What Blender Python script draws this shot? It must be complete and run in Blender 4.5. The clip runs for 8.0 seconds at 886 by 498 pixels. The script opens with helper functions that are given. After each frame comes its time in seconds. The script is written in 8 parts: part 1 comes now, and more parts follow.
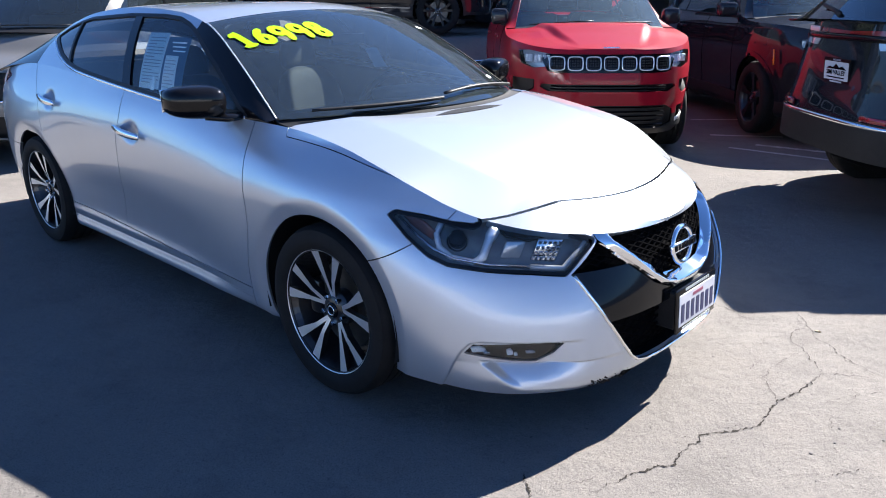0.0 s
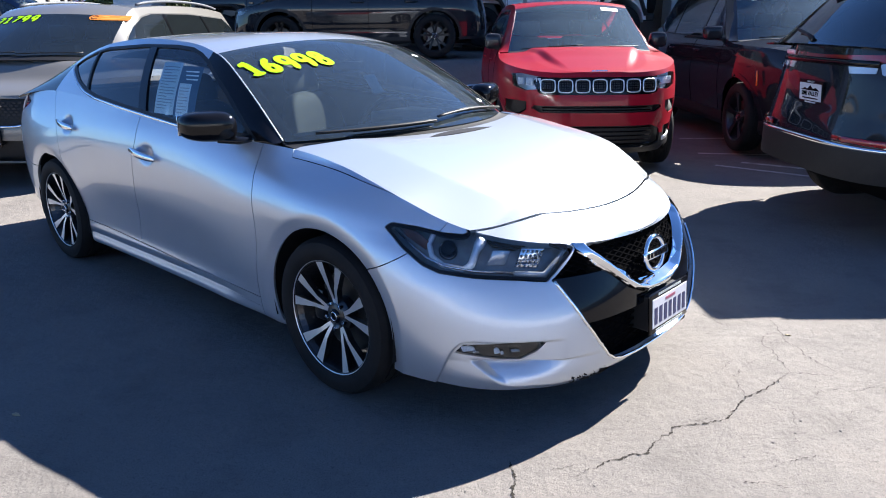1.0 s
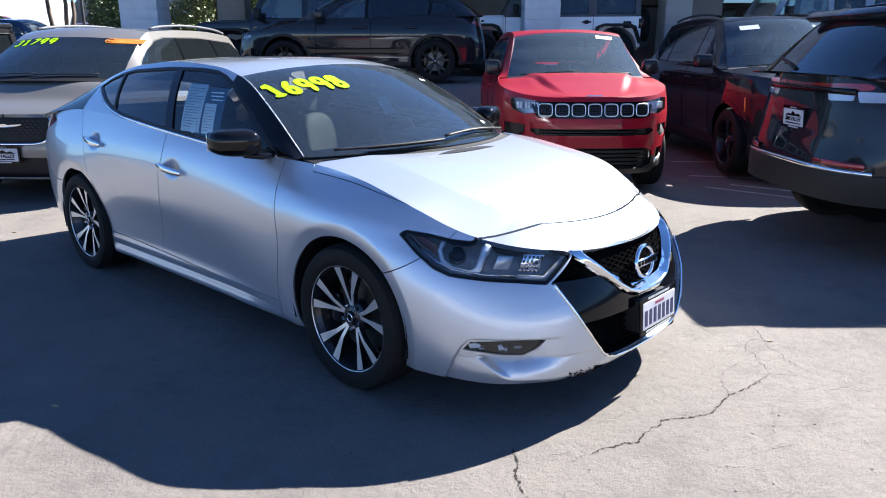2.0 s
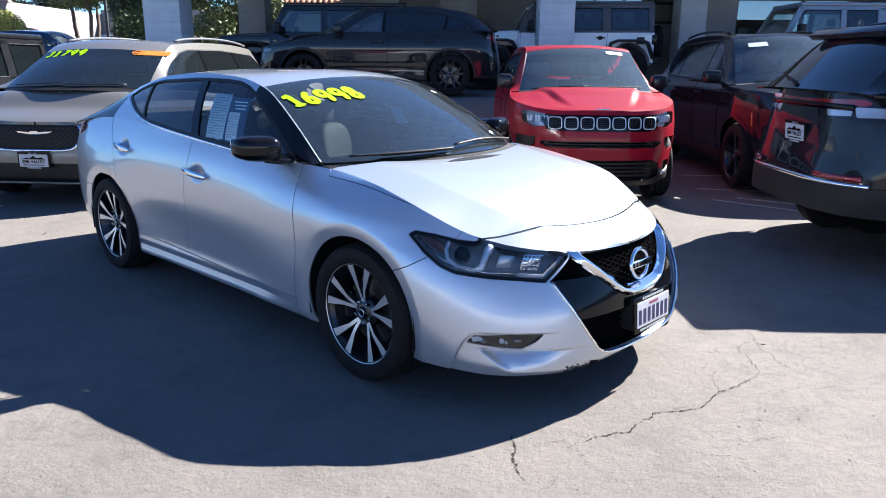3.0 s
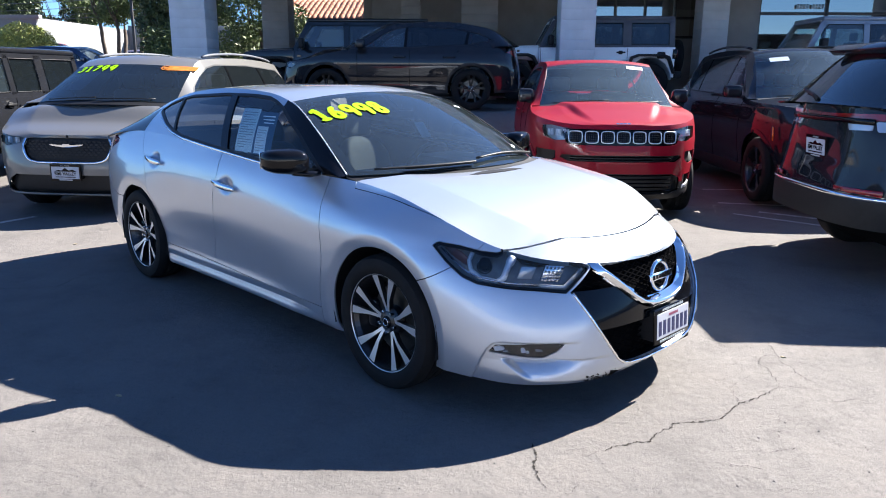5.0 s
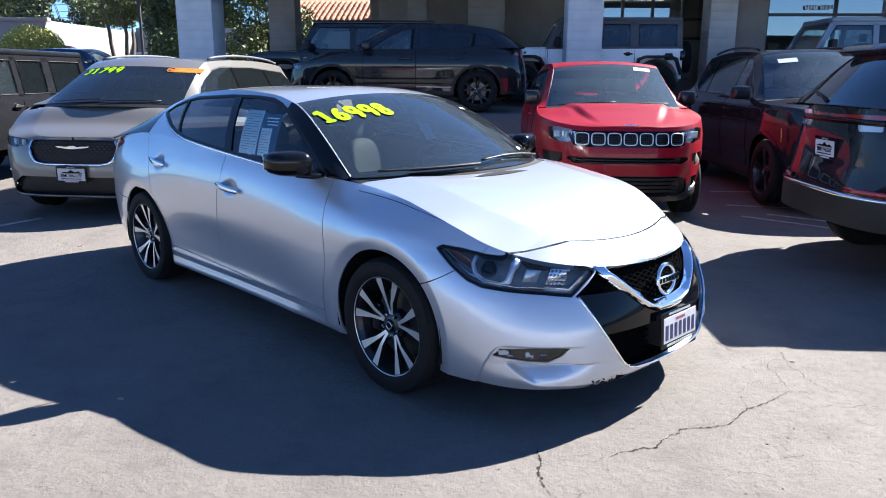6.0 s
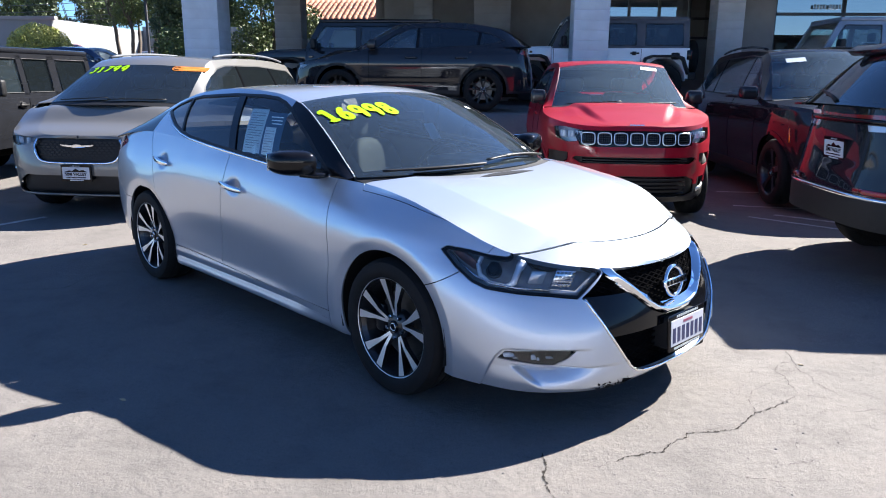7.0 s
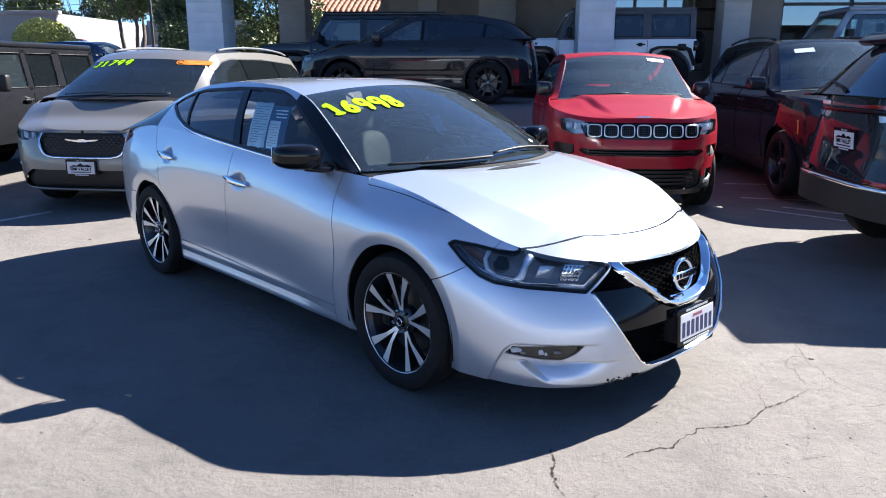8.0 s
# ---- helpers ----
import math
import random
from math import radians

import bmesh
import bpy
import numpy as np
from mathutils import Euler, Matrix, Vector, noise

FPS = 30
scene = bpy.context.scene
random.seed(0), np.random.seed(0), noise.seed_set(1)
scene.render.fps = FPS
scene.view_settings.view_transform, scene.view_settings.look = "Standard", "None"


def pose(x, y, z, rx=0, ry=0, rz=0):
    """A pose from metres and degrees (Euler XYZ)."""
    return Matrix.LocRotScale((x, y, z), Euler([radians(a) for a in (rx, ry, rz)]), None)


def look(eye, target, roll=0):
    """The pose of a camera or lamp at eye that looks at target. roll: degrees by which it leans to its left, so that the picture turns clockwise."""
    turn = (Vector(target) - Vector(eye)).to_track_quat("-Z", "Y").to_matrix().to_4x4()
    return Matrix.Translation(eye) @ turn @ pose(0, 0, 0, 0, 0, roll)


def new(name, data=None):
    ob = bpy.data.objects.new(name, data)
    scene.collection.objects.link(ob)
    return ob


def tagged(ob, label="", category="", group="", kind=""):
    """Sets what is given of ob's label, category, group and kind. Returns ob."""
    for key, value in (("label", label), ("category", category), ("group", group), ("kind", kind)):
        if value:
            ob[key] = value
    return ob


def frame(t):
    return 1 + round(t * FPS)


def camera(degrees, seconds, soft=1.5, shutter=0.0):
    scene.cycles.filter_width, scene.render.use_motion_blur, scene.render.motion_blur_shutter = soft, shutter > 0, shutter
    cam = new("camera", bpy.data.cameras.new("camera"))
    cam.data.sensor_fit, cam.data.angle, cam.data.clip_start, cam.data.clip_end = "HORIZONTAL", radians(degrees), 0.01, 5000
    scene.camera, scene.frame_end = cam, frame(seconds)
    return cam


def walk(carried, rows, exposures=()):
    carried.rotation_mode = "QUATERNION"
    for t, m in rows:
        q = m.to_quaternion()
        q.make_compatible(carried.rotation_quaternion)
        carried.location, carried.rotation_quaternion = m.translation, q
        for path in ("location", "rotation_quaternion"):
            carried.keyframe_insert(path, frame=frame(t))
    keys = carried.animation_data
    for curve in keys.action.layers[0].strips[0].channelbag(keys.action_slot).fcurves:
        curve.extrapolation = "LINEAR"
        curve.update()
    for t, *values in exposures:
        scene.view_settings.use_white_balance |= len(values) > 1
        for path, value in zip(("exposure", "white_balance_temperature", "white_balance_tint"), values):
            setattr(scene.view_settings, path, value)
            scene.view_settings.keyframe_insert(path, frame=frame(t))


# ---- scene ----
cam = camera(62.8, 8.0, 1.0)
PATH = [
    (0, (3.415, -2.434, 1.447), (2.129, -1.047, 0.797), -0.2),
    (0.5, (3.547, -2.501, 1.475), (2.248, -1.116, 0.847), -0.5),
    (1, (3.603, -2.597, 1.489), (2.306, -1.197, 0.891), -0.6),
    (1.5, (3.657, -2.728, 1.501), (2.366, -1.308, 0.937), -0.4),
    (3, (3.921, -2.973, 1.5), (2.586, -1.571, 0.998), 0.4),
    (3.5, (3.955, -3.018, 1.503), (2.602, -1.629, 1.013), 0.5),
    (4, (3.971, -3.046, 1.505), (2.606, -1.664, 1.026), 0.6),
    (4.5, (3.967, -3.049, 1.509), (2.596, -1.672, 1.038), 0.5),
    (6, (3.946, -3.007, 1.505), (2.553, -1.648, 1.043), 0.3),
    (6.5, (3.934, -2.999, 1.507), (2.537, -1.645, 1.045), 0.4),
    (7, (3.922, -2.981, 1.504), (2.52, -1.633, 1.04), 0.4),
    (7.5, (3.907, -2.971, 1.507), (2.502, -1.629, 1.034), 0.3),
    (8, (3.894, -2.963, 1.502), (2.485, -1.628, 1.019), 0.1),
]
walk(cam, [(t, look(eye, target, roll)) for t, eye, target, roll in PATH])

# ---- world, sun ----
SUN = Vector((0.20, 1.20, 1.0)).normalized()      # towards the sun
world = bpy.data.worlds.new("world")
scene.world = world
world.use_nodes = True
wn = world.node_tree.nodes
sky = wn.new("ShaderNodeTexSky")
sky.sky_type = "NISHITA"
sky.sun_disc = False
sky.sun_elevation = math.asin(SUN.z)
sky.sun_rotation = math.atan2(SUN.x, SUN.y)
sky.dust_density = 0.1
sky.air_density = 0.8
sky.ozone_density = 2.5
wn["Background"].inputs["Strength"].default_value = 0.043
tint = wn.new("ShaderNodeMix")
tint.data_type, tint.blend_type = "RGBA", "MULTIPLY"
tint.inputs[0].default_value = 1.0
tint.inputs[7].default_value = (0.61, 0.89, 1.26, 1)
world.node_tree.links.new(sky.outputs["Color"], tint.inputs[6])
world.node_tree.links.new(tint.outputs[2], wn["Background"].inputs["Color"])
sun_data = bpy.data.lights.new("sun", "SUN")
sun_data.energy = 5.0
sun_data.angle = radians(0.53)
sun_data.color = (1.0, 0.96, 0.91)
sun = new("sun", sun_data)
sun.matrix_world = look((0, 0, 30), Vector((0, 0, 30)) - SUN)
scene.view_settings.exposure = 2.18


# ---- materials ----
def mat(name, color, rough=0.5, metal=0.0, coat=0.0, spec=0.5, noise_scale=0.0, noise_amt=0.0, bump=0.0, bump_scale=200.0,
        fine=0.0, fine_scale=300.0):
    m = bpy.data.materials.new(name)
    m.use_nodes = True
    nt = m.node_tree
    b = nt.nodes["Principled BSDF"]
    b.inputs["Base Color"].default_value = (*color, 1)
    b.inputs["Roughness"].default_value = rough
    b.inputs["Metallic"].default_value = metal
    b.inputs["Coat Weight"].default_value = coat
    b.inputs["Coat Roughness"].default_value = 0.03
    b.inputs["Specular IOR Level"].default_value = spec
    tc = nt.nodes.new("ShaderNodeTexCoord")
    col = None
    for scale, amt in ((noise_scale, noise_amt), (fine_scale, fine)):
        if amt <= 0:
            continue
        n = nt.nodes.new("ShaderNodeTexNoise")
        n.inputs["Scale"].default_value = scale
        n.inputs["Detail"].default_value = 6
        nt.links.new(tc.outputs["Object"], n.inputs["Vector"])
        mr = nt.nodes.new("ShaderNodeMapRange")
        mr.inputs[1].default_value, mr.inputs[2].default_value = 0.3, 0.7
        mr.inputs[3].default_value, mr.inputs[4].default_value = 1 - amt, 1 + amt
        nt.links.new(n.outputs["Fac"], mr.inputs[0])
        mx = nt.nodes.new("ShaderNodeMix")
        mx.data_type, mx.blend_type = "RGBA", "MULTIPLY"
        mx.inputs[0].default_value = 1
        if col is None:
            mx.inputs[6].default_value = (*color, 1)
        else:
            nt.links.new(col, mx.inputs[6])
        nt.links.new(mr.outputs[0], mx.inputs[7])
        col = mx.outputs[2]
    if col is not None:
        nt.links.new(col, b.inputs["Base Color"])
    if bump > 0:
        n = nt.nodes.new("ShaderNodeTexNoise")
        n.inputs["Scale"].default_value = bump_scale
        n.inputs["Detail"].default_value = 4
        nt.links.new(tc.outputs["Object"], n.inputs["Vector"])
        bp = nt.nodes.new("ShaderNodeBump")
        bp.inputs["Strength"].default_value = bump
        bp.inputs["Distance"].default_value = 0.01
        nt.links.new(n.outputs["Fac"], bp.inputs["Height"])
        nt.links.new(bp.outputs["Normal"], b.inputs["Normal"])
    return m


def glass(name, tint, gloss=1.0, dust_haze=0.02):
    """Thin glass: tinted see-through with a Fresnel gloss."""
    m = bpy.data.materials.new(name)
    m.use_nodes = True
    nt = m.node_tree
    nt.nodes.clear()
    out = nt.nodes.new("ShaderNodeOutputMaterial")
    mix = nt.nodes.new("ShaderNodeMixShader")
    tr = nt.nodes.new("ShaderNodeBsdfTransparent")
    gl = nt.nodes.new("ShaderNodeBsdfGlossy")
    fr = nt.nodes.new("ShaderNodeFresnel")
    fr.inputs["IOR"].default_value = 1.45 + 0.15 * gloss
    tr.inputs["Color"].default_value = (*tint, 1)
    gl.inputs["Roughness"].default_value = 0.01
    # a thin uneven film of dust on the pane, tinted blue for sky reflection
    film = nt.nodes.new("ShaderNodeBsdfDiffuse")
    film.inputs["Color"].default_value = (0.32, 0.43, 0.50, 1)
    tc = nt.nodes.new("ShaderNodeTexCoord")
    ns = nt.nodes.new("ShaderNodeTexNoise")
    ns.inputs["Scale"].default_value = 34.0
    ns.inputs["Detail"].default_value = 7
    mr = nt.nodes.new("ShaderNodeMapRange")
    mr.inputs[1].default_value, mr.inputs[2].default_value = 0.35, 0.75
    mr.inputs[3].default_value, mr.inputs[4].default_value = dust_haze * 0.75, dust_haze * 1.25
    nt.links.new(tc.outputs["Object"], ns.inputs["Vector"])
    nt.links.new(ns.outputs["Fac"], mr.inputs[0])
    coat = nt.nodes.new("ShaderNodeMixShader")
    nt.links.new(mr.outputs[0], coat.inputs[0])
    nt.links.new(tr.outputs[0], coat.inputs[1])
    nt.links.new(film.outputs[0], coat.inputs[2])
    nt.links.new(fr.outputs[0], mix.inputs[0])
    nt.links.new(coat.outputs[0], mix.inputs[1])
    nt.links.new(gl.outputs[0], mix.inputs[2])
    nt.links.new(mix.outputs[0], out.inputs["Surface"])
    return m


def car_paint(name, color, metal, rough, flake=0.06):
    return mat(name, color, rough, metal, coat=1.0, noise_scale=2.5, noise_amt=0.02, fine=flake, fine_scale=900, bump=0.0)


SILVER = car_paint("silver_metallic_paint", (0.492, 0.536, 0.598), 0.67, 0.32, 0.012)
BLACKP = mat("gloss_black_paint", (0.015, 0.0158, 0.0188), 0.5, 0.0, coat=0.75, spec=0.0, noise_scale=6, noise_amt=0.1)
DULLBLACK = mat("dull_black_paint", (0.014, 0.0147, 0.0175), 0.5, 0.0, coat=1.0, spec=0.0, noise_scale=6, noise_amt=0.1)
REDP = mat("red_paint", (0.225, 0.0022, 0.012), 0.5, 0.0, coat=0.36, spec=0.1, noise_scale=4, noise_amt=0.04, fine=0.05, fine_scale=800)
TANP = car_paint("grey_beige_paint", (0.114, 0.109, 0.099), 0.0, 0.36)
WHITEP = car_paint("white_paint", (0.78, 0.79, 0.80), 0.0, 0.35, 0.0)
GREYP = car_paint("grey_blue_paint", (0.20, 0.23, 0.27), 0.2, 0.35)
DARKTOP = mat("dark_grey_hardtop", (0.075, 0.083, 0.10), 0.6, noise_scale=8, noise_amt=0.08, bump=0.1, bump_scale=300)
BLUEP = car_paint("blue_paint", (0.010, 0.028, 0.075), 0.3, 0.3)
CHROME = mat("chrome", (0.85, 0.86, 0.88), 0.06, 1.0)
SATIN = mat("machined_alloy", (0.74, 0.74, 0.75), 0.36, 0.8, fine=0.05, fine_scale=400)
DARKRIM = mat("dark_grey_rim_paint", (0.02, 0.02, 0.023), 0.3, 0.5, coat=0.5)
TRIM = mat("black_plastic", (0.010, 0.010, 0.011), 0.5, spec=0.3, noise_scale=30, noise_amt=0.15, bump=0.05, bump_scale=600)
GLOSSB = mat("piano_black_plastic", (0.004, 0.004, 0.005), 0.10, spec=0.25, coat=0.05)
RUBBER = mat("tyre_rubber", (0.009, 0.009, 0.0095), 0.75, spec=0.2, noise_scale=14, noise_amt=0.25, bump=0.1, bump_scale=120)
# near-black colour that stands for shade inside bodies, gaps and openings
VOID = mat("unlit_inside_black", (0.003, 0.003, 0.0035), 0.95, spec=0.05)
STEEL = mat("brake_steel", (0.10, 0.097, 0.093), 0.4, 1.0, noise_scale=20, noise_amt=0.2)
GLASS = glass("tinted_glass", (0.78, 0.91, 0.92), 4.2, 0.050)
SIDEGLASS = glass("side_glass", (0.88, 0.95, 0.95), 1.2, 0.012)
CARGLASS = glass("car_glass", (0.52, 0.57, 0.58), 1.8, 0.14)
VANGLASS = glass("van_glass", (0.40, 0.45, 0.48), 1.2, 0.025)
PRIVACY = glass("privacy_glass", (0.15, 0.17, 0.19), 2.6, 0.02)
LENS = glass("clear_lens", (0.9, 0.92, 0.94), 0.6, 0.01)
REDLENS = mat("red_lens", (0.25, 0.006, 0.008), 0.08, coat=1.0)
DULLAMBER = mat("dull_amber_marker", (0.15, 0.06, 0.05), 0.25, coat=0.6)
AMBER = mat("amber_lens", (0.8, 0.22, 0.02), 0.1, coat=1.0)
REFLECTOR = mat("headlamp_reflector", (0.7, 0.72, 0.75), 0.12, 1.0)
LAMPLIGHT = mat("bright_lamp_housing", (0.50, 0.52, 0.55), 0.22, 0.35)
LAMPDARK = mat("headlamp_housing", (0.215, 0.205, 0.19), 0.26, 0.2, noise_scale=30, noise_amt=0.2)
LAMPGUIDE = mat("light_guide_plastic", (0.82, 0.85, 0.90), 0.25, 0.2)
LAMPGREY = mat("smoked_lamp_plastic", (0.52, 0.53, 0.55), 0.2, 0.5)
SEAT = mat("grey_leather", (0.026, 0.026, 0.026), 0.7, spec=0.1, noise_scale=18, noise_amt=0.12, bump=0.1, bump_scale=250)
BLACKRIM = mat("black_rim_paint", (0.006, 0.006, 0.007), 0.3, spec=0.3)
DASH = mat("dashboard_plastic", (0.12, 0.135, 0.135), 0.6, noise_scale=40, noise_amt=0.1)
PAPER = mat("white_paper", (0.82, 0.85, 0.85), 0.7)
SHEETPAPER = mat("thin_paper", (0.90, 0.93, 0.93), 0.7)
_nt = SHEETPAPER.node_tree
_tl, _mx = _nt.nodes.new("ShaderNodeBsdfTranslucent"), _nt.nodes.new("ShaderNodeMixShader")
_tl.inputs["Color"].default_value = (0.80, 0.86, 0.86, 1)
_mx.inputs[0].default_value = 0.10
_nt.links.new(_nt.nodes["Principled BSDF"].outputs[0], _mx.inputs[1])
_nt.links.new(_tl.outputs[0], _mx.inputs[2])
_nt.links.new(_mx.outputs[0], _nt.nodes["Material Output"].inputs["Surface"])
PAPERBLUE = mat("blue_print", (0.03, 0.09, 0.16), 0.6)
PRINTGREY = mat("grey_print", (0.35, 0.38, 0.40), 0.7)
NEON = mat("neon_yellow_paint", (0.26, 0.56, 0.0), 0.6, spec=0.15)
NEONEDGE = mat("clear_decal_film", (0.04, 0.045, 0.05), 0.3)
ORANGE = mat("orange_sticker", (0.42, 0.125, 0.008), 0.5)
PLATEW = mat("plate_white", (0.44, 0.45, 0.49), 0.4)
MESHB = mat("grille_mesh_plastic", (0.004, 0.004, 0.0045), 0.7, spec=0.0)
PLATEBLUE = mat("plate_blue_paint", (0.012, 0.016, 0.07), 0.4)


# ---- geometry tools ----
def spl(*pts):
    """A smooth curve through (x, value) pairs, level outside of them."""
    p = sorted(pts)
    xs = np.array([a for a, _ in p], float)
    ys = np.array([b for _, b in p], float)
    d = np.diff(ys) / np.diff(xs)
    m = np.zeros(len(xs))
    for i in range(1, len(xs) - 1):
        if d[i - 1] * d[i] > 0:
            h0, h1 = xs[i] - xs[i - 1], xs[i + 1] - xs[i]
            w0, w1 = 2 * h1 + h0, h1 + 2 * h0
            m[i] = (w0 + w1) / (w0 / d[i - 1] + w1 / d[i])
    m[0], m[-1] = d[0], d[-1]

    def f(x):
        x = np.clip(np.asarray(x, float), xs[0], xs[-1])
        i = np.clip(np.searchsorted(xs, x) - 1, 0, len(xs) - 2)
        h = xs[i + 1] - xs[i]
        t = (x - xs[i]) / h
        return ((1 + 2 * t) * (1 - t) ** 2 * ys[i] + t * (1 - t) ** 2 * h * m[i]
                + t * t * (3 - 2 * t) * ys[i + 1] + t * t * (t - 1) * h * m[i + 1])
    return f


def fair(f, lo, hi, s):
    """The same curve with its kinks rounded off over a length s, going on straight at its ends."""
    n = 1600
    xs = np.linspace(lo - 4 * s, hi + 4 * s, n)
    e = (hi - lo) * 0.002
    c = np.clip(xs, lo, hi)
    ys = f(c) + np.where(xs < lo, (f(lo + e) - f(lo)) / e, np.where(xs > hi, (f(hi) - f(hi - e)) / e, 0.0)) * (xs - c)
    k = np.arange(-n // 4, n // 4 + 1) * (xs[1] - xs[0])
    w = np.exp(-0.5 * (k / s) ** 2)
    pad = len(k) // 2
    yy = np.convolve(np.concatenate([2 * ys[0] - ys[pad:0:-1], ys, 2 * ys[-1] - ys[-2:-pad - 2:-1]]), w / w.sum(), "valid")
    return lambda x: np.interp(np.clip(x, lo, hi), xs, yy)


def sd_poly(a, b, poly, sharp=True):
    """Signed distance of the points (a, b) to a closed polygon, negative inside."""
    a, b = np.asarray(a, float), np.asarray(b, float)
    best = np.full(a.shape, 1e9)
    inside = np.zeros(a.shape, bool)
    for (x0, y0), (x1, y1) in zip(poly, poly[1:] + poly[:1]):
        dx, dy = x1 - x0, y1 - y0
        t = np.clip(((a - x0) * dx + (b - y0) * dy) / (dx * dx + dy * dy + 1e-12), 0, 1)
        best = np.minimum(best, np.hypot(a - x0 - t * dx, b - y0 - t * dy))
        cross = (y0 > b) != (y1 > b)
        with np.errstate(divide="ignore", invalid="ignore"):
            xi = x0 + (b - y0) * dx / (dy if dy else 1e-12)
        inside ^= cross & (a < xi)
    return np.where(inside, -best, best)


def rounded(poly, steps=3, times=2):
    """Corner-cut a closed polygon into a smooth one."""
    for _ in range(times):
        out = []
        for (x0, y0), (x1, y1) in zip(poly, poly[1:] + poly[:1]):
            out += [(0.8 * x0 + 0.2 * x1, 0.8 * y0 + 0.2 * y1), (0.2 * x0 + 0.8 * x1, 0.2 * y0 + 0.8 * y1)]
        poly = out
    return poly


def grid(P):
    """Vertices and quads of an array of points (rows, columns, 3)."""
    n, m = P.shape[:2]
    i = np.arange(n * m).reshape(n, m)
    Q = np.stack([i[:-1, :-1], i[1:, :-1], i[1:, 1:], i[:-1, 1:]], -1).reshape(-1, 4)
    return P.reshape(-1, 3), Q


def clip(V, F, f):
    """The part of a mesh where the field f(V) is negative, cut along its zero line."""
    if len(V) == 0:
        return V, F
    val = np.asarray(f(V), float)
    ins = val <= 0
    out, cut = [], {}
    extra = []
    n = len(V)
    if isinstance(F, np.ndarray):
        k = ins[F].sum(1)
        out = F[k == F.shape[1]].tolist()
        rest = F[(k > 0) & (k < F.shape[1])].tolist()
    else:
        rest = []
        for face in F:
            c = sum(bool(ins[j]) for j in face)
            if c == len(face):
                out.append(face)
            elif c:
                rest.append(face)
    for face in rest:
        poly = []
        for a, b in zip(face, face[1:] + face[:1]):
            if ins[a]:
                poly.append(a)
            if ins[a] != ins[b]:
                key = (a, b) if a < b else (b, a)
                if key not in cut:
                    t = val[key[0]] / (val[key[0]] - val[key[1]])
                    cut[key] = n + len(extra)
                    extra.append(V[key[0]] * (1 - t) + V[key[1]] * t)
                poly.append(cut[key])
        if len(poly) > 2:
            out.append(poly)
    if extra:
        V = np.vstack([V, np.array(extra)])
    used = np.zeros(len(V), bool)
    for face in out:
        used[face] = True
    idx = np.cumsum(used) - 1
    return V[used], [[int(idx[j]) for j in face] for face in out]


def normals(V, F):
    N = np.zeros_like(V)
    sizes = {}
    for face in F:
        sizes.setdefault(len(face), []).append(face)
    for k, faces in sizes.items():
        A = np.array(faces)
        a, b, c = V[A[:, 0]], V[A[:, 1]], V[A[:, 2]]
        nn = np.cross(b - a, c - a)
        if k > 3:
            nn = nn + np.cross(c - a, V[A[:, 3]] - a)
        for j in range(k):
            np.add.at(N, A[:, j], nn)
    L = np.linalg.norm(N, axis=1, keepdims=True)
    return N / np.maximum(L, 1e-12)


def skin(name, V, F, material, parent, thick=0.012, label="", flip=False, mirror=False, lift=0.0):
    """A sheet of metal, glass or plastic as one mesh, with its edges turned in by its thickness."""
    V = np.array(V, float)
    F = [list(f) for f in (F.tolist() if isinstance(F, np.ndarray) else F)]
    if mirror:
        V = V * np.array((1, -1, 1))
        flip = not flip
    if flip:
        F = [f[::-1] for f in F]
    N = normals(V, F)
    if lift:
        V = V + N * lift
    if thick:
        edges = {}
        for f in F:
            for a, b in zip(f, f[1:] + f[:1]):
                edges[(a, b)] = edges.get((a, b), 0) + 1
        rim = [(a, b) for (a, b) in edges if (b, a) not in edges]
        ids, add = {}, []
        for e in rim:
            for j in e:
                if j not in ids:
                    ids[j] = len(V) + len(add)
                    add += [V[j], V[j] - N[j] * thick]
        if add:
            V = np.vstack([V, np.array(add)])
        F = F + [[ids[b], ids[a], ids[a] + 1, ids[b] + 1] for a, b in rim]
    me = bpy.data.meshes.new(name)
    me.from_pydata([tuple(v) for v in V], [], F)
    me.polygons.foreach_set("use_smooth", [True] * len(F))
    me.materials.append(material)
    me.update()
    ob = new(name, me)
    ob.parent = parent
    if label:
        ob["label"] = label
    if material in (CARGLASS, LENS):
        ob.visible_shadow = False
    return ob


def part(name, bm, material, parent=None, label="", smooth=None):
    """Link a bmesh as one mesh object under a thing or a part."""
    me = bpy.data.meshes.new(name)
    if smooth is not None:
        for f in bm.faces:
            f.smooth = True
        for e in bm.edges:
            if len(e.link_faces) == 2 and e.calc_face_angle(0) > radians(smooth):
                e.smooth = False
    bm.to_mesh(me)
    bm.free()
    if isinstance(material, (list, tuple)):
        for m in material:
            me.materials.append(m)
    else:
        me.materials.append(material)
    ob = new(name, me)
    ob.parent = parent
    if label:
        ob["label"] = label
    return ob


def empty(name, label, category, group="", kind="", m=None):
    ob = new(name)
    ob.empty_display_size = 0.2
    tagged(ob, label, category, group, kind)
    if m is not None:
        ob.matrix_world = m
    return ob


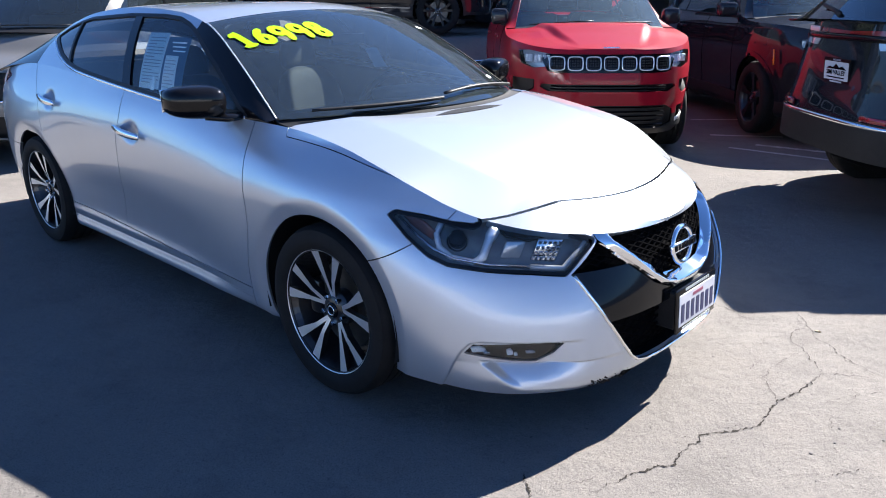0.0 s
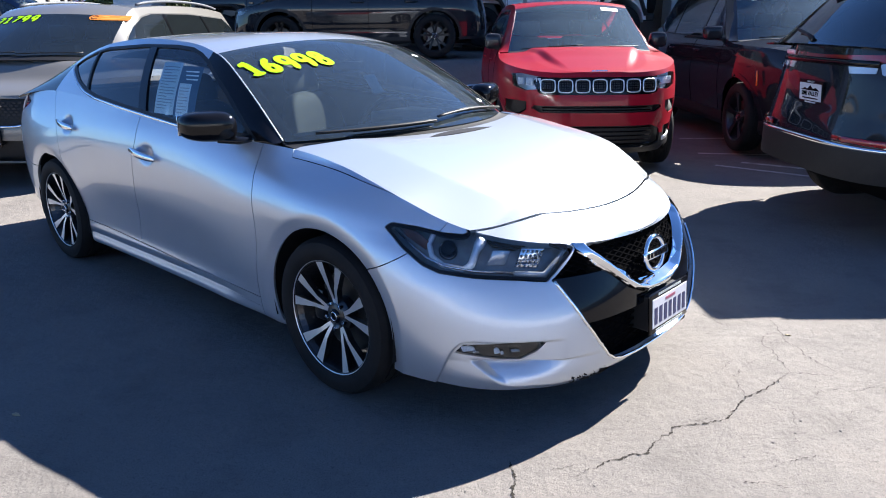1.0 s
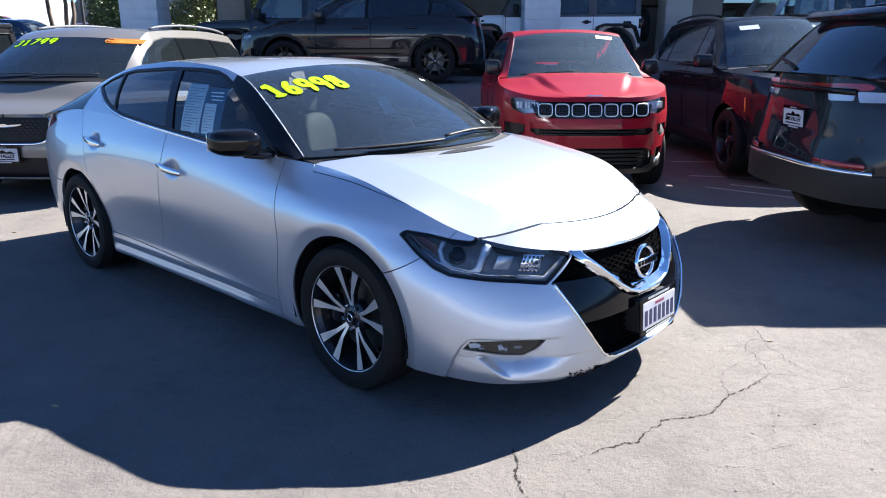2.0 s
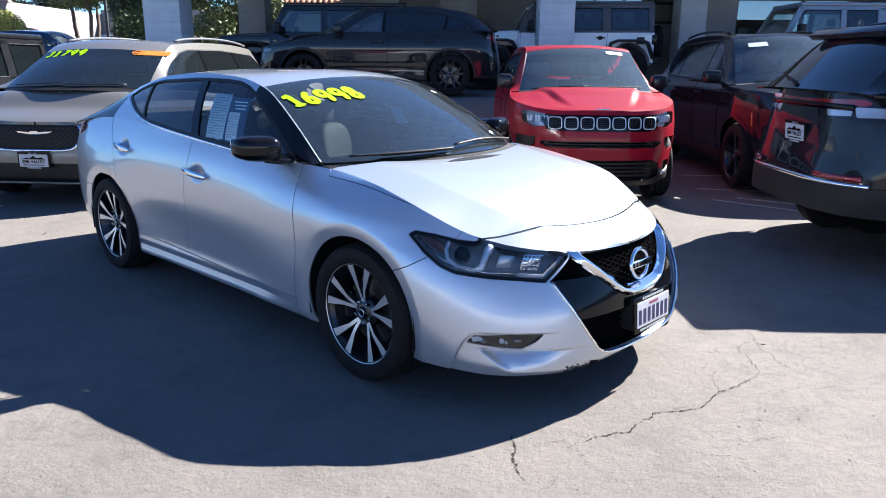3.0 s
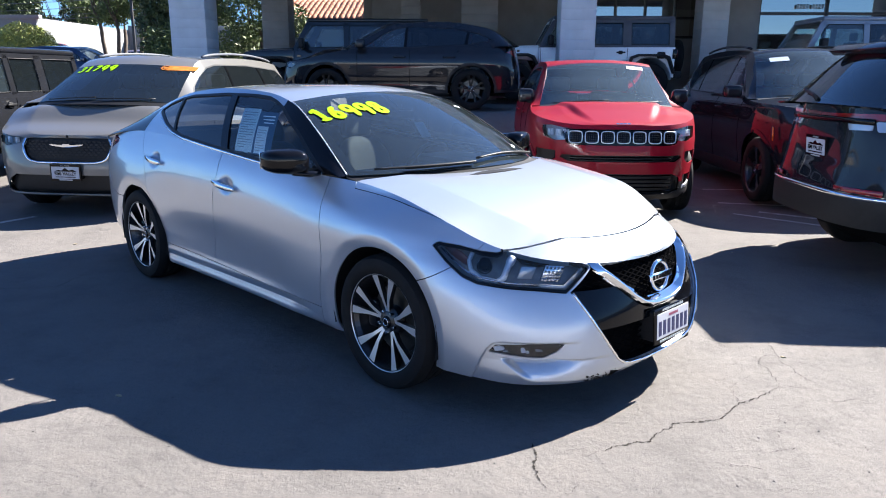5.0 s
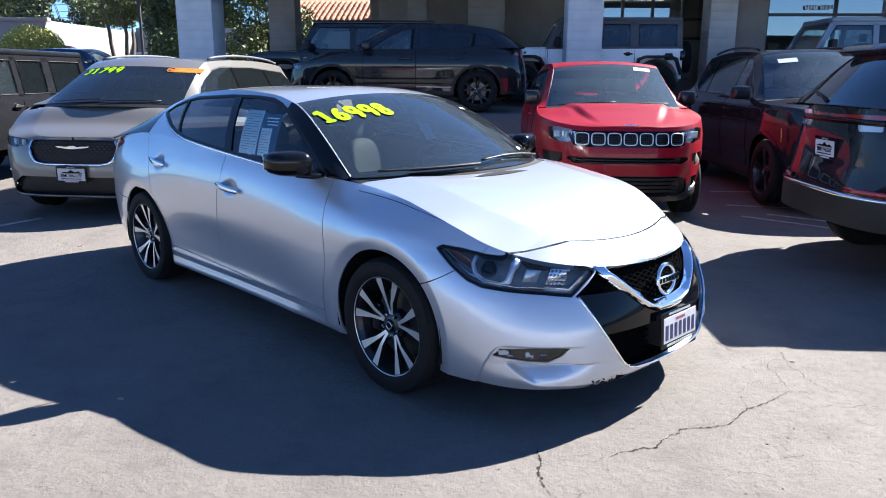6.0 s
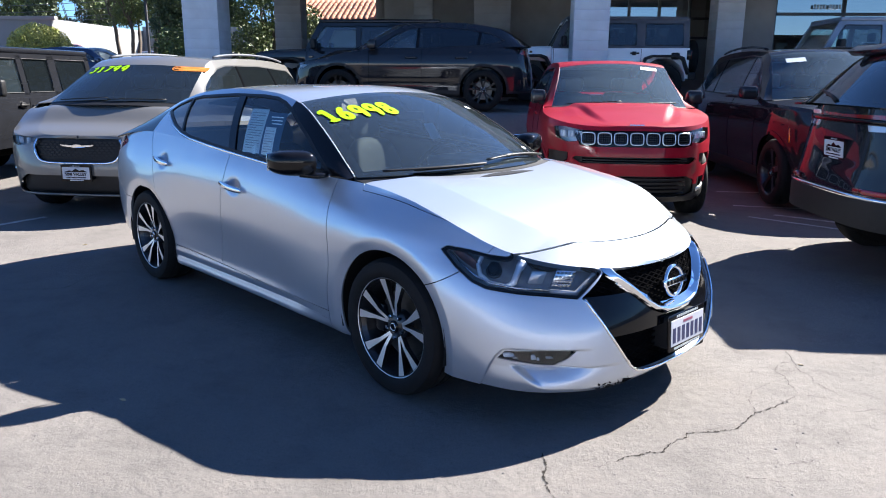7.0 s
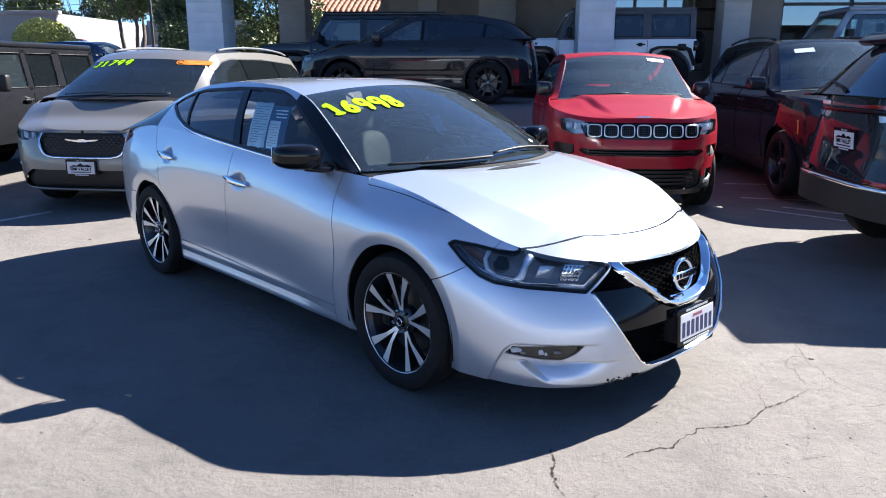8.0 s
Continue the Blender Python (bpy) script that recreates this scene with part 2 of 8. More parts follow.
def box(bm, x0, x1, y0, y1, z0, z1, bev=0.0, seg=2, m=None):
    r = bmesh.ops.create_cube(bm, size=1)
    vs = r["verts"]
    bmesh.ops.scale(bm, vec=(x1 - x0, y1 - y0, z1 - z0), verts=vs)
    bmesh.ops.translate(bm, vec=((x0 + x1) / 2, (y0 + y1) / 2, (z0 + z1) / 2), verts=vs)
    if m is not None:
        bmesh.ops.transform(bm, matrix=m, verts=vs)
    if bev:
        es = list({e for v in vs for e in v.link_edges})
        bmesh.ops.bevel(bm, geom=es, offset=bev, segments=seg, affect="EDGES", profile=0.5)
    return bm


def boxpart(name, dims, material, parent, bev=0.01, label="", m=None, smooth=35):
    bm = bmesh.new()
    box(bm, *dims, bev=bev, m=m)
    return part(name, bm, material, parent, label, smooth)


def prism(poly, a0, a1, axis="y", bev=0.0, seg=2):
    """A polygon drawn in the plane across an axis, thickened from a0 to a1 along it."""
    bm = bmesh.new()

    def at(p, a):
        return {"y": (p[0], a, p[1]), "x": (a, p[0], p[1]), "z": (p[0], p[1], a)}[axis]
    lo = [bm.verts.new(at(p, a0)) for p in poly]
    hi = [bm.verts.new(at(p, a1)) for p in poly]
    bm.faces.new(lo)
    bm.faces.new(hi[::-1])
    for i in range(len(poly)):
        j = (i + 1) % len(poly)
        bm.faces.new((lo[j], lo[i], hi[i], hi[j]))
    bmesh.ops.recalc_face_normals(bm, faces=bm.faces)
    if bev:
        bmesh.ops.bevel(bm, geom=bm.edges[:], offset=bev, segments=seg, affect="EDGES", profile=0.5, clamp_overlap=True)
    return bm


def tube(bm, path, r, sides=8, squash=None, closed=False, taper=None):
    """Sweep a round or flat (squash = (across, up)) section along a path."""
    pts = [Vector([float(c) for c in p]) for p in path]
    n = len(pts)
    rings = []
    up0 = Vector((0, 0, 1))
    for i, p in enumerate(pts):
        if closed:
            d = pts[(i + 1) % n] - pts[i - 1]
        else:
            d = pts[min(i + 1, n - 1)] - pts[max(i - 1, 0)]
        d.normalize()
        side = d.cross(up0)
        if side.length < 1e-3:
            side = d.cross(Vector((0, 1, 0)))
        side.normalize()
        up = side.cross(d)
        k = float(taper[i]) if taper else 1.0
        sa, sb = squash if squash else (1, 1)
        rings.append([bm.verts.new(p + r * k * (side * sa * math.cos(2 * math.pi * j / sides) + up * sb * math.sin(2 * math.pi * j / sides)))
                      for j in range(sides)])
    for i in range(n if closed else n - 1):
        a, b = rings[i], rings[(i + 1) % n]
        for j in range(sides):
            bm.faces.new((a[j], a[(j + 1) % sides], b[(j + 1) % sides], b[j]))
    if not closed:
        bm.faces.new(rings[0][::-1])
        bm.faces.new(rings[-1])
    return bm


def lathe(bm, prof, seg=48, m=None):
    """Turn a profile of (radius, y) round the y axis."""
    rings = []
    for k in range(seg):
        a = 2 * math.pi * k / seg
        ring = [bm.verts.new((r * math.cos(a), y, r * math.sin(a))) for r, y in prof]
        rings.append(ring)
    for k in range(seg):
        a, b = rings[k], rings[(k + 1) % seg]
        for j in range(len(prof) - 1):
            bm.faces.new((a[j], a[j + 1], b[j + 1], b[j]))
    bmesh.ops.remove_doubles(bm, verts=bm.verts, dist=1e-5)
    bmesh.ops.recalc_face_normals(bm, faces=bm.faces)
    if m is not None:
        bmesh.ops.transform(bm, matrix=m, verts=bm.verts)
    return bm


def pillow(bm, c, r, lean=0.0, taper=0.0, bolster=0.0, power=0.55):
    """A soft upholstered block: centre, half sizes, backward lean in degrees, narrowing to the top, raised side edges."""
    res = bmesh.ops.create_uvsphere(bm, u_segments=28, v_segments=18, radius=1)
    f = lambda t: math.copysign(abs(t) ** power, t)
    rot = Matrix.Rotation(radians(-lean), 4, "Y")
    for v in res["verts"]:
        a, b, z = f(v.co.x), f(v.co.y), f(v.co.z)
        k = 1 - taper * (0.5 + 0.5 * z)
        p = Vector((r[0] * a + bolster * abs(b) ** 3 * (1 if a > 0 else 0), r[1] * b * k, r[2] * z))
        v.co = rot @ p + Vector(c)


def text_mesh(name, words, size, m, material, parent, bold=0.0, depth=0.001, shear=0.0, width=1.0):
    """Words in the built-in font, as a mesh lying in the xy plane of m."""
    cu = bpy.data.curves.new(name, "FONT")
    cu.body = words
    cu.size = size
    cu.extrude = depth
    cu.offset = bold
    cu.shear = shear
    cu.align_x, cu.align_y = "CENTER", "CENTER"
    tmp = bpy.data.objects.new(name, cu)
    scene.collection.objects.link(tmp)
    bpy.context.view_layer.update()
    me = bpy.data.meshes.new_from_object(tmp.evaluated_get(bpy.context.evaluated_depsgraph_get()))
    bpy.data.objects.remove(tmp)
    bpy.data.curves.remove(cu)
    me.materials.clear()
    me.materials.append(material)
    me.transform(m @ Matrix.Diagonal((width, 1, 1, 1)))
    ob = new(name, me)
    ob.parent = parent
    return ob


# ---- a car's outer surface ----
class Body:
    """Outer surface of a car: x forward, right side at negative y. u runs 0..1 round the nose, 1..2 along the side, 2..3 round the tail."""

    def __init__(self, **k):
        self.xa, self.xb = k["xa"], k["xb"]
        self.n, self.nt = k.get("n", 2.5), k.get("nt", 3.0)
        self.nz = k.get("nz", lambda z: np.full(np.shape(z), self.n))
        self.nose, self.tail = k["nose"], k["tail"]
        self.secs = sorted(k["secs"], key=lambda s: s[0])
        self.zt, self.zb = k["zt"], k["zb"]
        self.xf, self.xr = k["xf"], k["xr"]
        self.ry, self.rz, self.bow, self.crown = k["ry"], k["rz"], k["bow"], k["crown"]
        self.hood_c, self.deck_c = k["hood_c"], k["deck_c"]
        self.bulge = k.get("bulge", 0.02)

    def hw(self, x, z):
        x, z = np.broadcast_arrays(np.asarray(x, float), np.asarray(z, float))
        xs = [s[0] for s in self.secs]
        w = np.stack([s[1](z) for s in self.secs])
        xc = np.clip(x, xs[0], xs[-1])
        i = np.clip(np.searchsorted(xs, xc) - 1, 0, len(xs) - 2)
        xa = np.array(xs)
        m = np.empty_like(w)
        m[1:-1] = (w[2:] - w[:-2]) / (xa[2:] - xa[:-2]).reshape((-1,) + (1,) * x.ndim)
        m[0], m[-1] = (w[1] - w[0]) / (xa[1] - xa[0]), (w[-1] - w[-2]) / (xa[-1] - xa[-2])
        h = xa[i + 1] - xa[i]
        t = (xc - xa[i]) / h
        at = lambda q, j: np.take_along_axis(q, j[None], 0)[0]
        return ((1 + 2 * t) * (1 - t) ** 2 * at(w, i) + t * (1 - t) ** 2 * h * at(m, i)
                + t * t * (3 - 2 * t) * at(w, i + 1) + t * t * (t - 1) * h * at(m, i + 1))

    def lower(self, u, v, inset=0.0):
        u, v = np.broadcast_arrays(np.asarray(u, float), np.asarray(v, float))
        a = np.abs(u)
        th = np.clip(a, 0, 1) * math.pi / 2
        tr = np.clip(3 - a, 0, 1) * math.pi / 2
        c, s = np.cos(th).clip(0) ** (2 / self.n), np.sin(th).clip(0) ** (2 / self.n)
        cr, sr = np.cos(tr).clip(0) ** (2 / self.nt), np.sin(tr).clip(0) ** (2 / self.nt)
        xm = self.xa + (self.xb - self.xa) * (a - 1)
        xn = np.where(a < 1, self.xa + (self.xf - self.xa) * c, np.where(a > 2, self.xb + (self.xr - self.xb) * cr, xm))
        z = self.zb(xn) + v * (self.zt(xn) - self.zb(xn))
        n = self.nz(z)
        c, s = np.cos(th).clip(0) ** (2 / n), np.sin(th).clip(0) ** (2 / n)
        x = np.where(a < 1, self.xa + (self.nose(z) - inset - self.xa) * c,
                     np.where(a > 2, self.xb + (self.tail(z) + inset - self.xb) * cr, xm))
        y = (self.hw(xn, z) - inset) * np.where(a < 1, s, np.where(a > 2, sr, 1.0))
        return np.stack([x, -np.sign(u) * y, z], -1)

    def front_x(self, ay, z):
        """x of the nose at a given half-width and height."""
        w = self.hw(self.xf, z)
        return self.xa + (self.nose(z) - self.xa) * (1 - np.clip(np.asarray(ay) / w, 0, 1) ** self.nz(z)) ** (1 / self.nz(z))

    def rear_x(self, ay, z):
        w = self.hw(self.xr, z)
        return self.xb + (self.tail(z) - self.xb) * (1 - np.clip(np.asarray(ay) / w, 0, 1) ** self.nt) ** (1 / self.nt)

    def top_edge(self, x):
        """The upper edge of the side (y as half-width, z) at x, between the two ends."""
        x = np.asarray(x, float)
        z = self.zt(x)
        return self.hw(x, z), z

    def lid(self, u, t, centre, crease=0.70, share=0.90):
        """Hood or deck: across from edge to edge at one u; t -1..1 from left to right."""
        u, t = np.broadcast_arrays(np.asarray(u, float), np.asarray(t, float))
        e = self.lower(np.maximum(u, 1e-4), np.ones(u.shape))
        k = np.abs(t)
        g = np.where(k < crease, 1 - (1 - share) * (k / crease) ** 2, share * (1 - ((k - crease) / (1 - crease)).clip(0) ** 1.08))
        return np.stack([e[..., 0], -e[..., 1] * -t, e[..., 2] + (centre(e[..., 0]) - e[..., 2]) * g], -1)

    def side(self, x, f):
        """The cabin's side from the belt (f 0) to the roof rail (f 1)."""
        x, f = np.broadcast_arrays(np.asarray(x, float), np.asarray(f, float))
        by, bz = self.top_edge(x)
        ry, rz = self.ry(x), self.rz(x)
        y = by + (ry - by) * f + self.bulge * 4 * f * (1 - f)
        return np.stack([x, -y, bz + (rz - bz) * f], -1)

    def top(self, x, t):
        """Windscreen, roof and rear window in one; t -1..1 from left to right."""
        x, t = np.broadcast_arrays(np.asarray(x, float), np.asarray(t, float))
        k = 1 - np.abs(t) ** 2.2
        return np.stack([x + self.bow(x) * k, -self.ry(x) * t, self.rz(x) + self.crown(x) * k], -1)


SEDAN = Body(
    xa=1.45, xb=-1.30, n=2.2, nz=spl((0.18, 2.95), (0.38, 2.7), (0.55, 2.4), (0.72, 2.16)), nt=3.9, xf=2.37, xr=-2.50,
    nose=spl((0.16, 2.30), (0.22, 2.37), (0.30, 2.385), (0.45, 2.38), (0.58, 2.35), (0.66, 2.32), (0.70, 2.29), (0.75, 2.24)),
    tail=spl((0.2, -2.40), (0.35, -2.48), (0.6, -2.50), (0.75, -2.49), (0.95, -2.47), (1.05, -2.45)),
    secs=[(-2.2, spl((0.2, 0.80), (0.35, 0.86), (0.6, 0.88), (0.8, 0.875), (0.95, 0.84), (1.05, 0.78), (1.12, 0.72))),
          (-1.4, spl((0.18, 0.86), (0.35, 0.905), (0.55, 0.928), (0.72, 0.926), (0.85, 0.905), (0.98, 0.86), (1.12, 0.79))),
          (-0.7, spl((0.16, 0.80), (0.22, 0.876), (0.28, 0.882), (0.34, 0.872), (0.45, 0.877), (0.65, 0.905), (0.82, 0.915), (0.92, 0.900), (1.0, 0.875), (1.10, 0.835))),
          (0.3, spl((0.16, 0.80), (0.22, 0.872), (0.28, 0.879), (0.34, 0.870), (0.45, 0.880), (0.62, 0.900), (0.78, 0.905), (0.88, 0.890), (0.95, 0.868), (1.05, 0.82))),
          (0.85, spl((0.16, 0.82), (0.22, 0.885), (0.3, 0.893), (0.5, 0.906), (0.72, 0.906), (0.84, 0.880), (0.93, 0.832), (1.0, 0.785))),
          (1.4, spl((0.18, 0.87), (0.35, 0.910), (0.55, 0.926), (0.70, 0.925), (0.80, 0.902), (0.868, 0.852), (0.905, 0.806), (0.94, 0.768))),
          (2.1, spl((0.16, 0.84), (0.25, 0.885), (0.4, 0.90), (0.55, 0.905), (0.66, 0.885), (0.74, 0.842), (0.84, 0.765)))],
    zt=spl((-2.5, 0.925), (-2.3, 0.975), (-1.9, 1.055), (-1.4, 1.095), (-1.0, 1.09), (-0.5, 1.062), (0.0, 1.03), (0.4, 1.003), (0.8, 0.988),
           (1.08, 0.982), (1.5, 0.924), (1.6, 0.908), (1.7, 0.886), (1.8, 0.854), (1.93, 0.800), (2.2, 0.72), (2.37, 0.69)),
    zb=spl((-2.5, 0.26), (-1.7, 0.22), (-1.0, 0.185), (1.0, 0.185), (1.75, 0.20), (2.1, 0.185), (2.37, 0.185)),
    ry=spl((-2.15, 0.66), (-1.8, 0.625), (-1.4, 0.58), (-1.0, 0.565), (-0.5, 0.575), (0.0, 0.595), (0.28, 0.625), (0.6, 0.685), (0.95, 0.755)),
    rz=spl((-2.15, 1.045), (-1.8, 1.17), (-1.4, 1.305), (-1.0, 1.385), (-0.5, 1.415), (0.0, 1.395), (0.28, 1.345), (0.6, 1.20), (0.95, 0.995)),
    bow=spl((-2.15, -0.14), (-1.4, -0.06), (-0.6, 0.0), (0.28, 0.08), (0.6, 0.17), (0.95, 0.30)),
    crown=spl((-2.15, 0.02), (-1.4, 0.035), (-0.5, 0.025), (0.28, 0.055), (0.6, 0.055), (0.95, 0.014)),
    hood_c=spl((1.0, 1.035), (1.3, 0.995), (1.6, 0.94), (1.9, 0.865), (2.15, 0.775), (2.3, 0.70)),
    deck_c=spl((-2.5, 0.97), (-2.2, 1.035), (-1.9, 1.09)),
)

SEDAN.zt = fair(SEDAN.zt, -2.5, 2.37, 0.07)
SEDAN.ry = fair(SEDAN.ry, -2.15, 0.95, 0.06)
SEDAN.rz = fair(SEDAN.rz, -2.15, 0.95, 0.05)
SEDAN.bow = fair(SEDAN.bow, -2.15, 0.95, 0.08)
SEDAN.crown = fair(SEDAN.crown, -2.15, 0.95, 0.08)
SEDAN.hood_c = fair(SEDAN.hood_c, 1.0, 2.3, 0.07)
SEDAN.nose = fair(SEDAN.nose, 0.16, 0.75, 0.02)
SEDAN.nz = fair(SEDAN.nz, 0.18, 0.72, 0.03)
SEDAN.secs = [(a, fair(f, 0.16, 1.12, 0.014)) for a, f in SEDAN.secs]


# ---- ground ----
LOT = math.radians(43.3)                        # the lot's rows run this way
LOTM = Matrix.Rotation(LOT, 4, "Z")


def lot(x, y, z=0.0, turn=0.0):
    """Pose in the lot's frame: x along the rows, y towards the building."""
    return LOTM @ Matrix.Translation((x, y, z)) @ Matrix.Rotation(radians(turn), 4, "Z")


def asphalt(name):
    m = bpy.data.materials.new(name)
    m.use_nodes = True
    nt = m.node_tree
    b = nt.nodes["Principled BSDF"]
    b.inputs["Roughness"].default_value = 0.85
    b.inputs["Specular IOR Level"].default_value = 0.12
    tc = nt.nodes.new("ShaderNodeTexCoord")

    def noise_(scale, detail, rough=0.6):
        n = nt.nodes.new("ShaderNodeTexNoise")
        n.inputs["Scale"].default_value, n.inputs["Detail"].default_value, n.inputs["Roughness"].default_value = scale, detail, rough
        nt.links.new(tc.outputs["Object"], n.inputs["Vector"])
        return n.outputs["Fac"]

    def ramp(fac, *stops):
        r = nt.nodes.new("ShaderNodeValToRGB")
        while len(r.color_ramp.elements) < len(stops):
            r.color_ramp.elements.new(0.5)
        for e, (p, c) in zip(r.color_ramp.elements, stops):
            e.position, e.color = p, (*c, 1)
        nt.links.new(fac, r.inputs[0])
        return r.outputs[0]

    def mul(a, b_, fac=1.0, mode="MULTIPLY"):
        x = nt.nodes.new("ShaderNodeMix")
        x.data_type, x.blend_type = "RGBA", mode
        x.inputs[0].default_value = fac
        nt.links.new(a, x.inputs[6])
        nt.links.new(b_, x.inputs[7])
        return x.outputs[2]
    base = ramp(noise_(0.55, 5), (0.30, (0.143, 0.133, 0.125)), (0.52, (0.163, 0.151, 0.142)), (0.72, (0.186, 0.172, 0.160)))
    stain = ramp(noise_(2.7, 6, 0.7), (0.30, (0.80, 0.80, 0.80)), (0.5, (1, 1, 1)), (0.75, (1.08, 1.06, 1.04)))
    grit = ramp(noise_(170, 3, 0.8), (0.30, (0.32, 0.32, 0.33)), (0.43, (0.92, 0.92, 0.92)), (0.60, (1.05, 1.04, 1.04)), (0.75, (1.42, 1.39, 1.36)))
    vor = nt.nodes.new("ShaderNodeTexVoronoi")
    vor.inputs["Scale"].default_value = 260
    nt.links.new(tc.outputs["Object"], vor.inputs["Vector"])
    stones = ramp(vor.outputs["Distance"], (0.0, (1.15, 1.13, 1.10)), (0.5, (1.0, 1.0, 1.0)), (0.9, (0.72, 0.72, 0.73)))
    pits = ramp(noise_(48, 5, 0.75), (0.31, (0.38, 0.38, 0.39)), (0.395, (0.95, 0.95, 0.95)), (0.62, (1.0, 1.0, 1.0)), (0.72, (1.16, 1.15, 1.14)))
    col = mul(mul(mul(mul(base, stain), grit, 0.9), stones, 0.8), pits, 0.9)
    nt.links.new(col, b.inputs["Base Color"])
    bp = nt.nodes.new("ShaderNodeBump")
    bp.inputs["Strength"].default_value = 0.6
    bp.inputs["Distance"].default_value = 0.008
    nt.links.new(noise_(85, 5, 0.8), bp.inputs["Height"])
    bp2 = nt.nodes.new("ShaderNodeBump")
    bp2.inputs["Strength"].default_value = 0.4
    bp2.inputs["Distance"].default_value = 0.02
    nt.links.new(noise_(16, 5), bp2.inputs["Height"])
    nt.links.new(bp.outputs["Normal"], bp2.inputs["Normal"])
    nt.links.new(bp2.outputs["Normal"], b.inputs["Normal"])
    return m


ASPHALT = asphalt("sun_bleached_asphalt")
TERRACE = 0.86


def ground_z(y):
    """Height of the lot: level, then a ramp up to the building's forecourt."""
    t = np.clip((np.asarray(y, float) - 7.4) / 1.0, 0, 1)
    return TERRACE * t * t * (3 - 2 * t)


ys = np.concatenate([[-900, -100, -20, -10, 0, 5, 7.3], np.linspace(7.4, 8.4, 12), [12, 20, 40, 100, 900]])
xs = np.array([-900, -100, -20, -10, -5, 0, 5, 10, 20, 100, 900.0])
P = np.zeros((len(xs), len(ys), 3))
P[..., 0], P[..., 1], P[..., 2] = xs[:, None], ys[None], ground_z(ys)[None]
V, F = grid(P)
me = bpy.data.meshes.new("ground")
me.from_pydata([tuple(v) for v in V], [], F.tolist())
me.polygons.foreach_set("use_smooth", [True] * len(F))
me.materials.append(ASPHALT)
ground = tagged(new("ground", me), "sun-bleached cracked grey asphalt of a car lot", "ground", kind="structure")
ground.matrix_world = LOTM


# ---- wheels ----
def wheel(parent, m, radius, width, rim_r, face, style, seg=56, name="wheel"):
    """A wheel whose outer face looks to -y; m places its hub centre (in the middle of the tyre)."""
    w = new(name)
    w.empty_display_size = 0.1
    w.parent = parent
    w.matrix_local = m
    h = width / 2
    R, r = radius, rim_r
    bm = bmesh.new()
    lathe(bm, [(r - 0.012, -h * 0.80), (r + 0.004, -h * 0.92), (r + 0.02, -h * 0.98), (r + 0.35 * (R - r), -h * 1.0), (r + 0.62 * (R - r), -h * 0.985),
               (r + 0.82 * (R - r), -h * 0.93), (R - 0.012, -h * 0.84), (R - 0.003, -h * 0.74), (R, -h * 0.5), (R, -h * 0.44), (R - 0.008, -h * 0.43), (R - 0.008, -h * 0.37), (R, -h * 0.36),
               (R, -h * 0.05), (R - 0.008, -h * 0.04), (R - 0.008, h * 0.04), (R, h * 0.05), (R, h * 0.36), (R - 0.008, h * 0.37), (R - 0.008, h * 0.43), (R, h * 0.44),
               (R - 0.003, h * 0.74), (R - 0.012, h * 0.84), (r + 0.5 * (R - r), h), (r - 0.012, h * 0.8)], seg)
    part("tyre", bm, RUBBER, w, smooth=40)
    bm = bmesh.new()
    lathe(bm, [(r - 0.004, -h * 0.87), (r - 0.001, -h * 0.89), (r + 0.001, -h * 0.86), (r - 0.004, -h * 0.80)], seg)
    rim = part("rim", bm, face, w, smooth=40)
    bm = bmesh.new()
    lathe(bm, [(r - 0.006, -h * 0.87), (r - 0.022, -h * 0.6), (r - 0.05, h * 0.2), (r - 0.02, h * 0.8), (r - 0.012, h * 0.8)], seg)
    part("barrel", bm, DARKRIM, rim)
    bm = bmesh.new()
    lathe(bm, [(0.0, -h * 0.12), (r * 0.66, -h * 0.12), (r * 0.70, -h * 0.06), (r * 0.70, h * 0.1), (0, h * 0.1)], 40)
    part("brake_disc", bm, STEEL, w, smooth=30)
    bm = bmesh.new()
    box(bm, -r * 0.78, -r * 0.50, -h * 0.35, h * 0.25, -r * 0.30, r * 0.30, 0.02)
    part("brake_caliper", bm, DARKRIM, w, smooth=40)
    y0 = -h * 0.80
    n = style.get("n", 5)
    for k in range(n):
        turn = Matrix.Rotation(2 * math.pi * (k + style.get("turn", 0.0)) / n, 4, "Y")
        for sgn in ((-1, 1) if style.get("twin") else (0,)):
            a_in, a_out = style.get("in", 0.0) * sgn, style.get("out", 0.0) * sgn
            wi, wo = style.get("wi", 0.018), style.get("wo", 0.03)
            r0, r1, r2 = r * 0.22, r * 0.50, r - 0.008
            bm = bmesh.new()
            rows = []
            for rr, ang, hw_, yy in ((r0, a_in * 0.7, wi * 0.9, y0 * 0.72), (r1, a_in + (a_out - a_in) * 0.35, wi, y0 * 0.88), (r2, a_out, wo, y0 * 1.04)):
                ca, sa = math.sin(ang), math.cos(ang)
                row = []
                for dy, kk in ((0, -1), (0, 1), (0.028, 0.8), (0.028, -0.8)):
                    row.append(bm.verts.new((rr * ca + kk * hw_ * sa, yy + dy, rr * sa - kk * hw_ * ca)))
                rows.append(row)
            for a, b in zip(rows, rows[1:]):
                for j in range(4):
                    f = bm.faces.new((a[j], a[(j + 1) % 4], b[(j + 1) % 4], b[j]))
                    f.material_index = 0 if j == 0 else 1
            bm.faces.new(rows[0][::-1]).material_index = 1
            bm.faces.new(rows[-1]).material_index = 1
            bmesh.ops.recalc_face_normals(bm, faces=bm.faces)
            bmesh.ops.transform(bm, matrix=turn, verts=bm.verts)
            part("spoke", bm, [face, DARKRIM], w)
    bm = bmesh.new()
